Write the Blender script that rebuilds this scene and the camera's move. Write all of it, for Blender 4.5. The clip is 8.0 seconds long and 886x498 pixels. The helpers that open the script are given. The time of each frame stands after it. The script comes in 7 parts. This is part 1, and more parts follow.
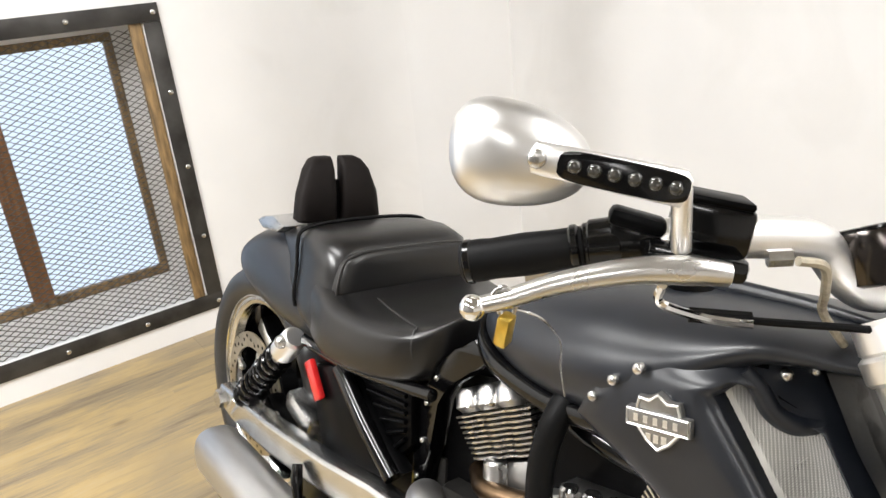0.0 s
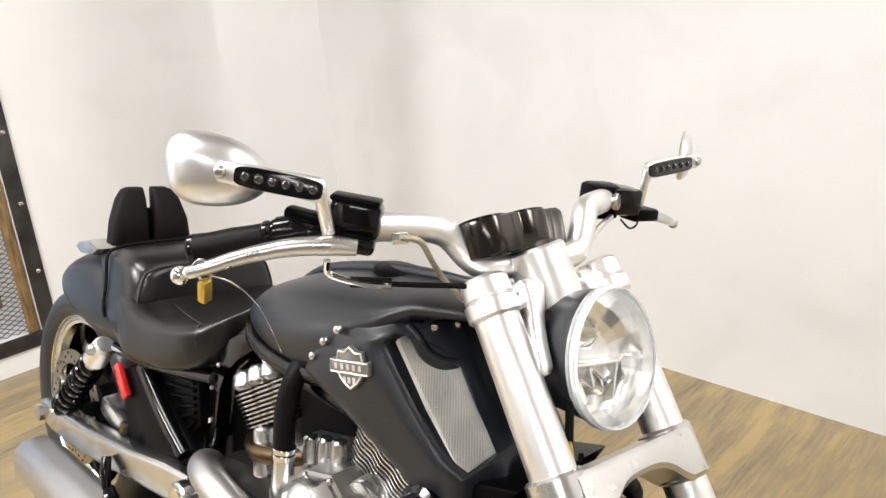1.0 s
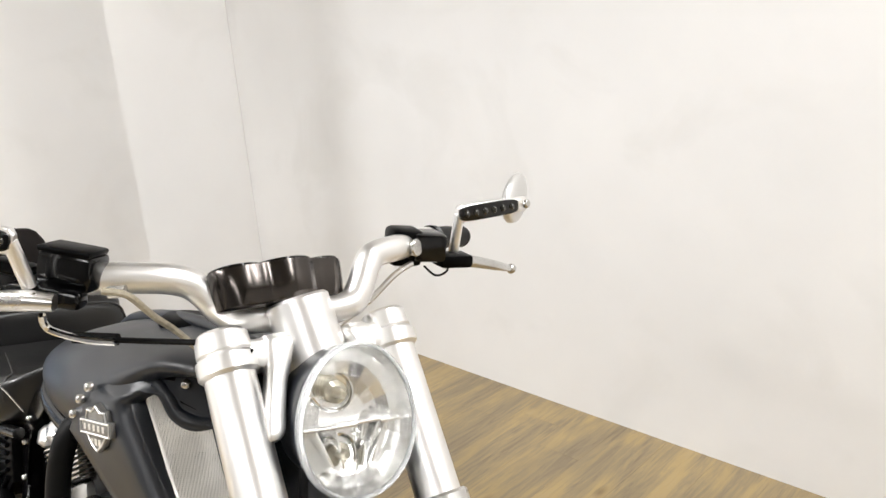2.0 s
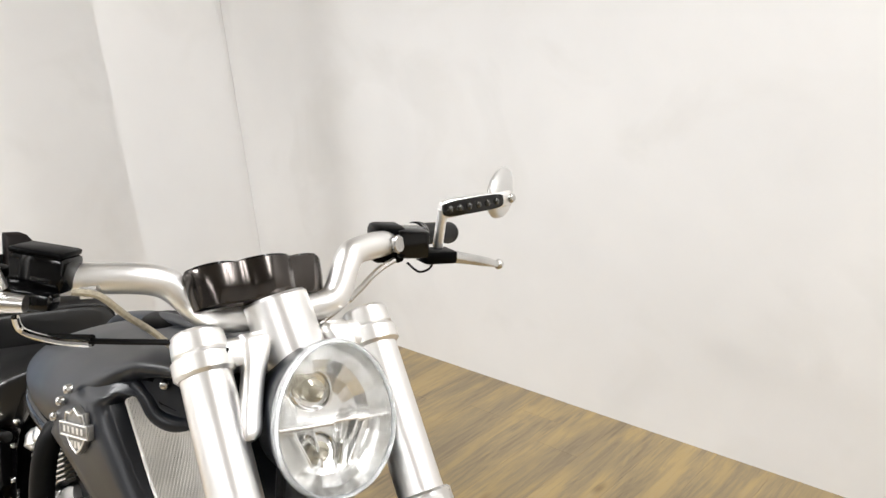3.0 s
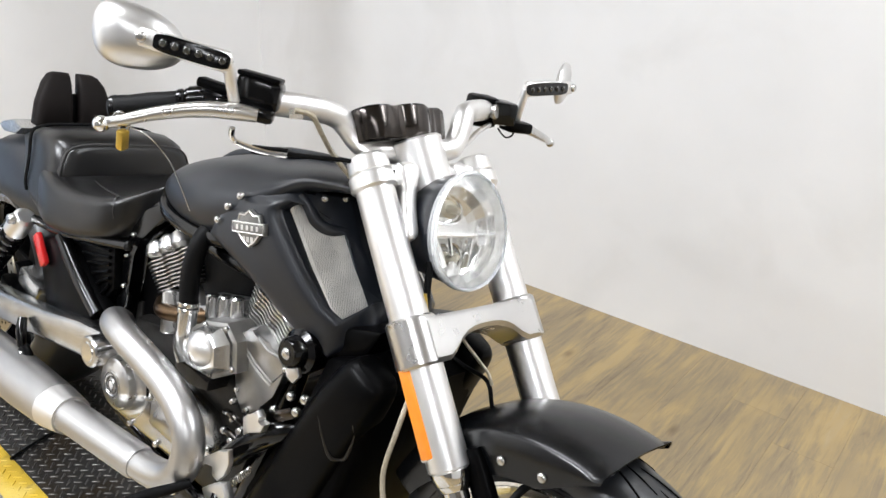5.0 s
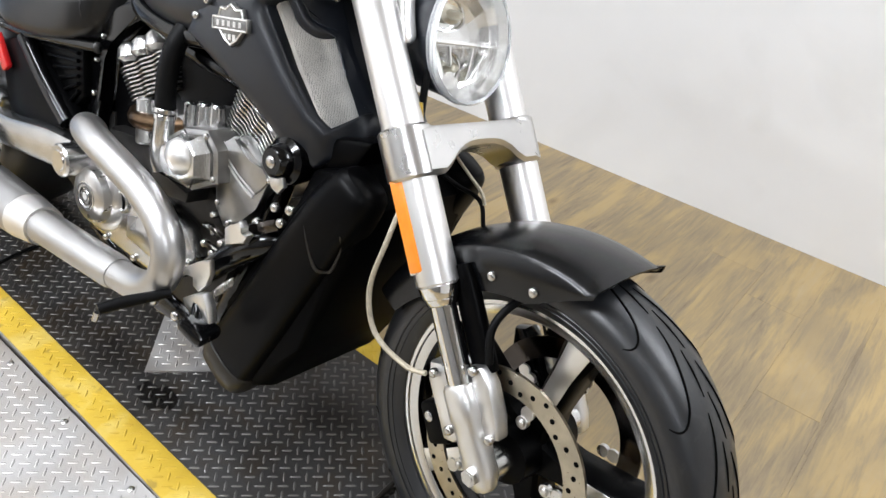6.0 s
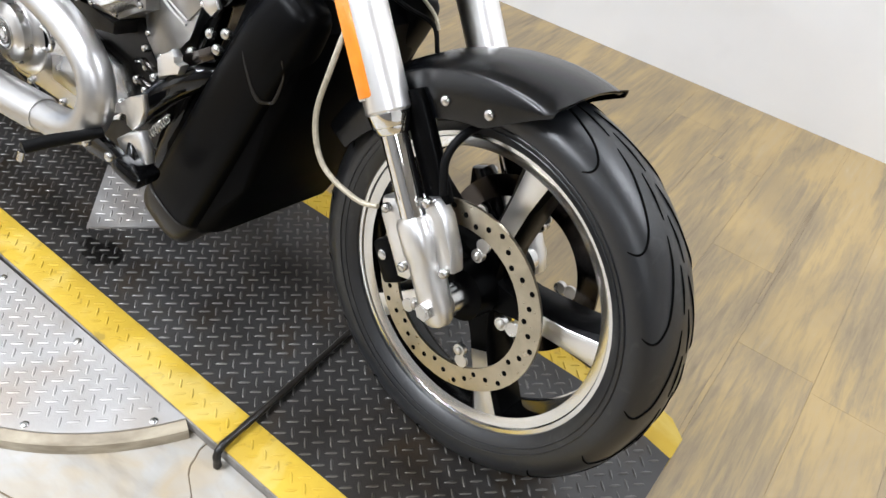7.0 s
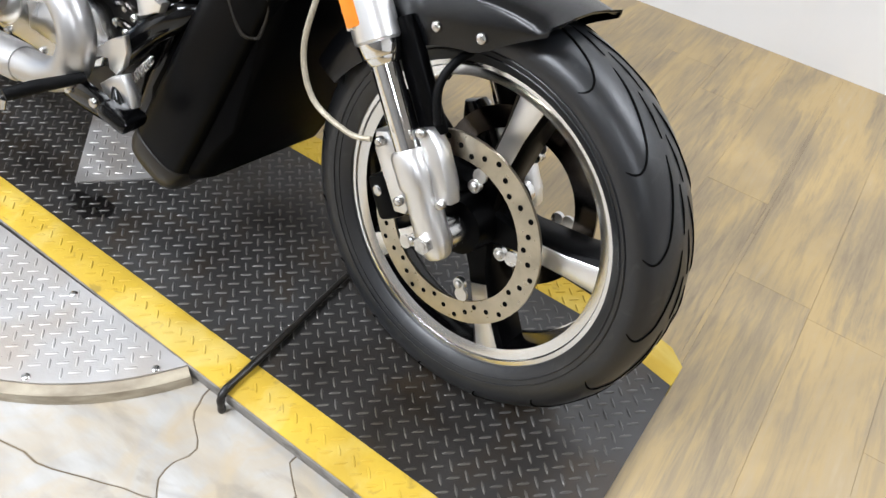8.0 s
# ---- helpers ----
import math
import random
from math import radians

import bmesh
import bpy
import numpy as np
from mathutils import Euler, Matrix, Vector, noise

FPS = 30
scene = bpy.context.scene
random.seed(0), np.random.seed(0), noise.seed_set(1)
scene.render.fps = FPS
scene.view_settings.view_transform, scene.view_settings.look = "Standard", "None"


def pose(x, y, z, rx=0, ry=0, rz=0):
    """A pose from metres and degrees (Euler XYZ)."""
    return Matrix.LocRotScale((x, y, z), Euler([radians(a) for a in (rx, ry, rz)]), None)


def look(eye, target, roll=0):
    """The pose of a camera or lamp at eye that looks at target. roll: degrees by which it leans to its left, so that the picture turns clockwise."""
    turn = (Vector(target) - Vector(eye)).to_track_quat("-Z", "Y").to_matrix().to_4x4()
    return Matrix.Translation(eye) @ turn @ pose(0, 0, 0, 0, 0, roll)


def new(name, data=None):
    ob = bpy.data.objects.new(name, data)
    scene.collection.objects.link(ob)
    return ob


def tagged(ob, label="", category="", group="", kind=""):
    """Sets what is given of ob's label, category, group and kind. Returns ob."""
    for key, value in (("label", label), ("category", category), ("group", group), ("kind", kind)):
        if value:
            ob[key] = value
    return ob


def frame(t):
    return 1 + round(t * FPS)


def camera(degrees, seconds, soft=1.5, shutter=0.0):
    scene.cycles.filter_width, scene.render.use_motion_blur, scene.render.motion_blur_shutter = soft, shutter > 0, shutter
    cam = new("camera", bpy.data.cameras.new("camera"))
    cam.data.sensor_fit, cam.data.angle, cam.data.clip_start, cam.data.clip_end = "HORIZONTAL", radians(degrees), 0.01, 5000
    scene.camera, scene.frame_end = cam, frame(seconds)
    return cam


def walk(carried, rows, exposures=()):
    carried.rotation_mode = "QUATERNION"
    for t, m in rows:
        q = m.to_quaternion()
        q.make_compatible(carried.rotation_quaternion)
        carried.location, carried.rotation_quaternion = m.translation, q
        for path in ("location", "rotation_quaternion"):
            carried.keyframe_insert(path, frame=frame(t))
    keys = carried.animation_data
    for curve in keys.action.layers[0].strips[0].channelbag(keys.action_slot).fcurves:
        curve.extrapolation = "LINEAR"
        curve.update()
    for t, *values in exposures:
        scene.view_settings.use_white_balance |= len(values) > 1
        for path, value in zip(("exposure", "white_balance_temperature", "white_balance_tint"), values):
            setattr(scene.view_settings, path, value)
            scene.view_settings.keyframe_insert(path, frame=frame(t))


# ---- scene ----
cam = camera(62.5, 8.0)
PATH = [
    (0, (-0.1898, -0.5556, 1.2683), (-1.7029, 0.5255, 0.5322), -5.82),
    (0.2, (-0.1124, -0.6179, 1.2687), (-1.6010, 0.5136, 0.5589), -6.86),
    (0.5, (0.0075, -0.6616, 1.2852), (-1.3633, 0.6265, 0.6058), -2.93),
    (0.7, (0.0805, -0.6576, 1.2812), (-1.2657, 0.6510, 0.5917), -2.57),
    (1, (0.1691, -0.5897, 1.2911), (-1.1493, 0.7655, 0.6391), -3.78),
    (1.2, (0.2308, -0.5216, 1.2922), (-1.0632, 0.8628, 0.6526), -3.31),
    (1.5, (0.3037, -0.4168, 1.2959), (-0.9990, 0.9652, 0.6690), -3.80),
    (2, (0.3700, -0.2993, 1.2675), (-0.9898, 1.0559, 0.7068), -4.13),
    (2.2, (0.3781, -0.2807, 1.2660), (-0.9769, 1.0791, 0.7047), -4.48),
    (3.3, (0.3898, -0.2666, 1.2543), (-0.9964, 1.0579, 0.6848), -5.72),
    (3.5, (0.3863, -0.2905, 1.2541), (-1.0244, 0.9905, 0.6466), -5.51),
    (4, (0.4038, -0.4567, 1.2675), (-0.8857, 0.9477, 0.6634), -2.57),
    (4.2, (0.4300, -0.5351, 1.2769), (-0.8968, 0.8463, 0.7014), -2.68),
    (5.3, (0.3495, -0.7051, 1.2299), (-0.7190, 0.7347, 0.3437), 4.75),
    (5.5, (0.3473, -0.7038, 1.2089), (-0.6955, 0.7139, 0.2588), 5.56),
    (6, (0.3453, -0.6986, 1.1619), (-0.6255, 0.6579, 0.0585), 6.96),
    (6.5, (0.3556, -0.6916, 1.1111), (-0.4992, 0.6204, -0.1332), 7.82),
    (7, (0.3705, -0.6906, 1.0653), (-0.3877, 0.6001, -0.2611), 9.63),
    (7.5, (0.3733, -0.6936, 1.0332), (-0.3166, 0.5507, -0.3724), 10.73),
    (8, (0.3786, -0.7082, 1.0309), (-0.3091, 0.5388, -0.3734), 8.48),
]
walk(cam, [(t, look(eye, target, roll)) for t, eye, target, roll in PATH], ((0.0, 0.43, 6450, 10), (1.0, 0.34, 6500, 10), (2.0, 0.26, 6420, 10), (3.5, 0.19, 6330, 10), (4.2, 0.20, 6200, 10), (5.5, 0.18, 6000, 10), (6.5, 0.26, 5920, 10), (8.0, 0.33, 5860, 10)))


# ---- world ----
world = bpy.data.worlds.new("world")
scene.world = world
world.use_nodes = True
SUN_UP, SUN_ROUND = radians(38), radians(250)
_n = world.node_tree.nodes
_sky = _n.new("ShaderNodeTexSky")
_sky.sky_type, _sky.sun_disc, _sky.sun_elevation, _sky.sun_rotation = "NISHITA", False, SUN_UP, SUN_ROUND
world.node_tree.links.new(_sky.outputs[0], _n["Background"].inputs[0])
_n["Background"].inputs[1].default_value = 0.12

WALL_X, WALL_Y, FLOOR_Z = -2.913, 1.632, -0.030
ROOM_X, ROOM_Y, ROOM_Z = 4.2, -3.6, 2.75


def area_light(name, where, target, size_x, size_y, power, color):
    lamp = bpy.data.lights.new(name, "AREA")
    lamp.shape, lamp.size, lamp.size_y, lamp.energy, lamp.color = "RECTANGLE", size_x, size_y, power, color
    ob = new(name, lamp)
    ob.matrix_world = look(where, target)
    return ob


# ---- materials ----
def mat(name, color, rough=0.5, metal=0.0, vary=0.0, vscale=8.0, bump=0.0, bscale=60.0, rvary=0.0, coat=0.0, color2=None, stretch=None, spec=0.5):
    m = bpy.data.materials.new(name)
    m.use_nodes = True
    nt = m.node_tree
    b = nt.nodes["Principled BSDF"]
    b.inputs["Roughness"].default_value, b.inputs["Metallic"].default_value = rough, metal
    b.inputs["Base Color"].default_value = (*color, 1)
    b.inputs["Coat Weight"].default_value = coat
    b.inputs["Specular IOR Level"].default_value = spec
    tc = nt.nodes.new("ShaderNodeTexCoord")
    src = tc.outputs["Object"]
    if stretch:
        mp = nt.nodes.new("ShaderNodeMapping")
        mp.inputs["Scale"].default_value = stretch
        nt.links.new(src, mp.inputs[0])
        src = mp.outputs[0]
    if vary or color2:
        nz = nt.nodes.new("ShaderNodeTexNoise")
        nz.inputs["Scale"].default_value, nz.inputs["Detail"].default_value = vscale, 6
        nt.links.new(src, nz.inputs["Vector"])
        mx = nt.nodes.new("ShaderNodeMix")
        mx.data_type = "RGBA"
        c2 = color2 or tuple(max(0, c * (1 - vary)) for c in color)
        mx.inputs[6].default_value, mx.inputs[7].default_value = (*color, 1), (*c2, 1)
        rp = nt.nodes.new("ShaderNodeMapRange")
        rp.inputs[1].default_value, rp.inputs[2].default_value = 0.35, 0.68
        nt.links.new(nz.outputs[0], rp.inputs[0])
        nt.links.new(rp.outputs[0], mx.inputs[0])
        nt.links.new(mx.outputs[2], b.inputs["Base Color"])
    if rvary:
        n2 = nt.nodes.new("ShaderNodeTexNoise")
        n2.inputs["Scale"].default_value, n2.inputs["Detail"].default_value = vscale * 3.1, 8
        nt.links.new(src, n2.inputs["Vector"])
        r2 = nt.nodes.new("ShaderNodeMapRange")
        r2.inputs[3].default_value, r2.inputs[4].default_value = max(0.02, rough - rvary), rough + rvary
        nt.links.new(n2.outputs[0], r2.inputs[0])
        nt.links.new(r2.outputs[0], b.inputs["Roughness"])
    if bump:
        n3 = nt.nodes.new("ShaderNodeTexNoise")
        n3.inputs["Scale"].default_value, n3.inputs["Detail"].default_value = bscale, 5
        nt.links.new(src, n3.inputs["Vector"])
        bp = nt.nodes.new("ShaderNodeBump")
        bp.inputs["Strength"].default_value, bp.inputs["Distance"].default_value = bump, 0.003
        nt.links.new(n3.outputs[0], bp.inputs["Height"])
        nt.links.new(bp.outputs[0], b.inputs["Normal"])
    return m


def dirt(m, color, scale, lo, hi, amount, stretch=(1, 1, 1)):
    """Lays a second, patchy colour over a material's base colour."""
    nt = m.node_tree
    b = nt.nodes["Principled BSDF"]
    geo = nt.nodes.new("ShaderNodeNewGeometry")
    mp = nt.nodes.new("ShaderNodeMapping")
    mp.inputs["Scale"].default_value = stretch
    nt.links.new(geo.outputs["Position"], mp.inputs[0])
    nz = nt.nodes.new("ShaderNodeTexNoise")
    nz.inputs["Scale"].default_value, nz.inputs["Detail"].default_value, nz.inputs["Distortion"].default_value = scale, 7, 0.7
    nt.links.new(mp.outputs[0], nz.inputs["Vector"])
    rp = nt.nodes.new("ShaderNodeMapRange")
    rp.inputs[1].default_value, rp.inputs[2].default_value, rp.inputs[4].default_value = lo, hi, amount
    nt.links.new(nz.outputs[0], rp.inputs[0])
    mx = nt.nodes.new("ShaderNodeMix")
    mx.data_type = "RGBA"
    mx.inputs[7].default_value = (*color, 1)
    base = b.inputs["Base Color"]
    if base.links:
        nt.links.new(base.links[0].from_socket, mx.inputs[6])
    else:
        mx.inputs[6].default_value = base.default_value
    nt.links.new(rp.outputs[0], mx.inputs[0])
    nt.links.new(mx.outputs[2], base)


# Unseen wall, dark to deepen the blacks reflected in the bike.
M_FARWALL = mat("dark_unseen_wall", (0.16, 0.155, 0.15), 0.7, vary=0.08, vscale=1.5)
M_WALL = mat("wall_paint", (0.83, 0.825, 0.82), 0.65, vary=0.07, vscale=1.7, bump=0.06, bscale=45)
# Ceiling is unseen; its grey cuts the light bounced onto the bike.
M_CEIL = mat("dimmed_ceiling_paint", (0.40, 0.395, 0.385), 0.8, vary=0.03)
M_DENIM = mat("matte_black_paint", (0.0095, 0.0115, 0.0160), 0.34, vary=0.25, vscale=14, bump=0.02, bscale=400, rvary=0.03, spec=0.55)
M_SHROUD = mat("matte_black_moulding", (0.0014, 0.0014, 0.0016), 0.48, vary=0.3, vscale=18, bump=0.03, bscale=350, rvary=0.03, spec=0.03)
M_PANEL = mat("satin_black_panel", (0.0016, 0.0016, 0.0018), 0.34, vary=0.3, vscale=18, bump=0.02, bscale=350, rvary=0.03, spec=0.07)
M_PEWTER = mat("pewter_shell", (0.78, 0.775, 0.765), 0.36, 1.0, vary=0.05, vscale=8)
# Near-black that paints the shade of grooves, drilled holes and the cover recess.
M_RECESS_SHADE = mat("recess_shade_black", (0.003, 0.003, 0.003), 0.9, spec=0.02)
M_LUG = mat("worn_tread_tops", (0.15, 0.147, 0.14), 0.34, 0.45, color2=(0.045, 0.037, 0.027), vscale=2.6, rvary=0.10)
M_STAIN = mat("dried_oil", (0.006, 0.0055, 0.005), 0.3, vary=0.5, vscale=60, rvary=0.1)
M_ROD = mat("worn_black_rod", (0.010, 0.009, 0.008), 0.34, 0.3, color2=(0.035, 0.03, 0.024), vscale=26, bump=0.6, bscale=45)
# Paler brownish black for the toe and for the lip's painted highlight.
M_TOE = mat("paler_black_plastic", (0.020, 0.017, 0.013), 0.36, vary=0.4, vscale=22, rvary=0.05, spec=0.35)
M_BADGE = mat("badge_grey", (0.30, 0.295, 0.285), 0.35, 0.8, vary=0.2, vscale=60)
M_BOWL = mat("reflector_chrome", (0.94, 0.94, 0.93), 0.26, 1.0)
M_PLASTIC = mat("black_plastic", (0.0016, 0.0016, 0.0018), 0.34, vary=0.3, vscale=30, bump=0.04, bscale=300, rvary=0.04, spec=0.06)
M_GLOSS = mat("gloss_black_paint", (0.0018, 0.0018, 0.0020), 0.14, vary=0.3, vscale=20, rvary=0.03, spec=0.38)
M_LEATHER = mat("seat_vinyl", (0.0030, 0.0027, 0.0027), 0.30, spec=0.58, vary=0.3, vscale=18, bump=0.08, bscale=620, rvary=0.012)
M_SEAM = mat("worn_piping", (0.030, 0.028, 0.027), 0.4, vary=0.5, vscale=40, spec=0.4)
M_RUBBER = mat("rubber", (0.0035, 0.0035, 0.0037), 0.5, spec=0.12, vary=0.35, vscale=25, bump=0.1, bscale=200)
M_TYRE = mat("tyre_rubber", (0.0075, 0.0085, 0.0105), 0.37, spec=0.62, color2=(0.016, 0.0160, 0.0160), vscale=7, bump=0.06, bscale=260, rvary=0.04)
M_CHROME = mat("chrome", (0.82, 0.82, 0.815), 0.08, 1.0)
M_POLISH = mat("polished_aluminium", (0.90, 0.89, 0.875), 0.37, 1.0, vary=0.05, vscale=6, rvary=0.012)
M_SATIN = mat("satin_aluminium", (0.68, 0.67, 0.655), 0.28, 1.0, vary=0.12, vscale=9, rvary=0.03)
M_CAST = mat("cast_aluminium", (0.70, 0.70, 0.695), 0.24, 1.0, vary=0.22, vscale=16, rvary=0.05, bump=0.05, bscale=260)
M_CASTGREY = mat("grey_cast_cover", (0.46, 0.458, 0.45), 0.33, 1.0, vary=0.22, vscale=22, rvary=0.05, bump=0.06, bscale=300)
# Dark so the gaps between engine parts and fins look shaded.
M_DARKCAST = mat("dark_casting_gap_shade", (0.035, 0.033, 0.031), 0.42, 0.7, vary=0.5, vscale=20, rvary=0.08, bump=0.08, bscale=200)
M_EXHAUST = mat("brushed_steel_pipe", (0.56, 0.553, 0.545), 0.38, 1.0, vary=0.12, vscale=7, rvary=0.03, stretch=(1, 4, 4))
M_STEEL = mat("bolt_steel", (0.62, 0.61, 0.59), 0.25, 1.0, vary=0.15, vscale=80)
M_DARKSTEEL = mat("dark_smoked_chrome", (0.075, 0.067, 0.062), 0.18, 1.0, vary=0.15, vscale=15)
M_BRASS = mat("brass_lock", (0.72, 0.50, 0.10), 0.3, 0.9, vary=0.2, vscale=60)
M_ROTOR = mat("brake_rotor_steel", (0.52, 0.47, 0.37), 0.3, 1.0, vary=0.25, vscale=30, rvary=0.08)
M_HOSE = mat("braided_hose", (0.48, 0.43, 0.33), 0.4, 0.5, vary=0.3, vscale=150, bump=0.3, bscale=900)
M_ORANGE = mat("amber_reflector", (0.90, 0.28, 0.02), 0.22, vary=0.15, vscale=60, bump=0.2, bscale=700, coat=0.5)
M_RED = mat("red_reflector", (0.50, 0.015, 0.015), 0.2, vary=0.2, vscale=60, bump=0.15, bscale=700, coat=0.5)
M_GRILLEBACK = mat("grille_backing", (0.30, 0.285, 0.26), 0.45, 0.7, vary=0.3, vscale=60)
M_MESHBACK = mat("grille_shadow", (0.09, 0.082, 0.072), 0.6, vary=0.4, vscale=40)
M_GRILLE = mat("grille_wire", (0.90, 0.89, 0.86), 0.30, 0.5, vary=0.2, vscale=30)
M_YELLOW = mat("yellow_floor_paint", (0.58, 0.400, 0.040), 0.55, color2=(0.42, 0.280, 0.026), vscale=7, rvary=0.08, bump=0.15, bscale=120, spec=0.25)
M_PLATE = mat("black_tread_plate", (0.050, 0.049, 0.048), 0.38, 0.25, color2=(0.012, 0.0085, 0.0055), vscale=2.6, rvary=0.10, bump=0.08, bscale=200, spec=0.45)
M_FENDER = mat("gloss_worn_black_paint", (0.0022, 0.0024, 0.0030), 0.25, vary=0.15, vscale=14, rvary=0.02, spec=0.42)
M_EDGE = mat("grey_platform_edge", (0.27, 0.255, 0.235), 0.65, vary=0.35, vscale=16, bump=0.2, bscale=90)
M_ALUPLATE = mat("bare_tread_plate", (0.50, 0.485, 0.47), 0.45, 0.55, vary=0.18, vscale=6, rvary=0.08, bump=0.06, bscale=200)
M_DISCEDGE = mat("plywood_edge", (0.42, 0.365, 0.27), 0.65, color2=(0.22, 0.18, 0.125), vscale=16, stretch=(1, 1, 5), bump=0.35)
M_WOODFRAME = mat("stained_wood", (0.22, 0.10, 0.035), 0.5, color2=(0.11, 0.05, 0.02), vscale=5, stretch=(14, 14, 1.2), bump=0.15)
M_RAWWOOD = mat("weathered_wood", (0.30, 0.19, 0.08), 0.6, color2=(0.10, 0.065, 0.03), vscale=7, stretch=(10, 10, 1.5), bump=0.25)
M_FRAMESTEEL = mat("blackened_steel_angle", (0.075, 0.072, 0.068), 0.45, 0.6, color2=(0.03, 0.028, 0.026), vscale=9, rvary=0.12, bump=0.15)
M_EXPANDED = mat("expanded_steel", (0.13, 0.12, 0.105), 0.42, 0.7, vary=0.4, vscale=30)
dirt(M_YELLOW, (0.16, 0.115, 0.03), 30, 0.62, 0.70, 0.5)
dirt(M_YELLOW, (0.62, 0.50, 0.17), 9, 0.52, 0.66, 0.45)
dirt(M_ALUPLATE, (0.36, 0.30, 0.24), 4.5, 0.46, 0.68, 0.65)
dirt(M_PLATE, (0.040, 0.026, 0.012), 8, 0.50, 0.68, 0.60)
dirt(M_WALL, (0.70, 0.69, 0.67), 2.3, 0.56, 0.70, 0.35)
dirt(M_TYRE, (0.045, 0.044, 0.042), 34, 0.60, 0.74, 0.5)
dirt(M_EDGE, (0.10, 0.09, 0.075), 30, 0.52, 0.66, 0.7)
M_GLASSY = bpy.data.materials.new("clear_glass")
M_GLASSY.use_nodes = True
_b = M_GLASSY.node_tree.nodes["Principled BSDF"]
_b.inputs["Transmission Weight"].default_value, _b.inputs["Roughness"].default_value, _b.inputs["IOR"].default_value = 1.0, 0.02, 1.25
_b.inputs["Base Color"].default_value = (0.97, 0.98, 0.98, 1)
M_THICKGLASS = bpy.data.materials.new("moulded_clear_rim")
M_THICKGLASS.use_nodes = True
_b = M_THICKGLASS.node_tree.nodes["Principled BSDF"]
_b.inputs["Transmission Weight"].default_value, _b.inputs["Roughness"].default_value, _b.inputs["IOR"].default_value = 0.8, 0.12, 1.45
_b.inputs["Base Color"].default_value = (0.93, 0.94, 0.94, 1)
M_BULB = mat("bulb_glass", (0.45, 0.42, 0.34), 0.12, 0.5, coat=0.4)
M_LED = mat("led_lens", (0.035, 0.034, 0.030), 0.06, 0.3, coat=0.6)
M_FABRIC = mat("backrest_vinyl", (0.0085, 0.0062, 0.0055), 0.6, spec=0.14, vary=0.3, vscale=18, bump=0.2, bscale=500)
M_FOOT = mat("satin_cast_foot", (0.80, 0.795, 0.785), 0.38, 1.0, vary=0.06, vscale=12, rvary=0.03)
M_RIM = mat("rim_chrome", (0.78, 0.775, 0.76), 0.17, 1.0, vary=0.08, vscale=8)
M_MIRROR = mat("mirror_glass", (0.9, 0.9, 0.9), 0.01, 1.0)
M_DAY = bpy.data.materials.new("daylight_outside")
M_DAY.use_nodes = True
_b = M_DAY.node_tree.nodes["Principled BSDF"]
_b.inputs["Base Color"].default_value = (0.02, 0.02, 0.02, 1)
_b.inputs["Emission Color"].default_value, _b.inputs["Emission Strength"].default_value = (0.70, 0.82, 1.0, 1), 0.95


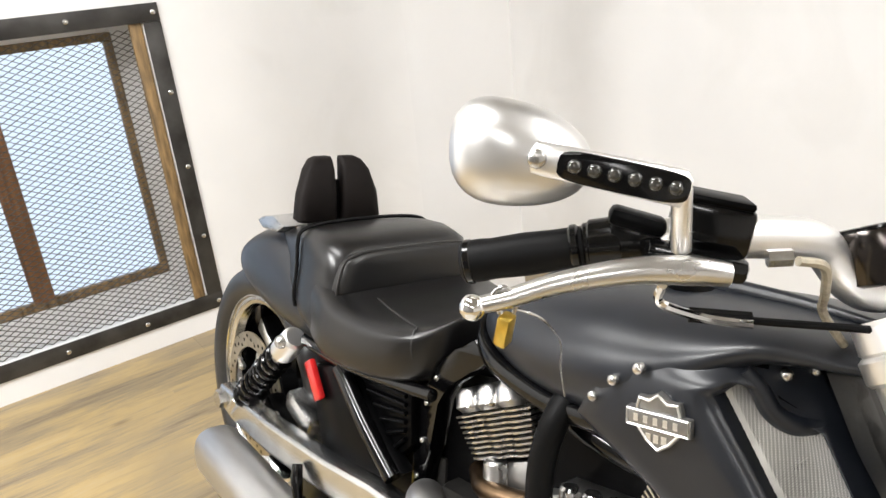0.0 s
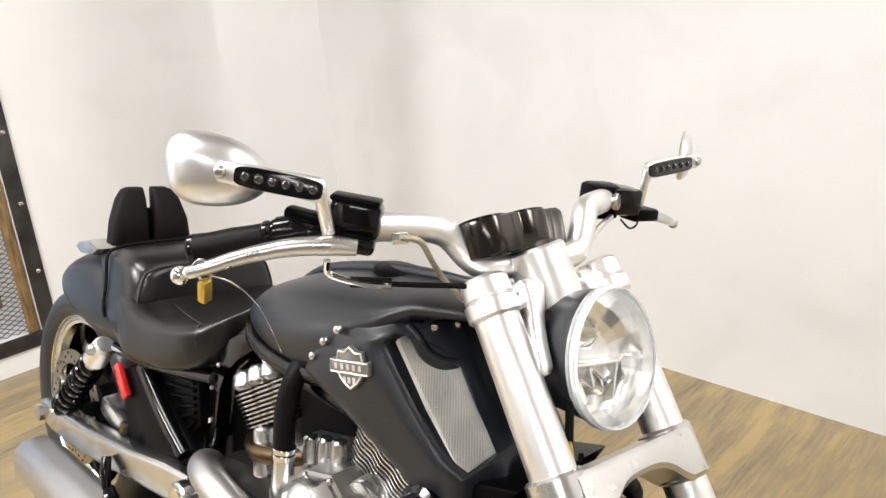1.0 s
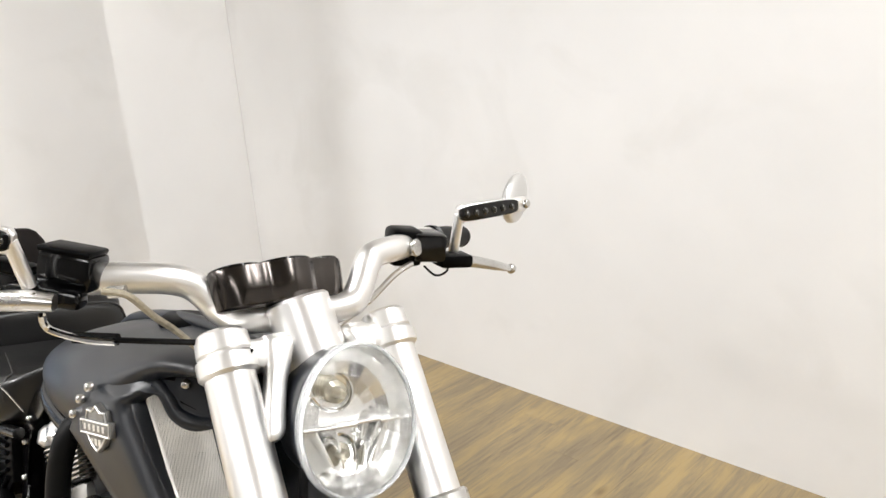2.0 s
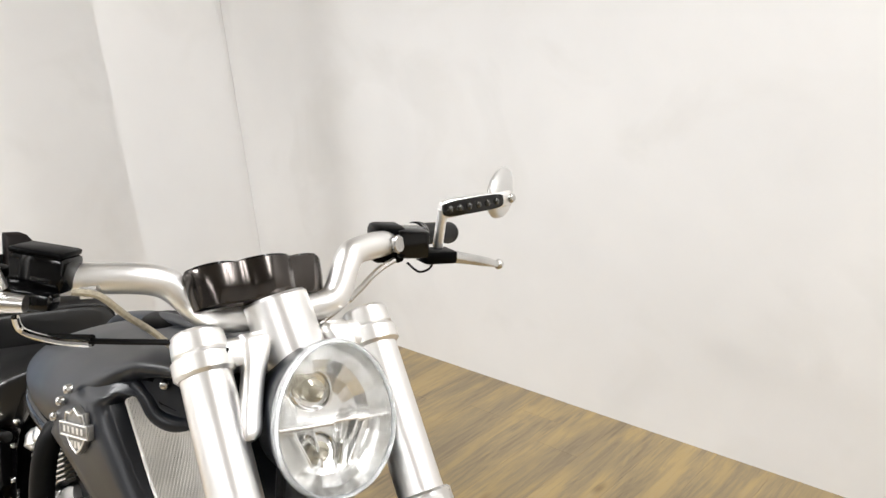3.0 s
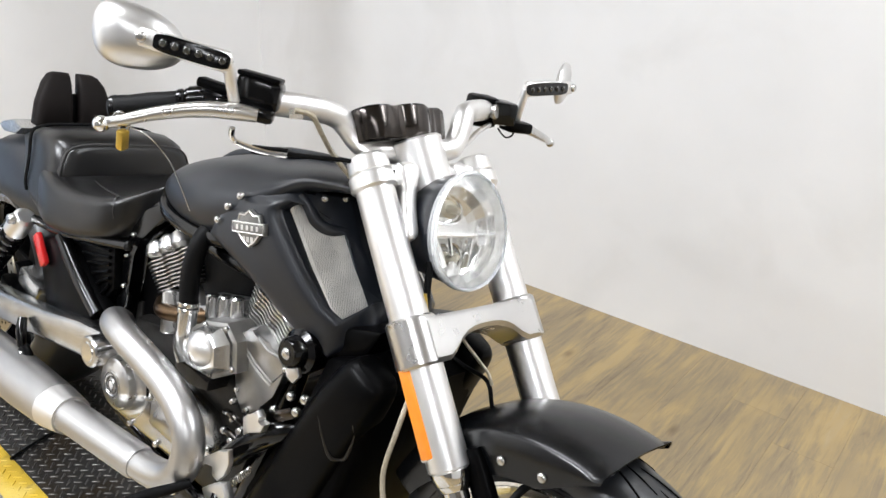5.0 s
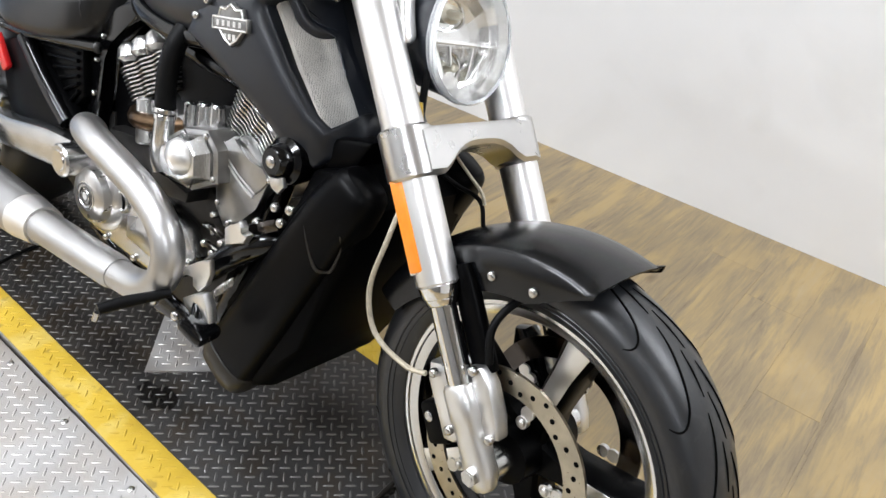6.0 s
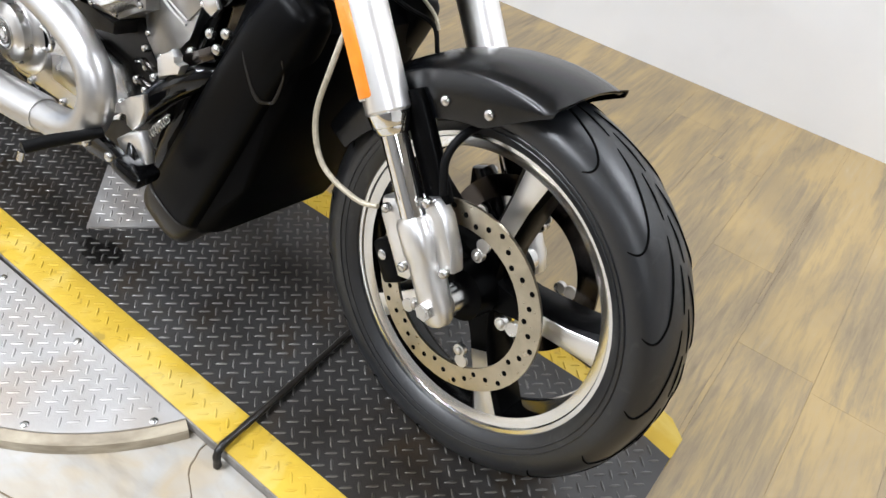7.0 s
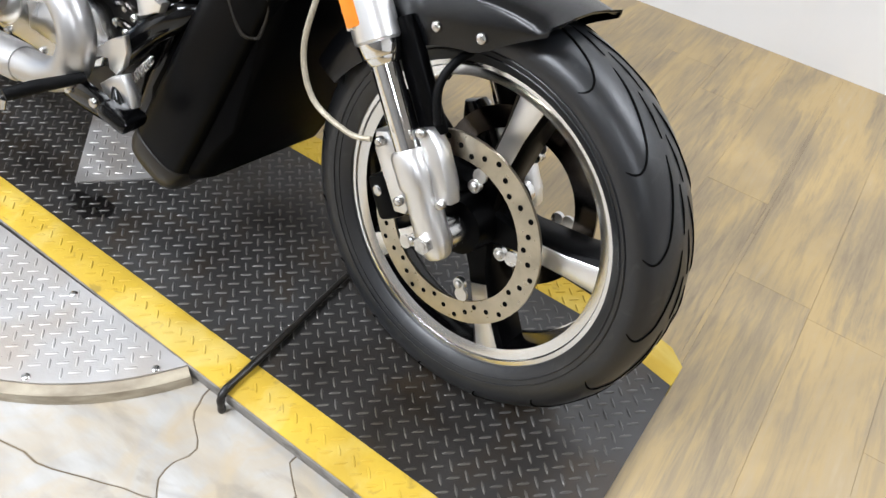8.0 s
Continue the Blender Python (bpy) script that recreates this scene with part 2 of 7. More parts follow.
def plank_material():
    m = bpy.data.materials.new("wood_look_vinyl")
    m.use_nodes = True
    nt = m.node_tree
    b = nt.nodes["Principled BSDF"]
    tc = nt.nodes.new("ShaderNodeTexCoord")
    info = nt.nodes.new("ShaderNodeObjectInfo")
    geo = nt.nodes.new("ShaderNodeNewGeometry")
    add = nt.nodes.new("ShaderNodeMath")
    add.operation = "ADD"
    nt.links.new(info.outputs["Random"], add.inputs[0])
    nt.links.new(geo.outputs["Random Per Island"], add.inputs[1])
    off = nt.nodes.new("ShaderNodeVectorMath")
    off.operation = "SCALE"
    off.inputs[0].default_value = (37.0, 91.0, 13.0)
    nt.links.new(add.outputs[0], off.inputs["Scale"])
    pos = nt.nodes.new("ShaderNodeVectorMath")
    nt.links.new(geo.outputs["Position"], pos.inputs[0])
    nt.links.new(off.outputs[0], pos.inputs[1])

    def streak(where, scale, sx, sy, detail, rough):
        mp = nt.nodes.new("ShaderNodeMapping")
        mp.inputs["Scale"].default_value = (sx, sy, 1)
        nt.links.new(where, mp.inputs[0])
        nz = nt.nodes.new("ShaderNodeTexNoise")
        nz.inputs["Scale"].default_value, nz.inputs["Detail"].default_value, nz.inputs["Roughness"].default_value = scale, detail, rough
        nz.inputs["Distortion"].default_value = 0.6
        nt.links.new(mp.outputs[0], nz.inputs["Vector"])
        return nz.outputs[0]

    broad, fine = streak(geo.outputs["Position"], 1.0, 8, 1.5, 6, 0.62), streak(pos.outputs[0], 2.0, 36, 2.6, 10, 0.70)
    ramp = nt.nodes.new("ShaderNodeValToRGB")
    e = ramp.color_ramp.elements
    e[0].position, e[0].color = 0.36, (0.150, 0.110, 0.064, 1)
    e[1].position, e[1].color = 0.72, (0.43, 0.335, 0.200, 1)
    for p, c in ((0.45, (0.235, 0.182, 0.110, 1)), (0.51, (0.300, 0.228, 0.124, 1)), (0.58, (0.395, 0.285, 0.126, 1)), (0.64, (0.385, 0.290, 0.150, 1))):
        x = e.new(p)
        x.color = c
    mixv = nt.nodes.new("ShaderNodeMath")
    mixv.operation = "MULTIPLY_ADD"
    mixv.inputs[1].default_value = 0.44
    nt.links.new(fine, mixv.inputs[0])
    half = nt.nodes.new("ShaderNodeMath")
    half.operation = "MULTIPLY"
    half.inputs[1].default_value = 0.61
    nt.links.new(broad, half.inputs[0])
    nt.links.new(half.outputs[0], mixv.inputs[2])
    shade = nt.nodes.new("ShaderNodeMath")
    shade.operation = "MULTIPLY_ADD"
    shade.inputs[1].default_value, shade.inputs[2].default_value = 0.050, -0.025
    fr = nt.nodes.new("ShaderNodeMath")
    fr.operation = "FRACT"
    nt.links.new(add.outputs[0], fr.inputs[0])
    nt.links.new(fr.outputs[0], shade.inputs[0])
    tot = nt.nodes.new("ShaderNodeMath")
    nt.links.new(mixv.outputs[0], tot.inputs[0])
    nt.links.new(shade.outputs[0], tot.inputs[1])
    nt.links.new(tot.outputs[0], ramp.inputs[0])
    kn = nt.nodes.new("ShaderNodeTexVoronoi")
    kn.inputs["Scale"].default_value = 4.0
    kmap = nt.nodes.new("ShaderNodeMapping")
    kmap.inputs["Scale"].default_value = (1.6, 0.7, 1)
    nt.links.new(pos.outputs[0], kmap.inputs[0])
    nt.links.new(kmap.outputs[0], kn.inputs["Vector"])
    kr = nt.nodes.new("ShaderNodeMapRange")
    kr.inputs[1].default_value, kr.inputs[2].default_value, kr.inputs[3].default_value, kr.inputs[4].default_value = 0.02, 0.12, 0.65, 0.0
    nt.links.new(kn.outputs["Distance"], kr.inputs[0])
    kx = nt.nodes.new("ShaderNodeMix")
    kx.data_type = "RGBA"
    kx.inputs[7].default_value = (0.11, 0.07, 0.035, 1)
    nt.links.new(kr.outputs[0], kx.inputs[0])
    nt.links.new(ramp.outputs[0], kx.inputs[6])
    # worn grey patches that run on from plank to plank
    wn = nt.nodes.new("ShaderNodeTexNoise")
    wn.inputs["Scale"].default_value, wn.inputs["Detail"].default_value, wn.inputs["Distortion"].default_value = 3.2, 7, 0.8
    wmap = nt.nodes.new("ShaderNodeMapping")
    wmap.inputs["Scale"].default_value = (1.7, 0.8, 1)
    nt.links.new(geo.outputs["Position"], wmap.inputs[0])
    nt.links.new(wmap.outputs[0], wn.inputs["Vector"])
    wr = nt.nodes.new("ShaderNodeMapRange")
    wr.inputs[1].default_value, wr.inputs[2].default_value, wr.inputs[3].default_value, wr.inputs[4].default_value = 0.42, 0.70, 0.0, 0.55
    nt.links.new(wn.outputs[0], wr.inputs[0])
    wx = nt.nodes.new("ShaderNodeMix")
    wx.data_type = "RGBA"
    wx.inputs[7].default_value = (0.215, 0.170, 0.108, 1)
    nt.links.new(wr.outputs[0], wx.inputs[0])
    nt.links.new(kx.outputs[2], wx.inputs[6])
    nt.links.new(wx.outputs[2], b.inputs["Base Color"])
    b.inputs["Roughness"].default_value = 0.42
    bp = nt.nodes.new("ShaderNodeBump")
    bp.inputs["Strength"].default_value, bp.inputs["Distance"].default_value = 0.12, 0.002
    nt.links.new(fine, bp.inputs["Height"])
    nt.links.new(bp.outputs[0], b.inputs["Normal"])
    return m


M_PLANK = plank_material()


def stone_material():
    m = mat("stone_look_vinyl", (0.43, 0.42, 0.40), 0.45, color2=(0.30, 0.272, 0.225), vscale=3.2, bump=0.12, bscale=25, rvary=0.06, stretch=(1.6, 4.5, 1), spec=0.35)
    nt = m.node_tree
    b = nt.nodes["Principled BSDF"]
    geo = nt.nodes.new("ShaderNodeNewGeometry")
    vein = nt.nodes.new("ShaderNodeTexNoise")
    vein.inputs["Scale"].default_value, vein.inputs["Detail"].default_value, vein.inputs["Distortion"].default_value = 9.0, 8, 1.4
    nt.links.new(geo.outputs["Position"], vein.inputs["Vector"])
    rp = nt.nodes.new("ShaderNodeMapRange")
    rp.inputs[1].default_value, rp.inputs[2].default_value, rp.inputs[3].default_value, rp.inputs[4].default_value = 0.42, 0.70, 0.0, 0.85
    nt.links.new(vein.outputs[0], rp.inputs[0])
    mx = nt.nodes.new("ShaderNodeMix")
    mx.data_type = "RGBA"
    mx.inputs[7].default_value = (0.41, 0.335, 0.225, 1)
    nt.links.new(b.inputs["Base Color"].links[0].from_socket, mx.inputs[6])
    nt.links.new(rp.outputs[0], mx.inputs[0])
    nt.links.new(mx.outputs[2], b.inputs["Base Color"])
    return m


M_STONE = stone_material()
dirt(M_STONE, (0.20, 0.185, 0.16), 6.5, 0.56, 0.68, 0.55, (1.0, 2.4, 1))
M_GROUT = mat("floor_joint", (0.17, 0.13, 0.08), 0.8, vary=0.3)


# ---- mesh tools ----
def part(name, bm, material, parent=None, label="", smooth=40):
    me = bpy.data.meshes.new(name)
    bmesh.ops.recalc_face_normals(bm, faces=bm.faces)
    bm.to_mesh(me)
    bm.free()
    for p in me.polygons:
        p.use_smooth = True
    if smooth:
        me.set_sharp_from_angle(angle=radians(smooth))
    for m in material if isinstance(material, (list, tuple)) else (material,):
        me.materials.append(m)
    ob = new(name, me)
    if parent:
        ob.parent = parent
    if label:
        ob["label"] = label
    return ob


def thing(name, label, category, group="", kind="", m=None):
    ob = tagged(new(name), label, category, group, kind)
    if m is not None:
        ob.matrix_world = m
    return ob


def box(bm, lo, hi, bevel=0.0, m=None, seg=2):
    lo, hi = Vector(lo), Vector(hi)
    r = bmesh.ops.create_cube(bm, size=1.0, matrix=Matrix.Translation((lo + hi) / 2) @ Matrix.Diagonal((*(hi - lo), 1)))
    vs = r["verts"]
    if bevel:
        es = list({e for v in vs for e in v.link_edges})
        g = bmesh.ops.bevel(bm, geom=es, offset=bevel, segments=seg, profile=0.5, affect="EDGES")
        vs = list({v for f in g["faces"] for v in f.verts} | {v for v in vs if v.is_valid})
    if m is not None:
        bmesh.ops.transform(bm, matrix=m, verts=vs)
    return bm


def obox(center, size, rx=0, ry=0, rz=0, bevel=0.003, bm=None):
    bm = bm or bmesh.new()
    s = Vector(size) / 2
    return box(bm, -s, s, bevel, pose(*center, rx, ry, rz))


def frame_of(d, up=(0, 0, 1)):
    d = Vector(d).normalized()
    up = Vector(up)
    if abs(d.dot(up)) > 0.95:
        up = Vector((1, 0, 0))
    a = d.cross(up).normalized()
    return a, a.cross(d).normalized()


def rings(bm, loops, cap=True, closed=False):
    rows = [[bm.verts.new(p) for p in lp] for lp in loops]
    n = len(rows[0])
    pairs = list(zip(rows, rows[1:])) + ([(rows[-1], rows[0])] if closed else [])
    for a, b in pairs:
        for i in range(n):
            j = (i + 1) % n
            bm.faces.new((a[i], a[j], b[j], b[i]))
    if cap and not closed:
        bm.faces.new(rows[0][::-1])
        bm.faces.new(rows[-1])
    return bm


def oval(center, e1, e2, a, b, n=20, power=2.0):
    out = []
    for i in range(n):
        t = 2 * math.pi * i / n
        c, s = math.cos(t), math.sin(t)
        c = math.copysign(abs(c) ** (2 / power), c)
        s = math.copysign(abs(s) ** (2 / power), s)
        out.append(Vector(center) + Vector(e1) * a * c + Vector(e2) * b * s)
    return out


def smooth_path(pts, per=6):
    p = [Vector(q) for q in pts]
    if len(p) < 3:
        return p
    out = []
    for i in range(len(p) - 1):
        a, b, c, d = p[max(i - 1, 0)], p[i], p[i + 1], p[min(i + 2, len(p) - 1)]
        for k in range(per):
            t = k / per
            out.append(0.5 * ((2 * b) + (c - a) * t + (2 * a - 5 * b + 4 * c - d) * t * t + (3 * b - a - 3 * c + d) * t ** 3))
    out.append(p[-1])
    return out


def tube(bm, pts, r, n=14, per=6, cap=True):
    path = smooth_path(pts, per)
    rs = r if isinstance(r, (list, tuple)) else [r] * len(pts)
    loops, a = [], None
    for i, p in enumerate(path):
        d = (path[min(i + 1, len(path) - 1)] - path[max(i - 1, 0)]).normalized()
        if a is None:
            a, _ = frame_of(d)
        a = (a - d * a.dot(d)).normalized()
        b = d.cross(a)
        f = i / max(1, len(path) - 1) * (len(rs) - 1)
        k = min(int(f), len(rs) - 2) if len(rs) > 1 else 0
        rad = rs[k] + (rs[min(k + 1, len(rs) - 1)] - rs[k]) * (f - k)
        loops.append(oval(p, a, b, rad, rad, n))
    return rings(bm, loops, cap)


def rod(bm, p, q, r, r2=None, n=16, bevel=0.0):
    p, q = Vector(p), Vector(q)
    d = (q - p)
    a, b = frame_of(d)
    r2 = r if r2 is None else r2
    if bevel:
        u = d.normalized() * bevel
        prof = [(p, r - bevel), (p + u, r), (q - u, r2), (q, r2 - bevel)]
    else:
        prof = [(p, r), (q, r2)]
    return rings(bm, [oval(c, a, b, x, x, n) for c, x in prof])


def lathe(bm, center, axis, prof, n=48, closed=False):
    axis = Vector(axis).normalized()
    a, b = frame_of(axis)
    return rings(bm, [oval(Vector(center) + axis * h, a, b, r, r, n) for r, h in prof], cap=not closed, closed=closed)


def slab(bm, poly, y0, y1, bevel=0.0, m=None, seg=2):
    """A prism: an outline in x and z, from y0 to y1."""
    a = [bm.verts.new((x, y0, z)) for x, z in poly]
    b = [bm.verts.new((x, y1, z)) for x, z in poly]
    n = len(poly)
    fs = [bm.faces.new(a[::-1]), bm.faces.new(b)]
    for i in range(n):
        fs.append(bm.faces.new((a[i], a[(i + 1) % n], b[(i + 1) % n], b[i])))
    vs = a + b
    if bevel:
        es = list({e for f in fs[:2] for e in f.edges})
        g = bmesh.ops.bevel(bm, geom=es, offset=bevel, segments=seg, profile=0.5, affect="EDGES")
        vs = list({v for f in g["faces"] for v in f.verts} | {v for v in vs if v.is_valid})
    if m is not None:
        bmesh.ops.transform(bm, matrix=m, verts=vs)
    return bm


def bolt(bm, p, d, r=0.006, h=0.004):
    d = Vector(d).normalized()
    p = Vector(p)
    a, b = frame_of(d)
    return rings(bm, [oval(p + d * x, a, b, y, y, 12) for x, y in ((-0.004, r), (h * 0.5, r), (h * 0.85, r * 0.8), (h, r * 0.45))])


def moved(ob, m):
    ob.data.transform(m)
    return ob


# ---- lights of the room ----
# Lamps are unseen; the second is added fill for the wall behind the column.
for _x, _y, _p in ((-1.3, -0.60, 40), (0.5, 1.15, 14), (1.7, 0.85, 42), (-1.4, -2.3, 124), (1.7, -2.3, 34)):
    area_light("ceiling_tube_light", (_x, _y, 2.70), (_x, _y, 0), 1.5, 0.3, _p, (1.0, 0.988, 0.970))


# ---- room ----
def wall_piece(name, lo, hi, material=M_WALL, label="", bevel=0.0):
    ob = part(name, box(bmesh.new(), lo, hi, bevel), material, None, "", 30)
    return tagged(ob, label, "wall" if name.startswith("wall") else name.split("_")[0], kind="structure")


WIN = (-1.05, 0.218, 0.112, 1.168)   # y0, y1, z0, z1 of the opening
wall_piece("wall_east", (WALL_X - 0.02, WALL_Y, FLOOR_Z - 0.02), (ROOM_X + 0.15, WALL_Y + 0.15, ROOM_Z), label="plain off-white painted wall with faint scuffs")
# South and west walls are unseen: white brightens reflections, grey deepens them.
wall_piece("wall_south", (ROOM_X, ROOM_Y, FLOOR_Z - 0.02), (ROOM_X + 0.15, WALL_Y - 0.001, ROOM_Z), M_WALL, label="unseen off-white wall that closes the room and brightens reflections")
wall_piece("wall_west", (WALL_X - 0.02, ROOM_Y - 0.15, FLOOR_Z - 0.02), (ROOM_X + 0.15, ROOM_Y - 0.001, ROOM_Z), M_FARWALL, label="unseen wall that closes the room, dark to deepen reflections")
_bm = bmesh.new()
for lo, hi in (((ROOM_Y, FLOOR_Z - 0.02), (WIN[0], ROOM_Z)), ((WIN[1], FLOOR_Z - 0.02), (WALL_Y - 0.001, ROOM_Z)), ((WIN[0], FLOOR_Z - 0.02), (WIN[1], WIN[2])), ((WIN[0], WIN[3]), (WIN[1], ROOM_Z))):
    box(_bm, (WALL_X - 0.26, lo[0], lo[1]), (WALL_X, hi[0], hi[1]))
tagged(part("wall_north", _bm, M_WALL, None, "", 30), "cream painted wall with a deep barred window", "wall", kind="structure")
# column before the corner, thinned to cast no shadow; back edges hide its lit side
_bm = bmesh.new()
rings(_bm, [[Vector((x, y, z)) for x, y in ((-1.990, 0.672), (-1.990, 1.082), (-2.014, 1.050), (-2.014, 0.706))] for z in (FLOOR_Z + 0.0005, ROOM_Z)])
tagged(part("wall_panel", _bm, M_WALL, None, "", 30), "front face of a white column before the corner, as a thin panel", "wall", kind="structure")
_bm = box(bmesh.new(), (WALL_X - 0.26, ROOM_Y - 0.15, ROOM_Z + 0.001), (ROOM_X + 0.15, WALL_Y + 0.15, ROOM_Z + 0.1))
tagged(part("ceiling", _bm, M_CEIL, None, "", 30), "unseen ceiling, greyed to cut the fill light", "ceiling", kind="structure")


def window():
    y0, y1, z0, z1 = WIN
    w = thing("window_1", "deep window behind expanded metal in a bolted steel frame", "window", kind="structure")
    x = WALL_X
    # bolted steel angle on the wall face
    oy0, oy1, oz0, oz1 = y0 - 0.05, y1 + 0.062, z0 - 0.055, z1 + 0.055
    for nm, lo, hi in (("frame_bar", (x, oy0, oz0), (x + 0.008, oy1, oz0 + 0.062)), ("frame_bar", (x, oy0, oz1 - 0.062), (x + 0.008, oy1, oz1)),
                       ("frame_bar", (x + 0.0002, oy0, oz0 + 0.063), (x + 0.0078, oy0 + 0.06, oz1 - 0.063)), ("frame_bar", (x + 0.0002, oy1 - 0.06, oz0 + 0.063), (x + 0.0078, oy1, oz1 - 0.063))):
        part(nm, box(bmesh.new(), lo, hi, 0.0015), M_FRAMESTEEL, w, "blackened steel angle bar")
    for i in range(5):
        z = oz0 + 0.03 + i * (oz1 - oz0 - 0.06) / 4
        for y in (oy1 - 0.022, oy0 + 0.022):
            part("bolt", bolt(bmesh.new(), (x + 0.008, y, z), (1, 0, 0), 0.010, 0.007), M_STEEL, w)
    for i in range(1, 5):
        y = oy1 - 0.022 - i * 0.282
        if y > oy0 + 0.05:
            for z in (oz0 + 0.03, oz1 - 0.03):
                part("bolt", bolt(bmesh.new(), (x + 0.008, y, z), (1, 0, 0), 0.010, 0.007), M_STEEL, w)
    # rough wooden strip just inside the steel
    part("wood_strip", box(bmesh.new(), (x - 0.02, y1 - 0.045, z0 + 0.002), (x - 0.002, y1 - 0.003, z1 - 0.002), 0.004), M_RAWWOOD, w, "weathered wooden strip")
    # expanded metal
    dy, dz, t = 0.040, 0.0205, 0.0012
    ny, nz = int((y1 - y0 - 0.012) / dy), int((z1 - z0 - 0.012) / dz)
    verts, faces = [], []

    def strand(a, b):
        d = (b - a).normalized()
        s = Vector((1, 0, 0))
        u = d.cross(s).normalized()
        k = len(verts)
        for p in (a, b):
            for q in ((1, 1), (-1, 1), (-1, -1), (1, -1)):
                verts.append(p + u * t * q[0] + s * 0.0016 * q[1])
        for i in range(4):
            j = (i + 1) % 4
            faces.append((k + i, k + j, k + 4 + j, k + 4 + i))

    for i in range(nz):
        for j in range(ny):
            c = Vector((x - 0.026, y0 + 0.008 + (j + 0.5) * dy, z0 + 0.008 + (i + 0.5) * dz))
            l, r, up, dn = c + Vector((0, -dy / 2, 0)), c + Vector((0, dy / 2, 0)), c + Vector((0, 0, dz / 2)), c - Vector((0, 0, dz / 2))
            for a, b in ((l, up), (up, r), (r, dn), (dn, l)):
                strand(a, b)
    me = bpy.data.meshes.new("expanded_metal")
    me.from_pydata([tuple(v) for v in verts], [], faces)
    me.materials.append(M_EXPANDED)
    ob = new("expanded_metal", me)
    ob.parent = w
    tagged(ob, "rusty expanded metal screen", kind="stuff")
    # sash at the back of the reveal
    xs = x - 0.17
    sy1, sz0, sz1 = 0.148, 0.200, z1 - 0.03
    for lo, hi, m, nm in (((xs - 0.03, y0, sz0), (xs, sy1, sz0 + 0.035), M_RAWWOOD, "sash_rail"), ((xs - 0.03, y0, sz1 - 0.03), (xs, sy1, sz1), M_RAWWOOD, "sash_rail"),
                          ((xs - 0.031, sy1 - 0.03, sz0 + 0.036), (xs - 0.001, sy1, sz1 - 0.031), M_RAWWOOD, "sash_stile"), ((xs - 0.02, -0.348, sz0 + 0.036), (xs + 0.02, -0.277, sz1 - 0.031), M_WOODFRAME, "mullion")):
        part(nm, box(bmesh.new(), lo, hi, 0.003), m, w, "stained wooden mullion" if nm == "mullion" else "")
    part("reveal_lining", box(bmesh.new(), (xs - 0.05, sy1 + 0.001, z0 + 0.002), (xs - 0.001, y1 - 0.002, z1 - 0.002)), M_WALL, w)
    part("reveal_lining", box(bmesh.new(), (xs - 0.05, y0 + 0.002, z0 + 0.002), (xs - 0.0012, sy1, sz0 - 0.001)), M_WALL, w)
    part("reveal_lining", box(bmesh.new(), (xs - 0.05, y0 + 0.002, sz1 + 0.001), (xs - 0.0012, sy1, z1 - 0.002)), M_WALL, w)
    for a, b in ((y0 + 0.002, -0.350), (-0.275, sy1 - 0.031)):
        p = part("pane", box(bmesh.new(), (xs - 0.018, a, sz0 + 0.036), (xs - 0.014, b, sz1 - 0.032)), M_GLASSY, w, "clear window pane")
        p.visible_shadow = False
    return w


window()
tagged(part("backdrop", box(bmesh.new(), (WALL_X - 1.3, -3.0, -1.0), (WALL_X - 1.27, 2.0, 3.0)), M_DAY, None), "pale blue overcast daylight beyond the window", "backdrop", kind="structure")

# ---- floor ----
floor = tagged(part("floor", box(bmesh.new(), (WALL_X - 0.02, ROOM_Y - 0.1, FLOOR_Z - 0.08), (ROOM_X + 0.1, WALL_Y + 0.1, FLOOR_Z - 0.002)), M_GROUT, None),
               "wood-look plank floor with a patch of flagstone vinyl", "floor", kind="structure")
PLATE = (-1.83, 0.373, -0.300, 0.306)      # the tread plate platform: x0, x1, y0, y1, before its slight turn
TURN = pose(0, 0, 0, 0, 0, -0.8)
UNDER = (PLATE[0] + 0.04, PLATE[1] - 0.01, PLATE[2] + 0.04, PLATE[3] - 0.04)
STONE = (-1.30, 0.373, -1.75, UNDER[2])


def planks():
    rnd = random.Random(4)
    width, length, gap = (PLATE[1] - WALL_X) / 20, 1.22, 0.0003
    meshes = {}
    cols = sorted([WALL_X + width * k for k in range(int((ROOM_X - WALL_X) / width) + 1)] + [ROOM_X, UNDER[0], UNDER[1], STONE[0]])
    for x, x1 in zip(cols, cols[1:]):
        if x1 - x < 0.004:
            continue
        y = WALL_Y - rnd.random() * length
        edges = [WALL_Y]
        while y > ROOM_Y:
            edges.append(y)
            y -= length
        edges.append(ROOM_Y)
        for top, low in zip(edges, edges[1:]):
            spans = [(low, top)]
            for bx0, bx1, by0, by1 in (UNDER, STONE):
                if x1 > bx0 + 0.002 and x < bx1 - 0.002:
                    nxt = []
                    for a, b in spans:
                        if b <= by0 or a >= by1:
                            nxt.append((a, b))
                        else:
                            nxt += [s for s in ((a, min(b, by0)), (max(a, by1), b)) if s[1] - s[0] > 0.005]
                    spans = nxt
            for a, b in spans:
                sx, sy = round(x1 - x - gap, 4), round(b - a - gap, 4)
                key = (sx, sy)
                if key not in meshes:
                    bm = box(bmesh.new(), (-sx / 2, -sy / 2, -0.004), (sx / 2, sy / 2, 0), 0.0004, seg=1)
                    me = bpy.data.meshes.new("plank")
                    bm.to_mesh(me)
                    bm.free()
                    me.materials.append(M_PLANK)
                    meshes[key] = me
                ob = new("plank", meshes[key])
                ob.parent = floor
                ob.location = ((x + x1) / 2, (a + b) / 2, FLOOR_Z + 0.0)


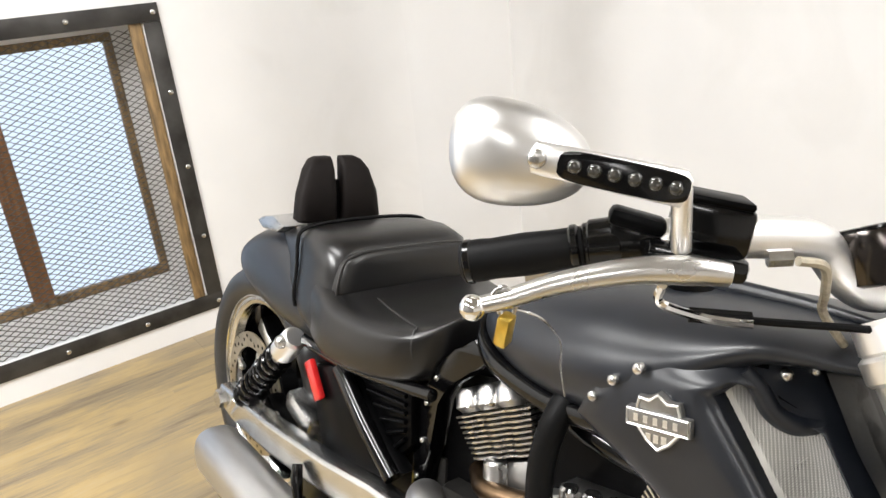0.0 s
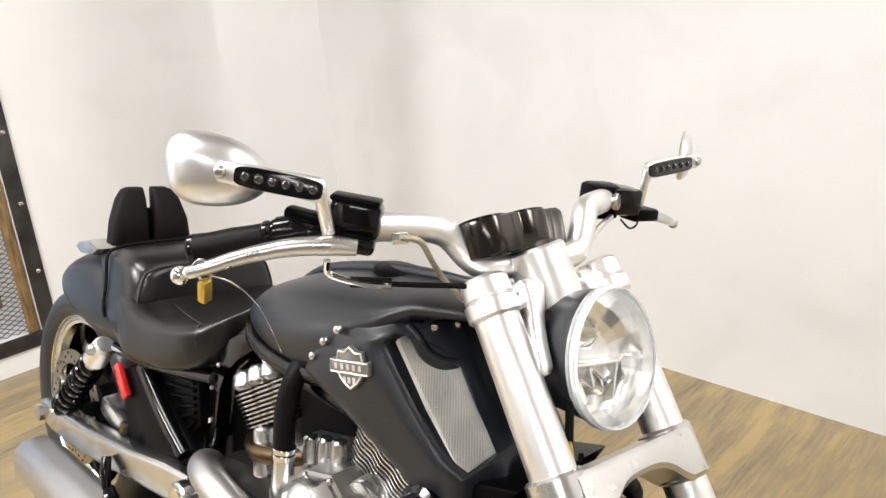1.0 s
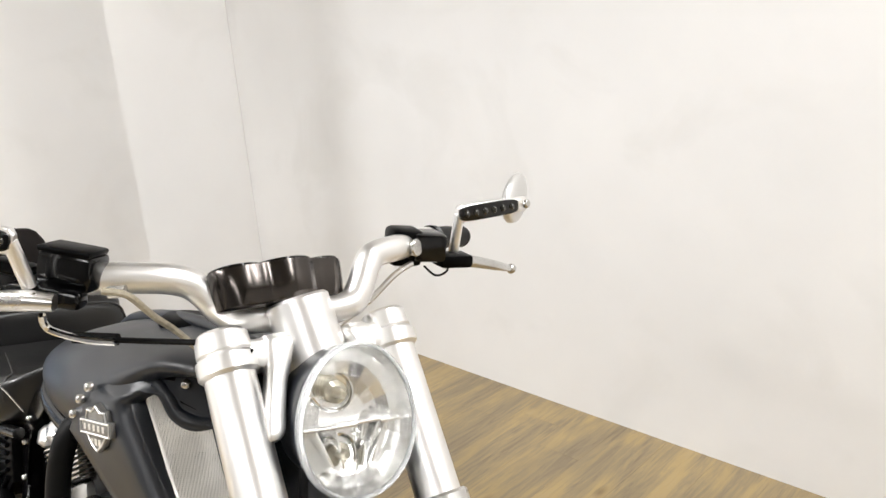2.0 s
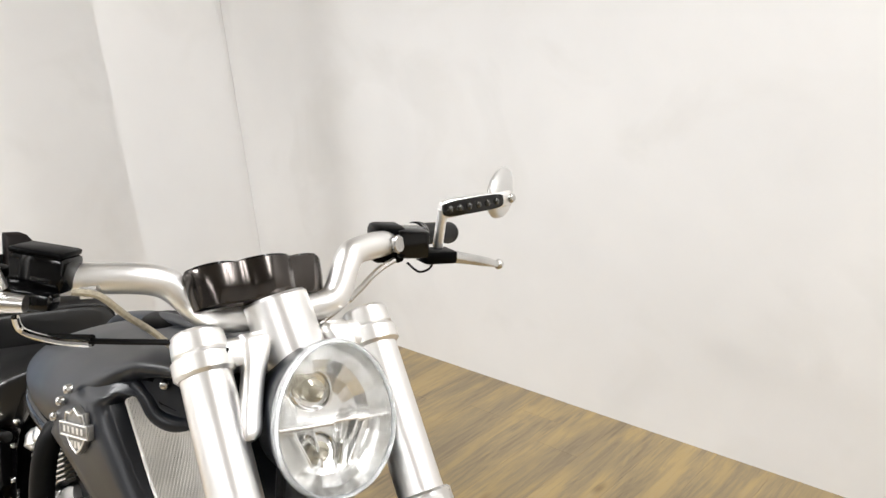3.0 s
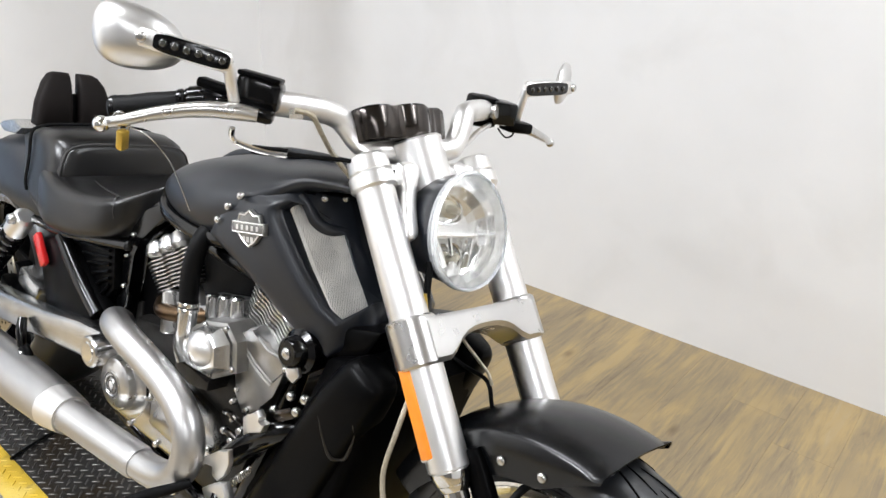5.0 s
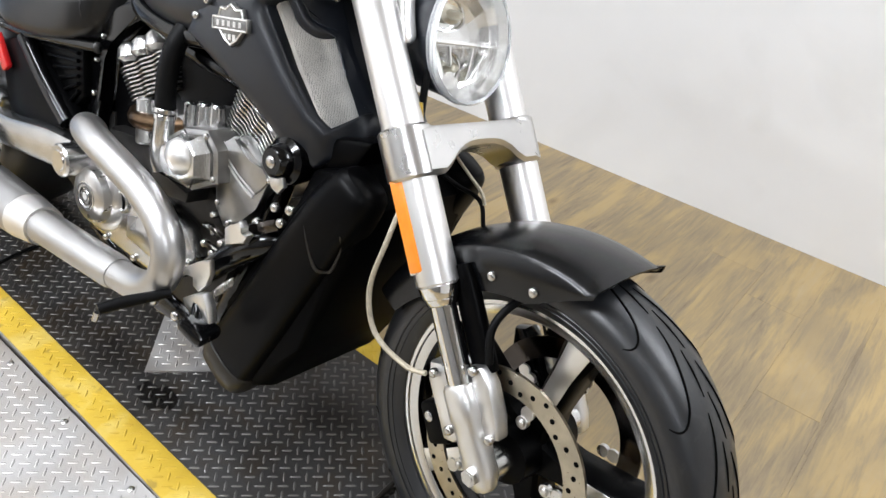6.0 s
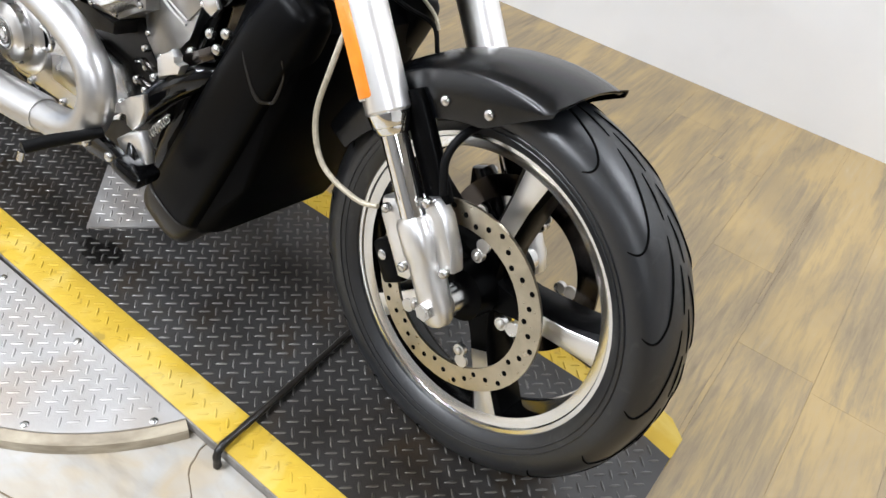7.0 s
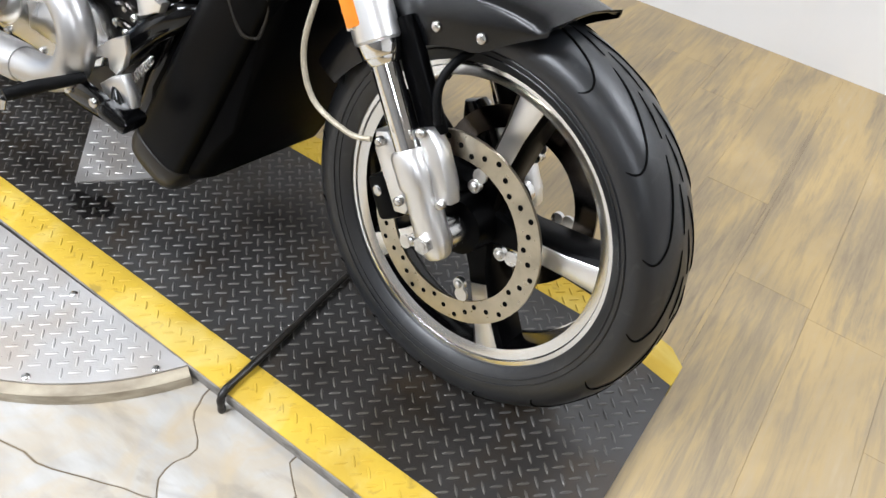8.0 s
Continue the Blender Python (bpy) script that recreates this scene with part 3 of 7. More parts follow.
def flagstones():
    rnd = random.Random(9)
    x0, x1, y0, y1 = STONE
    nx, ny = 5, 5
    grid = {}
    for i in range(nx + 1):
        for j in range(ny + 1):
            gx, gy = x0 + (x1 - x0) * i / nx, y0 + (y1 - y0) * j / ny
            if 0 < i < nx:
                gx += rnd.uniform(-0.11, 0.11)
            if 0 < j < ny:
                gy += rnd.uniform(-0.09, 0.09)
            grid[i, j] = Vector((gx, gy, 0))
    grid[3, 5], grid[3, 4] = Vector((-0.246, y1, 0)), Vector((-0.166, -0.475, 0))
    edges = {}

    def edge(p, q):
        """A wavering joint between two corners, shared by both stones."""
        if (q, p) in edges:
            return edges[q, p][::-1]
        if (p, q) not in edges:
            a, b = grid[p], grid[q]
            n = (b - a).cross(Vector((0, 0, 1))).normalized()
            rim = (p[0] == q[0] and p[0] in (0, nx)) or (p[1] == q[1] and p[1] in (0, ny))
            k = 0.0 if rim else 1.0
            w = [rnd.uniform(-0.022, 0.022) for _ in range(4)]
            path = smooth_path([a] + [a.lerp(b, (m + 1) / 5) + n * w[m] * k for m in range(4)] + [b], 3)
            edges[p, q] = [v + n * rnd.uniform(-0.0022, 0.0022) * k if 0 < m < len(path) - 1 else v for m, v in enumerate(path)]
        return edges[p, q]

    for i in range(nx):
        for j in range(ny):
            c4 = [(i, j), (i + 1, j), (i + 1, j + 1), (i, j + 1)]
            c = sum((grid[k] for k in c4), Vector()) / 4
            ring = []
            for k in range(4):
                for p in edge(c4[k], c4[(k + 1) % 4])[:-1]:
                    ring.append(p - (p - c).normalized() * 0.0016 - c)
            bm = bmesh.new()
            rings(bm, [[v + Vector((0, 0, -0.004)) for v in ring], [v + Vector((0, 0, -0.0008)) for v in ring], [v * 0.992 for v in ring]])
            ob = part("stone", bm, M_STONE, floor, "", 30)
            ob.location = (c.x, c.y, FLOOR_Z)


planks()
flagstones()


# ---- tread plate platform ----
def lugs(name, inside, material, parent, x0, x1, y0, y1, pitch=0.0300, z=0.0, label="", high=0.0026, seed=3):
    """Raised bars in two crossing directions, each set between four of the other."""
    rnd = random.Random(seed)
    verts, faces = [], []
    prof = ((-0.62, 0.80), (0.0, 1.0), (0.62, 0.80))
    for i in range(int((x1 - x0) / pitch) + 1):
        for j in range(int((y1 - y0) / pitch) + 1):
            for k2 in (0, 1):
                cx, cy = x0 + (i + 0.5 * k2 + 0.25) * pitch, y0 + (j + 0.5 * k2 + 0.25) * pitch
                if not inside(cx, cy):
                    continue
                a = radians(45 if k2 else 135)
                dx, dy = math.cos(a), math.sin(a)
                L, W, H = 0.0118, 0.0025, high * rnd.uniform(0.75, 1.1)
                k = len(verts)
                verts.append((cx - dx * L, cy - dy * L, z))
                for s, w in prof:
                    for side, up in ((-1, 0), (-0.45, 1), (0.45, 1), (1, 0)):
                        verts.append((cx + dx * L * s - dy * W * w * side, cy + dy * L * s + dx * W * w * side, z + H * up * (0.7 + 0.3 * w)))
                verts.append((cx + dx * L, cy + dy * L, z))
                e = k + 13
                for q in range(3):
                    faces.append((k, k + 2 + q, k + 1 + q))
                    for r in (1, 5):
                        faces.append((k + r + q, k + r + 1 + q, k + r + 5 + q, k + r + 4 + q))
                    faces.append((e, k + 9 + q, k + 10 + q))
    me = bpy.data.meshes.new(name)
    me.from_pydata(verts, [], faces)
    me.update()
    bm = bmesh.new()
    bm.from_mesh(me)
    bmesh.ops.recalc_face_normals(bm, faces=bm.faces)
    bm.to_mesh(me)
    bm.free()
    for p in me.polygons:
        p.use_smooth = True
    me.materials.append(material)
    ob = new(name, me)
    ob.parent = parent
    return tagged(ob, label, kind="stuff")


NEAR, FAR = 0.072, 0.068            # widths of the two painted stripes
platform = thing("platform", "raised display platform of black tread plate with yellow edges", "platform", m=TURN)
_x0, _x1, _y0, _y1 = PLATE
part("deck", box(bmesh.new(), (_x0, _y0 + NEAR, FLOOR_Z + 0.0003), (_x1, _y1 - FAR, 0.0)), M_PLATE, platform, "worn black tread plate deck")
part("edge_strip", box(bmesh.new(), (_x0, _y0, FLOOR_Z + 0.0003), (_x1, _y0 + NEAR, -0.0035), 0.001), M_EDGE, platform, "grey raw edge below the stripe")
part("edge_stripe", box(bmesh.new(), (_x0, _y0 + 0.002, -0.003), (_x1, _y0 + NEAR, 0.0003), 0.0012), M_YELLOW, platform, "chipped yellow painted edge")
_bm = bmesh.new()
rings(_bm, [[Vector((x, y, z)) for x, y in ((_x0, _y1 - FAR), (0.215, _y1 - FAR), (0.300, 0.213), (_x1 + 0.001, 0.197), (_x1 + 0.001, 0.250), (_x1 - 0.032, 0.280), (_x1 - 0.16, _y1), (_x0, _y1))] for z in (FLOOR_Z + 0.0003, 0.0003)])
part("edge_stripe", _bm, M_YELLOW, platform, "chipped yellow painted edge")
def stain(cx, cy, rx, ry, seed):
    """A thin dried puddle with a ragged edge."""
    rnd = random.Random(seed)
    k = [rnd.uniform(0.65, 1.15) for _ in range(18)]
    ring = smooth_path([(cx + rx * k[i % 18] * math.cos(i * math.pi / 9), cy + ry * k[i % 18] * math.sin(i * math.pi / 9), 0.0003) for i in range(19)], 3)[:-1]
    bm = bmesh.new()
    rings(bm, [[v + Vector((0, 0, -0.0002)) for v in ring], ring])
    return bm


part("oil_stain", stain(-0.728, -0.168, 0.052, 0.034, 5), M_STAIN, platform, "dried black oil stain")
lugs("tread_relief", lambda x, y: _y0 + NEAR + 0.009 < y < _y1 - FAR - 0.009 and _x0 + 0.01 < x < _x1 - 0.01 and not (x > 0.21 and y > 0.19), M_LUG, platform, _x0, _x1, _y0, _y1)
lugs("tread_relief", lambda x, y: (_y0 + 0.009 < y < _y0 + NEAR - 0.008 or _y1 - FAR + 0.008 < y < _y1 - 0.009) and _x0 + 0.01 < x < _x1 - (0.01 if y < 0 else 0.16), M_YELLOW, platform, _x0, _x1, _y0, _y1, z=0.0003)

DISC, DISC_R = (-0.742, -0.050), 0.510
turntable = thing("turntable", "round bare aluminium tread plate with a plywood rim", "turntable")
_bm = bmesh.new()
# it is cut off along the platform
_a0 = math.asin((PLATE[2] + 0.004 - DISC[1]) / DISC_R)
_edge = lambda x, y: min(y, PLATE[2] - 0.0008 - 0.01396 * x)
_arc = [(DISC[0] + DISC_R * math.cos(a), _edge(DISC[0] + DISC_R * math.cos(a), DISC[1] + DISC_R * math.sin(a))) for a in np.linspace(-math.pi - _a0, _a0, 60)]
rings(_bm, [[Vector((x, y, z)) for x, y in _arc] for z in (-0.004, -0.0006, -0.0002)])
part("disc_top", _bm, M_ALUPLATE, turntable)
_bm = bmesh.new()
rings(_bm, [[Vector((DISC[0] + (x - DISC[0]) * k, _edge(x, DISC[1] + (y - DISC[1]) * k), z)) for x, y in _arc] for z, k in ((FLOOR_Z + 0.0003, 1.040), (-0.010, 1.035), (-0.006, 1.024), (-0.0045, 1.0))])
part("disc_rim", _bm, M_DISCEDGE, turntable, "worn plywood rim")
lugs("tread_relief", lambda x, y: (x - DISC[0]) ** 2 + (y - DISC[1]) ** 2 < (DISC_R - 0.018) ** 2 and y < PLATE[2] - 0.010, M_ALUPLATE, turntable, DISC[0] - DISC_R, DISC[0] + DISC_R, DISC[1] - DISC_R, PLATE[2] - 0.012, z=-0.0002, high=0.0015)
for _x, _y in ((-1.026, -0.314), (-0.794, -0.318), (-0.561, -0.317), (-0.328, -0.334), (-0.47, -0.47), (-0.62, -0.53)):
    part("screw", bolt(bmesh.new(), (_x, _y, 0.0), (0, 0, 1), 0.007, 0.003), M_STEEL, turntable)

def inside_quad(x, y, q=((-0.809, -0.134), (-0.638, 0.049), (-0.813, 0.228), (-0.984, 0.045)), m=0.010):
    for (ax, ay), (bx, by) in zip(q, q[1:] + q[:1]):
        n = math.hypot(bx - ax, by - ay)
        if ((bx - ax) * (y - ay) - (by - ay) * (x - ax)) / n < m:
            return False
    return True


# bare plate let in under the engine, and the bar on the deck
_bm = bmesh.new()
rings(_bm, [[Vector((x, y, z)) for x, y in ((-0.809, -0.134), (-0.638, 0.049), (-0.813, 0.228), (-0.984, 0.045))] for z in (0.0, 0.004)])
_pad = thing("floor_pad", "bare aluminium tread plate pad on the deck", "metal plate")
part("pad_plate", _bm, M_ALUPLATE, _pad)
lugs("tread_relief", lambda x, y: inside_quad(x, y), M_ALUPLATE, _pad, -1.0, -0.6, -0.14, 0.24, z=0.004, high=0.0022)
_strap = thing("tie_rod", "worn black steel rod lying bent across the deck edge", "rod")
_pts = smooth_path([(-0.222, 0.11, 0.012), (-0.220, 0.05, 0.012), (-0.215, -0.06, 0.0115), (-0.209, -0.17, 0.011), (-0.206, -0.285, 0.0105), (-0.2055, -0.300, 0.008), (-0.2045, -0.309, -0.002), (-0.203, -0.312, -0.029)], 5)
tube(_bm := bmesh.new(), _pts, [0.0046 + 0.0022 * min(1, k / 22) + 0.0006 * math.sin(k * 1.9) for k in range(len(_pts))], 10, 1)
part("rod_bar", _bm, M_ROD, _strap)
_cord = thing("deck_cord", "thin black cord lying on the deck under the muffler", "cord")
part("cord_length", tube(bmesh.new(), [(-1.372, -0.215, 0.008), (-1.388, -0.172, 0.007), (-1.400, -0.110, 0.008), (-1.405, -0.057, 0.007), (-1.42, 0.02, 0.007)], 0.0045, 8, 5), M_RUBBER, _cord)


# ---- motorcycle ----
LEAN_DEG = 11.64
BIKE = pose(-0.0255, -0.0138, -0.0210, -LEAN_DEG, 0.81, -0.22)
bike = thing("motorcycle", "matte black power cruiser motorcycle with polished forks, leaning on its stand", "motorcycle", m=BIKE)

AX = Vector((0.0216, 0.031, 0.309))       # front axle
RAKE = radians(34.9)
U = Vector((-math.sin(RAKE), 0, math.cos(RAKE)))   # up the fork
F = Vector((math.cos(RAKE), 0, math.sin(RAKE)))    # ahead, square to the fork
HEAD = AX - F * 0.055
SET = BIKE.inverted() @ pose(-0.0038, -0.0488, 0.0015, -14.85, 0.57, 0)
STEER = SET @ Matrix.Translation(HEAD) @ Matrix.Rotation(radians(-7.6), 4, U) @ Matrix.Translation(-HEAD)


def fk(s, y=0.0, f=0.0):
    return AX + U * s + F * f + Vector((0, y, 0))


def sp(*a, **k):
    """A part of the steered front end."""
    return moved(part(*a, **k), STEER)


# the controls turn with the fork, a little apart from the frame
BARS = BIKE.inverted() @ pose(0, -0.03, 0, -11.5)
NOSE = BARS @ pose(-0.1466, 0.150, -0.0372, 6.66, 8.16, 0.37)


def place_since(start, m):
    """Moves the parts that were built after the start by m."""
    for ob in [o for o in bpy.data.objects if o.type == "MESH" and o.name not in start]:
        moved(ob, m)


def names_now():
    return {o.name for o in bpy.data.objects}


def rest_on_deck(ob):
    """Flattens the tyre where it stands."""
    back = BIKE.inverted()
    for v in ob.data.vertices:
        p = BIKE @ v.co
        if p.z < 0.0012:
            p.z = 0.0012
            v.co = back @ p


# front wheel
def wheel(center, tyre_prof, rim_r, rim_w, spokes, name, steer):
    put = sp if steer else part
    hub = bmesh.new()
    c = Vector(center)
    lathe(hub, c, (0, 1, 0), [(0.030, -0.075), (0.042, -0.070), (0.045, -0.02), (0.060, 0.0), (0.045, 0.02), (0.042, 0.070), (0.030, 0.075)], 32)
    w = put(name, hub, M_PLASTIC, bike, "black cast hub")
    b = bmesh.new()
    lathe(b, c, (0, 1, 0), tyre_prof, 96, closed=True)
    put("tyre", b, M_TYRE, w, "black road tyre with curved grooves")
    rest_on_deck(w.children[-1])
    b = bmesh.new()
    h = rim_w / 2
    g = h * 0.70
    lathe(b, c, (0, 1, 0), [(rim_r + 0.004, -g), (rim_r - 0.012, -g * 0.6), (rim_r - 0.012, g * 0.6), (rim_r + 0.004, g), (rim_r - 0.024, g), (rim_r - 0.027, g * 0.6), (rim_r - 0.028, 0.0), (rim_r - 0.027, -g * 0.6), (rim_r - 0.024, -g)], 96, closed=True)
    put("rim", b, M_GLOSS, w, "black painted rim barrel")
    for q in (-1, 1):
        b = bmesh.new()
        lathe(b, c, (0, 1, 0), [(rim_r + k, q * y) for k, y in ((0.013, h - 0.008), (0.012, h), (0.008, h + 0.0018), (0.000, h + 0.0012), (-0.0015, h - 0.003), (-0.0030, h - 0.0045), (-0.010, h - 0.0052), (-0.012, h - 0.0085), (-0.020, h - 0.011), (-0.0265, g + 0.001), (-0.0215, g - 0.001), (-0.004, g + 0.001))], 96, closed=True)
        put("rim_lip", b, M_RIM, w, "machined bright rim lip", smooth=25)
        b = bmesh.new()
        for rr, yy in ((0.262, 0.0632), (0.2535, 0.0600)):
            if name == "front_wheel":
                tube(b, [c + Vector((rr * math.cos(t), q * yy, rr * math.sin(t))) for t in np.linspace(0, 2 * math.pi, 97)], 0.0011, 6, 1)
        if len(b.verts):
            rest_on_deck(put("sidewall_ring", b, M_TYRE, w))
        else:
            b.free()
    for k in range(spokes):
        a = 2 * math.pi * k / spokes + radians(79)
        m = Matrix.Translation(c) @ Matrix.Rotation(-a, 4, "Y")
        r1 = rim_r - 0.022
        b = bmesh.new()
        secs = []
        for r, wd, y in ((0.035, 0.030, 0.030), (0.08, 0.020, 0.034), (r1 * 0.75, 0.022, 0.036), (r1, 0.030, 0.034)):
            secs.append([Vector((r, q * y, s * wd)) for q, s in ((-1, -0.75), (-1.0, 0.75), (-0.8, 1), (0.8, 1), (1, 0.75), (1, -0.75), (0.8, -1), (-0.8, -1))])
        rings(b, secs)
        bmesh.ops.transform(b, matrix=m, verts=b.verts)
        put("spoke", b, M_PLASTIC, w)
        for q in (-1, 1):
            b = bmesh.new()
            rings(b, [[Vector((r, q * (y + d), s * wd)) for d, s in ((0, -0.72), (0, 0.72), (0.0012, 0.66), (0.0012, -0.66))] for r, wd, y in ((0.105, 0.0205, 0.0349), (r1 * 0.75, 0.022, 0.036), (r1 - 0.002, 0.029, 0.034))])
            bmesh.ops.transform(b, matrix=m, verts=b.verts)
            put("spoke_face", b, M_POLISH, w, "machined spoke face")
    return w


FT = [(0.238, -0.048), (0.250, -0.058), (0.268, -0.064), (0.285, -0.0635), (0.299, -0.056), (0.309, -0.042), (0.315, -0.022), (0.317, 0.0),
      (0.315, 0.022), (0.309, 0.042), (0.299, 0.056), (0.285, 0.0635), (0.268, 0.064), (0.250, 0.058), (0.238, 0.048), (0.232, 0.0)]
fw = wheel(AX, FT, 0.241, 0.098, 5, "front_wheel", True)


def tyre_grooves(center, parent, steer, R, half):
    put = sp if steer else part
    c = Vector(center)

    def on(a, v, side):
        # v runs from the middle of the tread over the shoulder
        d = v * 0.086
        at = (0, 0.022, 0.043, 0.060, 0.076, 0.093)
        y = float(np.interp(d, at, (0, 0.022, 0.042, 0.056, 0.0635, 0.064)))
        r = R + 0.0004 - float(np.interp(d, at, (0, 0.002, 0.008, 0.018, 0.032, 0.049)))
        return c + Vector((r * math.cos(a), side * y, r * math.sin(a)))

    n = 16
    for side in (-1, 1):
        for k in range(n):
            b = bmesh.new()
            a0 = 2 * math.pi * k / n + (0.2 if side > 0 else 0)
            for off, run in ((0.0, ((0.0, 0.16), (0.09, 0.22), (0.18, 0.30), (0.27, 0.39), (0.34, 0.48), (0.39, 0.58), (0.415, 0.68), (0.415, 0.78), (0.39, 0.88))), (-0.13, ((0.0, 0.04), (0.10, 0.07), (0.20, 0.10)))):
                pts = [on(a0 + off - da, v, side) for da, v in run]
                # Thin raised tube, black in place of the shade in a groove.
                tube(b, pts, [0.0006] + [0.0016] * (len(pts) - 2) + [0.0007], 6, 3)
            rest_on_deck(put("tread_groove", b, M_RECESS_SHADE, parent))


tyre_grooves(AX, fw, True, 0.317, 0.060)


def rotor(center, y, parent, steer, r=0.150, out=-1):
    put = sp if steer else part
    c = Vector(center) + Vector((0, y, 0))
    b = bmesh.new()
    lathe(b, c, (0, 1, 0), [(r, -0.0025), (r, 0.0025), (r - 0.036, 0.0025), (r - 0.036, -0.0025)], 64, closed=True)
    # Far rotor is dark steel: its shade is put into the colour.
    d = put("brake_rotor", b, M_ROTOR if out < 0 else M_DARKSTEEL, parent, "drilled steel brake rotor")
    for k in range(40):
        b = bmesh.new()
        a = 2 * math.pi * k / 40
        rr = r - (0.009, 0.018, 0.027, 0.018)[k % 4]
        p = c + Vector((rr * math.cos(a), out * 0.0026, rr * math.sin(a)))
        # Dark disc on the face stands in for the shade of a hole.
        rod(b, p, p + Vector((0, out * 0.0003, 0)), 0.0042, n=10)
        put("drill_hole", b, M_RECESS_SHADE, parent)
    for k in range(5):
        a = 2 * math.pi * k / 5 + radians(79)
        b = bmesh.new()
        e = c + Vector((math.cos(a), 0, math.sin(a))) * (r - 0.064)
        q = c + Vector((math.cos(a), 0, math.sin(a))) * (r - 0.046)
        rod(b, e - Vector((0, 0.004, 0)), e + Vector((0, 0.004, 0)), 0.010, n=14)
        rod(b, q - Vector((0, 0.0024, 0)), q + Vector((0, 0.0024, 0)), 0.011, n=14)
        bolt(b, e + Vector((0, out * 0.004, 0)), (0, out, 0), 0.0065, 0.005)
        put("rotor_bolt", b, M_SATIN, parent)
    return d


rotor(AX, -0.078, fw, True)
rotor(AX, 0.078, fw, True, out=1)


# fender
def front_fender():
    b = bmesh.new()
    loops = []
    for deg in range(79, 156, 2):
        a = radians(deg)
        e = Vector((math.cos(a), 0, math.sin(a)))
        # skirt is cut away towards the tip
        cut = max(0.0, (97 - deg) / 18)
        low = 0.262 + 0.062 * min(1, cut) ** 1.35 + max(0, (deg - 128) / 30) * 0.022
        edge = max(low + 0.012, 0.3265)
        half = [(0.092, low), (0.0938, low + (edge - low) * 0.5), (0.0925, edge - 0.004), (0.0885, edge + 0.0015), (0.070, 0.3365), (0.045, 0.3430)]
        flat = [(-y, r) for y, r in half] + [(0.0, 0.346)] + half[::-1]
        inner = [(y * 0.955, r - 0.004 if abs(y) < 0.08 else r) for y, r in reversed(flat)]
        loops.append([AX + e * r + Vector((0, y, 0)) for y, r in flat + inner])
    rings(b, loops)
    f = sp("front_fender", b, M_FENDER, bike, "matte black front fender")
    for a, r in ((109.0, 0.286), (94.5, 0.284)):
        for side in (-1, 1):
            b = bmesh.new()
            p = AX + Vector((math.cos(radians(a)) * r, side * 0.0935, math.sin(radians(a)) * r))
            bolt(b, p, (0, side, 0), 0.0075, 0.005)
            sp("fender_bolt", b, M_STEEL, f)


front_fender()

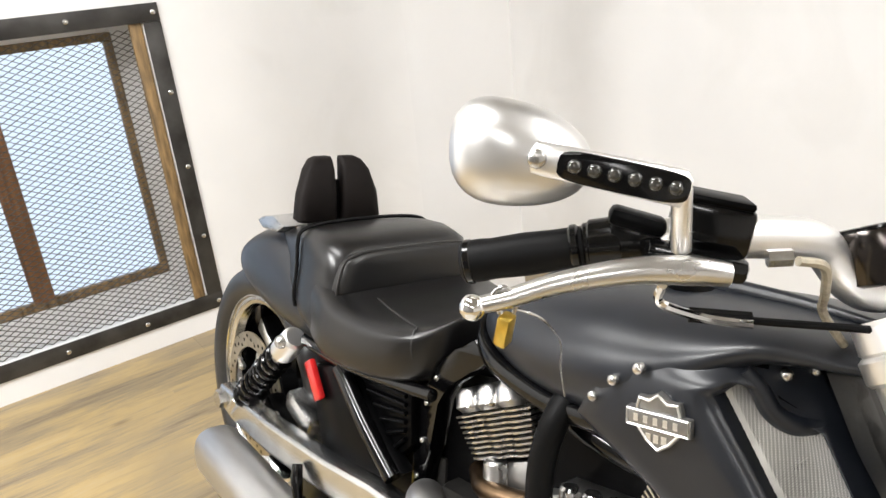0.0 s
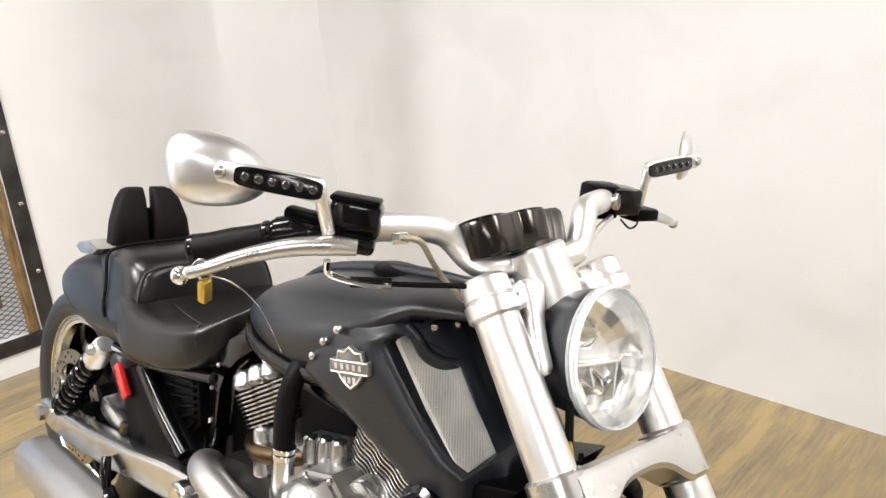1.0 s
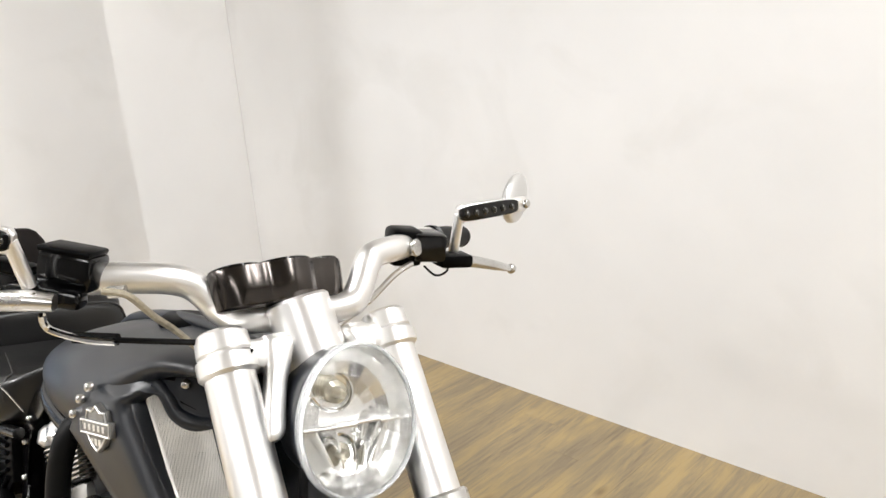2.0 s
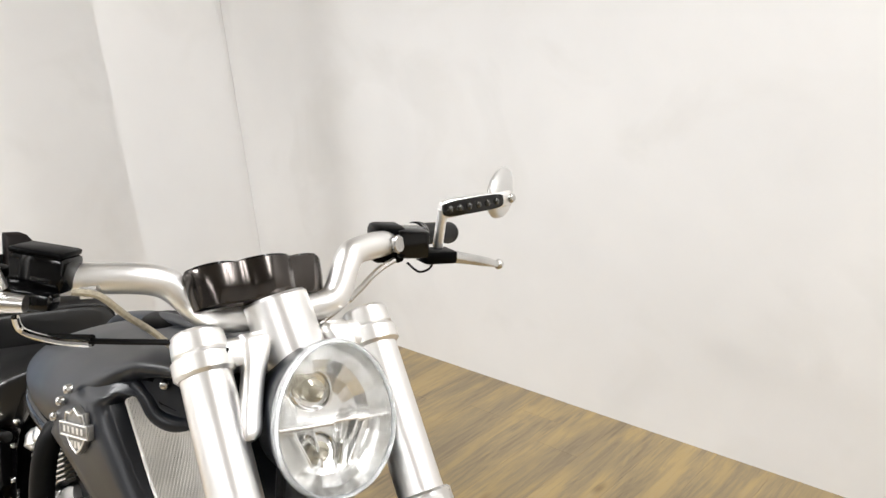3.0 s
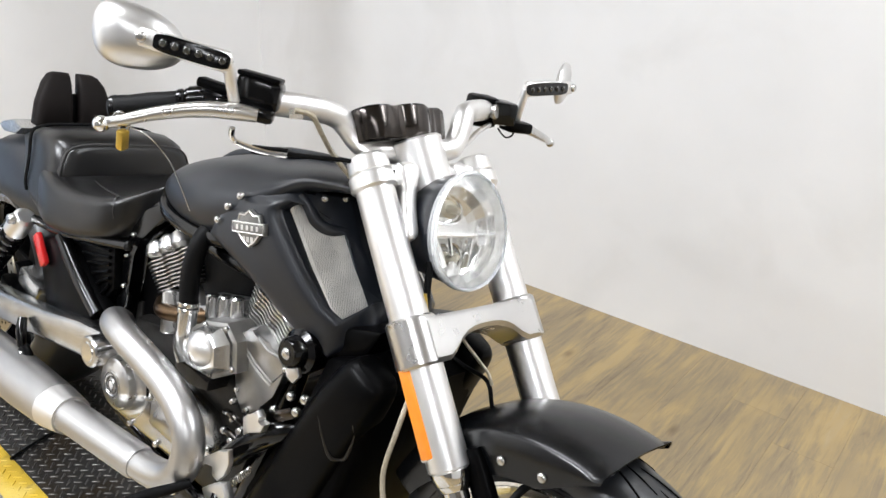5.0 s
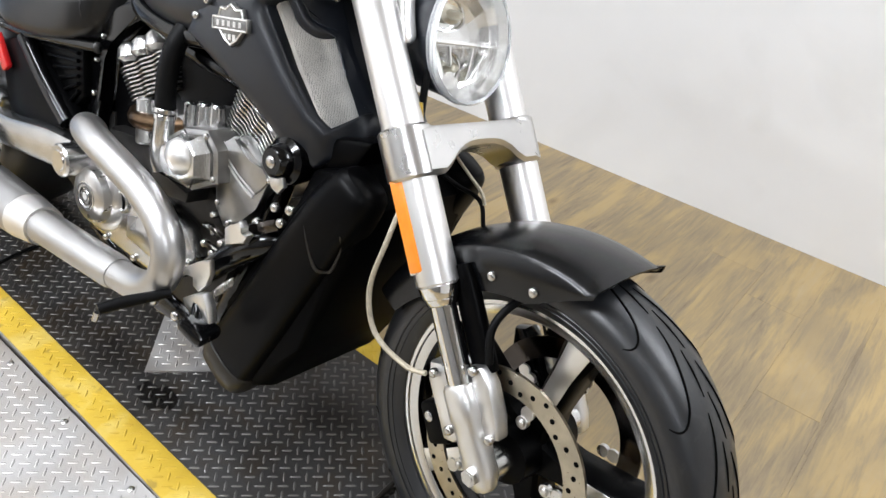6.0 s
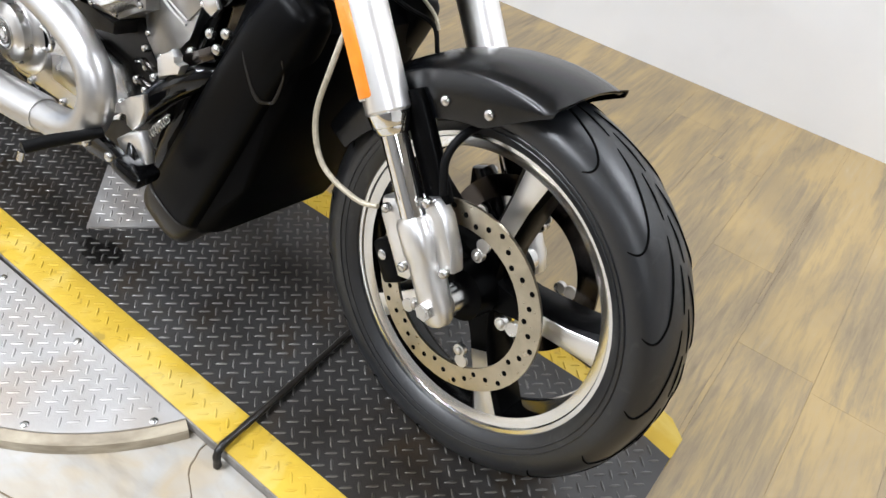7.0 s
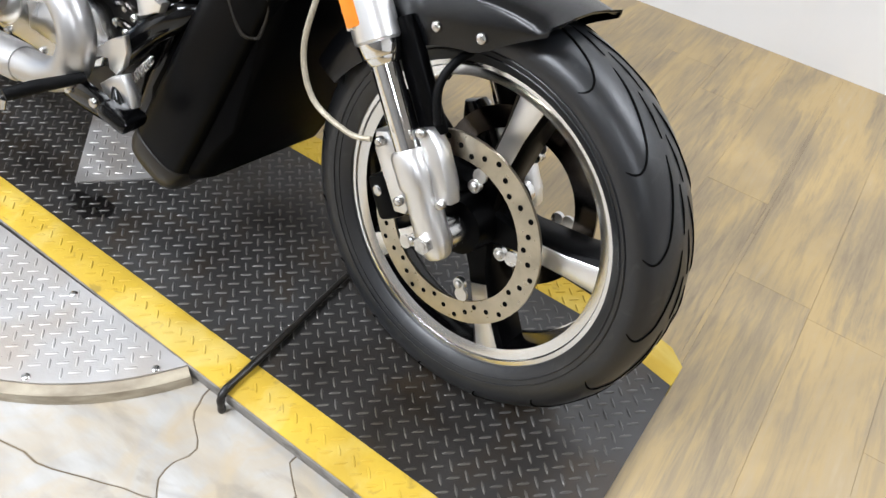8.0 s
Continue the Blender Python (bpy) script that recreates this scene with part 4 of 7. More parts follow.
# forks
FY = 0.122
for side in (-1, 1):
    y = side * FY
    b = bmesh.new()
    rod(b, fk(0.278, y), fk(0.455, y), 0.0325, 0.0325, 28, 0.003)
    rod(b, fk(0.495, y), fk(0.768, y), 0.0315, 0.0315, 28, 0.003)
    fork = sp("fork_leg", b, M_POLISH, bike, "polished inverted fork leg")
    b = bmesh.new()
    rod(b, fk(0.258, y), fk(0.279, y), 0.0285, 0.031, 24, 0.002)
    rod(b, fk(0.248, y), fk(0.260, y), 0.0235, 0.026, 24, 0.002)
    sp("dust_collar", b, M_CHROME, fork)
    b = bmesh.new()
    rod(b, fk(0.08, y), fk(0.255, y), 0.0195, n=24)
    sp("slider_tube", b, M_CHROME, fork, "chromed slider tube")
    # cast foot with the brake caliper
    b = bmesh.new()
    loops = []
    for s, ra, rb, f in ((-0.028, 0.015, 0.013, 0.0), (-0.022, 0.021, 0.016, 0.0), (0.0, 0.0255, 0.019, 0.0), (0.05, 0.0255, 0.021, 0.001), (0.075, 0.0245, 0.022, 0.001), (0.082, 0.0275, 0.025, 0.001), (0.125, 0.0265, 0.025, 0.0), (0.132, 0.022, 0.021, 0.0)):
        loops.append(oval(fk(s, y, f), F, (0, 1, 0), ra, rb, 20, 2.6))
    rings(b, loops)
    foot = sp("fork_foot", b, M_FOOT, bike, "cast aluminium fork foot")
    b = bmesh.new()
    rod(b, fk(0, y + side * 0.016), fk(0, y + side * 0.029), 0.0135, n=6)
    rod(b, fk(0, y + side * 0.028), fk(0, y + side * 0.030), 0.008, n=12)
    sp("axle_nut", b, M_STEEL, foot)
    b = bmesh.new()
    rod(b, fk(0, side * 0.074), fk(0, side * 0.108), 0.024, n=20)
    sp("axle_spacer", b, M_CAST, foot)
    # caliper body ahead and behind the foot
    b = bmesh.new()
    slab(b, [(-0.008, -0.055), (0.012, -0.062), (0.035, -0.05), (0.036, 0.03), (0.026, 0.062), (0.002, 0.066), (-0.010, 0.04)], -0.018, 0.018, 0.007,
         Matrix.Translation(fk(0.10, y + side * -0.018, -0.058)) @ Matrix.Rotation(-RAKE, 4, "Y"))
    cal = sp("brake_caliper", b, M_FOOT if side < 0 else M_GLOSS, bike, "silver brake caliper" if side < 0 else "black brake caliper")
    b = bmesh.new()
    slab(b, [(-0.020, -0.045), (0.006, -0.050), (0.014, -0.02), (0.015, 0.03), (0.005, 0.058), (-0.016, 0.060)], -0.016, 0.016, 0.007,
         Matrix.Translation(fk(0.095, y + side * -0.014, 0.038)) @ Matrix.Rotation(-RAKE, 4, "Y"))
    sp("caliper_lug", b, M_FOOT if side < 0 else M_GLOSS, cal)
    b = bmesh.new()
    obox((0, 0, 0), (0.045, 0.03, 0.07), bevel=0.008, bm=b)
    bmesh.ops.transform(b, matrix=Matrix.Translation(fk(0.068, y - side * 0.016, -0.080)) @ Matrix.Rotation(-RAKE, 4, "Y"), verts=b.verts)
    sp("caliper_cover", b, M_PLASTIC, cal, "black caliper cover")
    for s, f in ((0.150, -0.044), (0.062, -0.040), (0.15, 0.036), (0.05, 0.036)):
        sp("bolt", bolt(bmesh.new(), fk(s, y + side * 0.006, f), (0, side, 0), 0.0075, 0.007), M_STEEL, cal)
    sp("round_mark", bolt(bmesh.new(), fk(0.080, y + side * 0.000, -0.084), (0, side, 0), 0.0085, 0.003), M_CAST, cal)

# fender struts and the hose that crosses to the far caliper
for side in (-1, 1):
    b = bmesh.new()
    loops = [oval(fk(s, side * (FY - 0.026), f), F, (0, 1, 0), 0.021, 0.012, 16, 3) for s, f in ((0.140, 0.030), (0.150, 0.031), (0.28, 0.030), (0.30, 0.026))]
    rings(b, loops)
    sp("fender_strut", b, M_PLASTIC, bike, "black fender strut beside the slider tube")
b = bmesh.new()
tube(b, [fk(0.155, -FY + 0.012, 0.052), fk(0.20, -FY + 0.016, 0.066), fk(0.225, -0.085, 0.085), fk(0.235, -0.04, 0.098), fk(0.235, 0.04, 0.098), fk(0.21, 0.095, 0.08), fk(0.165, FY - 0.012, 0.050)], 0.0062, 10, 6)
sp("crossover_hose", b, M_RUBBER, bike, "black brake hose looped between the calipers")

# amber reflector on the fork leg
for side in (-1, 1):
    b = bmesh.new()
    m = Matrix.Translation(fk(0.380, side * (FY + 0.0300), -0.004)) @ Matrix.Rotation(-RAKE, 4, "Y") @ Matrix.Rotation(radians(-side * 16), 4, "Z")
    box(b, (-0.0125, -0.005, -0.079), (0.0125, 0.005, 0.079), 0.004, m)
    r = sp("side_reflector", b, M_ORANGE, bike, "amber side reflector")
    b = bmesh.new()
    box(b, (-0.0135, -0.006, -0.081), (0.0135, 0.006, 0.081), 0.002, Matrix.Translation((0, -side * 0.003, 0)) @ m)
    sp("reflector_base", b, M_SATIN, r)


# triple clamps
def clamp_ring(b, s0, s1, y, r):
    rod(b, fk(s0, y), fk(s1, y), r, r, 28, 0.004)


b = bmesh.new()
loops = []
for k in range(17):
    y = -0.125 + 0.25 * k / 16
    arch = 0.036 * (1 - (abs(y) / 0.086) ** 3) if abs(y) < 0.086 else 0
    loops.append([fk(s, y, f) for s, f in ((0.432 + arch, -0.020), (0.432 + arch, 0.036), (0.439 + arch, 0.042), (0.494, 0.042), (0.502, 0.036), (0.502, -0.020))])
rings(b, loops)
low_clamp = sp("lower_triple_clamp", b, M_SATIN, bike, "satin silver arched lower triple clamp")
up_clamp = None
for side in (-1, 1):
    b = bmesh.new()
    loops = []
    for k in range(7):
        y = side * (0.050 + 0.070 * k / 6)
        w = 0.021 - 0.006 * k / 6
        loops.append([fk(s, y, f) for s, f in ((0.718, -w - 0.012), (0.718, w), (0.724, w + 0.005), (0.748, w + 0.005), (0.754, w), (0.754, -w - 0.012))])
    rings(b, loops)
    o = sp("upper_triple_clamp" if up_clamp is None else "clamp_arm", b, M_POLISH, up_clamp or bike, "polished upper triple clamp")
    up_clamp = up_clamp or o
for side in (-1, 1):
    b = bmesh.new()
    clamp_ring(b, 0.432, 0.508, side * FY, 0.0395)
    ring = sp("clamp_ring", b, M_SATIN, low_clamp)
    b = bmesh.new()
    clamp_ring(b, 0.715, 0.742, side * FY, 0.0375)
    sp("clamp_ring", b, M_POLISH, up_clamp)
    b = bmesh.new()
    rod(b, fk(0.740, side * FY), fk(0.772, side * FY), 0.0345, 0.033, 28, 0.005)
    sp("fork_cap", b, M_POLISH, up_clamp)
    sp("bolt", bolt(bmesh.new(), fk(0.757, side * 0.062, -0.012), U, 0.008, 0.006), M_STEEL, up_clamp)
    b = bmesh.new()
    # curved arm that carries the headlamp
    path = smooth_path([(0.756, 0.060, 0.008), (0.744, 0.059, 0.012), (0.718, 0.065, 0.014), (0.690, 0.075, 0.013), (0.660, 0.086, 0.015), (0.634, 0.094, 0.018), (0.625, 0.097, 0.018)], 5)
    wide = smooth_path([(k, 0, 0) for k in (0.018, 0.0220, 0.0170, 0.0145, 0.0145, 0.0135, 0.0080)], 5)
    rings(b, [oval(fk(p.x, side * p.y, p.z), (0, 1, 0), F, w.x, 0.62 * w.x + 0.004, 20, 3.4) for p, w in zip(path, wide)])
    sp("headlamp_arm", b, M_POLISH, up_clamp, "polished curved headlamp bracket")
    sp("bolt", bolt(bmesh.new(), fk(0.640, side * 0.102, 0.020), Vector((0, side, 0)), 0.006, 0.004), M_STEEL, up_clamp)

# headlamp
START = names_now()
LC = Vector((-0.262, -0.010, 0.868))       # middle of the lens
TL, TY, LK = radians(22), radians(-9), 0.79
LN = Vector((math.cos(TL) * math.cos(TY), math.cos(TL) * math.sin(TY), math.sin(TL)))
LS = Vector((-math.sin(TY), math.cos(TY), 0))
LS = (Matrix.Rotation(radians(-6), 3, LN) @ LS).normalized()
LU = LN.cross(LS)


def egg(dist, a, top, bot, n=40):
    out = []
    for i in range(n):
        t = 2 * math.pi * i / n
        h = math.sin(t)
        out.append(LC + (LN * dist + LS * a * math.cos(t) * (1 - 0.06 * h) + LU * h * (top if h > 0 else bot)) * LK)
    return out


b = bmesh.new()
rings(b, [egg(-0.165, 0.034, 0.045, 0.04), egg(-0.155, 0.058, 0.074, 0.065), egg(-0.105, 0.083, 0.103, 0.094), egg(-0.04, 0.091, 0.112, 0.106), egg(-0.012, 0.093, 0.113, 0.111), egg(-0.006, 0.090, 0.110, 0.108), egg(-0.03, 0.082, 0.10, 0.098), egg(-0.07, 0.06, 0.075, 0.075)])
lamp = part("headlamp", b, M_DENIM, bike, "black headlamp shell")
b = bmesh.new()
rings(b, [egg(d, w, tp, bt, 18) for d, w, tp, bt in ((-0.062, 0.018, 0.02, 0.02), (-0.061, 0.034, 0.040, 0.040), (-0.055, 0.050, 0.060, 0.060), (-0.045, 0.066, 0.080, 0.079), (-0.030, 0.078, 0.096, 0.094), (-0.008, 0.088, 0.108, 0.106))], cap=False)
b.faces.new([v for v in b.verts][:18])
part("reflector_bowl", b, M_BOWL, lamp, "faceted chrome reflector bowl", smooth=2)
LM = Matrix.Translation(LC) @ Matrix(((LN.x, LS.x, LU.x), (LN.y, LS.y, LU.y), (LN.z, LS.z, LU.z))).to_4x4()
part("reflector_bar", box(bmesh.new(), (-0.045, -0.064, -0.008), (-0.020, 0.064, -0.004), 0.001, LM), M_BOWL, lamp)
for y, r in ((-0.045, 24), (-0.022, 12), (0.022, -12), (0.045, -24)):
    part("facet", box(bmesh.new(), (-0.046, -0.0012, -0.055), (-0.026, 0.0012, -0.010), 0.0004, LM @ Matrix.Translation((0, y, 0)) @ Matrix.Rotation(radians(r), 4, "X")), M_BOWL, lamp)
for h in (0.038, -0.048):
    part("bulb_ring", tube(bmesh.new(), [LC + LU * h * LK + LN * -0.044 + (LS * math.cos(a) + LU * math.sin(a)) * 0.021 + LS * -0.010 for a in np.linspace(0, 2 * math.pi, 25)], 0.0022, 8, 1), M_CHROME, lamp)
for h in (0.038, -0.048):
    b = bmesh.new()
    lathe(b, LC + LU * h * LK + LN * -0.046 + LS * -0.010, LN, [(0.013, 0), (0.0125, 0.007), (0.007, 0.009), (0.006, 0.022), (0.003, 0.026)], 20)
    part("bulb", b, M_BULB, lamp, "halogen bulb in its cap")
b = bmesh.new()
rings(b, [egg(-0.010, 0.0945, 0.1145, 0.1125), egg(0.004, 0.093, 0.113, 0.111), egg(0.018, 0.080, 0.099, 0.097), egg(0.028, 0.055, 0.07, 0.068), egg(0.032, 0.02, 0.025, 0.025)], cap=False)
part("lens", b, M_GLASSY, lamp, "clear domed headlamp lens").visible_shadow = False
b = bmesh.new()
rings(b, [egg(-0.014, 0.0955, 0.1155, 0.1135), egg(-0.006, 0.0985, 0.1185, 0.1165), egg(0.006, 0.0980, 0.1180, 0.1160), egg(0.011, 0.0945, 0.1145, 0.1125), egg(0.006, 0.0905, 0.1105, 0.1085), egg(-0.008, 0.0905, 0.1105, 0.1085)], closed=True, cap=False)
part("lens_ring", b, M_THICKGLASS, lamp, "thick clear rim of the lens").visible_shadow = False
for s in (-1, 1):
    part("screw", bolt(bmesh.new(), LC + LN * -0.055 + LS * s * 0.0655, LS * s, 0.006, 0.005), M_STEEL, lamp)

place_since(START, NOSE @ Matrix.Translation(LC + Vector((0.004, 0.004, -0.003))) @ Matrix.Scale(1.045, 4) @ Matrix.Translation(-LC))
START = names_now()

# handlebar and column
b = bmesh.new()
rod(b, (-0.370, 0.0135, 0.888), (-0.421, 0.0115, 0.964), 0.0440, 0.0430, 36, 0.004)
part("steering_riser", b, M_POLISH, bike, "polished steering riser")
place_since(START, NOSE)
START = names_now()
R_BAR = [(-0.440, 0.045, 0.946), (-0.462, -0.008, 0.944), (-0.478, -0.030, 0.953), (-0.493, -0.054, 0.980), (-0.500, -0.076, 0.993), (-0.512, -0.117, 0.999), (-0.550, -0.200, 0.997), (-0.618, -0.261, 0.980)]
L_BAR = [(-0.435, 0.065, 0.948), (-0.414, 0.116, 0.956), (-0.412, 0.140, 0.970), (-0.422, 0.164, 1.010), (-0.432, 0.188, 1.024), (-0.447, 0.255, 1.030), (-0.50, 0.35, 1.030), (-0.53, 0.41, 1.024)]
b = bmesh.new()
tube(b, R_BAR, 0.0200, 18, 6)
bar = part("handlebar", b, M_POLISH, bike, "thick polished handlebar")
part("handlebar_half", tube(bmesh.new(), L_BAR, 0.0200, 18, 6), M_POLISH, bar)


def grip(p, q, parent):
    p, q = Vector(p), Vector(q)
    d = (q - p)
    L = d.length
    d.normalize()
    a, c = frame_of(d)
    b = bmesh.new()
    prof = [(0.0, 0.017), (0.003, 0.0205), (0.02, 0.0205), (0.03, 0.0195), (L * 0.5, 0.0205), (L - 0.03, 0.0192), (L - 0.012, 0.0192), (L, 0.0188)]
    rings(b, [oval(p + d * h, a, c, r, r, 24) for h, r in prof])
    g = part("grip", b, M_RUBBER, parent, "black rubber grip")
    for h in (0.003, L - 0.018, L - 0.006):
        b = bmesh.new()
        rod(b, p + d * h, p + d * (h + 0.009), 0.0215, 0.0215, 24, 0.002)
        part("grip_ring", b, M_GLOSS, g)
    return g


grip((-0.704, -0.333, 0.950), (-0.614, -0.258, 0.981), bike)
grip((-0.600, 0.560, 1.012), (-0.515, 0.385, 1.029), bike)

# right controls: switch box, fluid reservoir, lever
b = bmesh.new()
obox((-0.585, -0.236, 0.990), (0.050, 0.046, 0.046), 0, 8, 40, 0.013, b)
sw = part("switch_housing", b, M_GLOSS, bike, "black switch housing")
b = bmesh.new()
obox((-0.574, -0.248, 1.012), (0.050, 0.030, 0.016), 0, 10, 40, 0.006, b)
part("switch_cap", b, M_PLASTIC, sw)
b = bmesh.new()
rod(b, (-0.616, -0.259, 0.981), (-0.590, -0.240, 0.988), 0.0235, 0.0245, 24, 0.003)
part("switch_collar", b, M_GLOSS, sw)
b = bmesh.new()
obox((-0.536, -0.196, 1.012), (0.066, 0.050, 0.044), 0, 6, 42, 0.007, b)
res = part("brake_reservoir", b, M_GLOSS, bike, "glossy black brake fluid reservoir")
b = bmesh.new()
obox((-0.537, -0.195, 1.036), (0.064, 0.049, 0.008), 0, 6, 42, 0.0035, b)
part("reservoir_lid", b, M_PLASTIC, res)
b = bmesh.new()
obox((-0.525, -0.228, 0.986), (0.085, 0.030, 0.022), 0, 6, 42, 0.007, b)
part("lever_perch", b, M_GLOSS, res)
b = bmesh.new()
rod(b, (-0.492, -0.172, 0.990), (-0.478, -0.158, 0.993), 0.008, 0.008, 6)
part("banjo_bolt", b, M_STEEL, res)
b = bmesh.new()
path = [(-0.490, -0.232, 0.984), (-0.510, -0.256, 0.985), (-0.540, -0.292, 0.981), (-0.575, -0.335, 0.967), (-0.600, -0.372, 0.951), (-0.612, -0.388, 0.945)]
tube(b, path, [0.010, 0.0125, 0.0115, 0.0095, 0.0082, 0.0075], 14, 6)
lev = part("brake_lever", b, M_SATIN, bike, "polished brake lever")
b = bmesh.new()
bmesh.ops.create_uvsphere(b, u_segments=16, v_segments=10, radius=0.0115, matrix=Matrix.Translation((-0.616, -0.393, 0.942)))
part("lever_ball", b, M_CHROME, lev)

# left controls
b = bmesh.new()
obox((-0.462, 0.272, 1.028), (0.055, 0.052, 0.058), 0, 4, -25, 0.009, b)
sw = part("switch_housing", b, M_PLASTIC, bike, "black switch housing")
b = bmesh.new()
obox((-0.440, 0.300, 1.03), (0.055, 0.055, 0.045), 0, 4, -25, 0.007, b)
part("master_cylinder", b, M_GLOSS, sw)
b = bmesh.new()
rod(b, (-0.430, 0.262, 1.030), (-0.420, 0.264, 1.031), 0.014, 0.014, 18, 0.002)
part("switch_button", b, M_STEEL, sw)
b = bmesh.new()
obox((-0.428, 0.352, 1.006), (0.04, 0.06, 0.022), 0, 4, -15, 0.006, b)
part("lever_perch", b, M_PLASTIC, sw)
b = bmesh.new()
tube(b, [(-0.420, 0.355, 1.007), (-0.420, 0.40, 1.000), (-0.430, 0.47, 0.987), (-0.446, 0.528, 0.975)], [0.010, 0.010, 0.0085, 0.006], 12, 6)
lev = part("clutch_lever", b, M_CAST, bike, "satin clutch lever")
b = bmesh.new()
bmesh.ops.create_uvsphere(b, u_segments=14, v_segments=10, radius=0.0095, matrix=Matrix.Translation((-0.448, 0.535, 0.974)))
part("lever_ball", b, M_SATIN, lev)


# mirrors
def mirror(base, knee, tip, head_c, head_dir, half, label, mirror_label, deep=1.0):
    base, knee, tip = Vector(base), Vector(knee), Vector(tip)
    b = bmesh.new()
    tube(b, [base, base.lerp(knee, 0.5), knee], 0.0085, 14, 3)
    mi = part("mirror", b, M_POLISH, bike, label)
    d = (tip - knee).normalized()
    nrm = d.cross(Vector((0, 0, 1))).normalized()
    if nrm.x < 0:
        nrm = -nrm
    up = nrm.cross(d).normalized()
    if up.z < 0:
        up = -up
    b = bmesh.new()
    rings(b, [oval(knee - d * 0.006 + (tip - knee + d * 0.012) * t, nrm, up, 0.008 * w, 0.0155 * w, 16, 3) for t, w in ((0, 0.6), (0.04, 1), (0.85, 0.9), (0.97, 0.85), (1, 0.5))])
    part("mirror_arm", b, M_POLISH, mi)
    L = (tip - knee).length
    b = bmesh.new()
    rings(b, [oval(knee + d * L * 0.41 + nrm * h, d, up, L * 0.45 * w, 0.0128 * w, 24, 4.5) for h, w in ((0.004, 1), (0.0092, 1), (0.0098, 0.96))])
    part("signal_strip", b, M_GLOSS, mi, "smoked turn signal strip")
    for k in range(6):
        b = bmesh.new()
        p = knee + d * L * (0.055 + 0.138 * k) + nrm * 0.0076
        bmesh.ops.create_uvsphere(b, u_segments=10, v_segments=6, radius=0.0066, matrix=Matrix.Translation(p))
        part("led", b, M_LED, mi)
    b = bmesh.new()
    bolt(b, tip + nrm * 0.006, nrm, 0.008, 0.006)
    part("mirror_pivot", b, M_STEEL, mi)
    # head
    hc, hd = Vector(head_c), Vector(head_dir).normalized()   # hd: way the glass looks
    e1 = Vector((0, 0, 1)).cross(hd).normalized()
    e2 = hd.cross(e1).normalized()
    sgn = half

    def outline(dist, k, n=32):
        out = []
        for i in range(n):
            t = 2 * math.pi * i / n
            c, s = math.cos(t), math.sin(t)
            x = 0.061 * math.copysign(abs(c) ** 0.85, c)
            z = 0.044 * math.copysign(abs(s) ** 0.8, s) * (1 - 0.22 * c * sgn) - 0.006 * c * sgn
            out.append(hc + hd * dist + e1 * x * k + e2 * z * k)
        return out

    b = bmesh.new()
    rings(b, [outline(0.000, 0.96), outline(-0.002, 1.0)] + [outline(-h * deep, k) for h, k in ((0.010, 1.0), (0.022, 0.94), (0.034, 0.80), (0.043, 0.56), (0.047, 0.25))])
    part("mirror_shell", b, M_PEWTER, mi, mirror_label)
    b = bmesh.new()
    rings(b, [outline(0.0002, 0.93), outline(0.0012, 0.93)])
    part("mirror_glass", b, M_MIRROR, mi)
    return mi


mirror((-0.528, -0.246, 0.997), (-0.521, -0.268, 1.051), (-0.602, -0.350, 1.066), (-0.643, -0.330, 1.063), (-0.82, 0.57, 0.02), -1, "polished mirror with a turn signal in its arm", "polished teardrop mirror shell")
mirror((-0.436, 0.362, 1.018), (-0.424, 0.357, 1.081), (-0.408, 0.502, 1.099), (-0.440, 0.508, 1.104), (-0.91, -0.40, 0.0), 1, "polished mirror with a turn signal in its arm", "polished teardrop mirror shell", 0.45)

# instruments: one smoked housing with three lobes
GN = Vector((-0.42, 0.0, 0.907)).normalized()
GE = Vector((0.907, 0.0, 0.42)).normalized()
GC = Vector((-0.458, 0.044, 0.994))
LOBES = ((0.0, 0.0, 0.048), (-0.010, -0.060, 0.039), (-0.002, 0.060, 0.037), (-0.004, 0.034, 0.0415), (-0.008, -0.034, 0.0425))


def lobed(h, k, n=72):
    out = []
    for i in range(n):
        t = 2 * math.pi * i / n
        c, s = math.cos(t), math.sin(t)
        best = 0.0
        for cx, cy, r in LOBES:
            along = cx * c + cy * s
            q = r * r - (cx * cx + cy * cy - along * along)
            if q > 0:
                best = max(best, along + math.sqrt(q))
        out.append(GC + GN * h + (GE * c + Vector((0, 1, 0)) * s) * best * k)
    return out


b = bmesh.new()
rings(b, [lobed(-0.036, 0.88), lobed(-0.033, 0.94), lobed(-0.012, 0.98), lobed(0.012, 1.0), lobed(0.017, 0.985), lobed(0.018, 0.95)])
gl = part("gauge_housing", b, M_DARKSTEEL, bike, "smoked chrome housing of three gauges")
for cx, cy, r in LOBES[:3]:
    b = bmesh.new()
    lathe(b, GC + GE * cx + Vector((0, cy, 0)), GN, [(r - 0.004, 0.016), (r - 0.004, 0.0205), (r - 0.007, 0.0215)], 32)
    part("gauge_glass", b, M_GLOSS, gl)
place_since(START, BARS)


# bodywork
def body(sections, n=28, power=2.6):
    """A loft along x: each section is x, top, bottom, half width."""
    b = bmesh.new()
    rings(b, [oval((x, 0, (zt + zb) / 2), (0, 1, 0), (0, 0, 1), w, (zt - zb) / 2, n, power) for x, zt, zb, w in sections])
    return b


def body_path(keys, steps=5):
    pts = smooth_path([(k[0], k[1], k[2]) for k in keys], steps)
    ws = smooth_path([(k[3], 0, 0) for k in keys], steps)
    return [(p.x, p.y, p.z, w.x) for p, w in zip(pts, ws)]


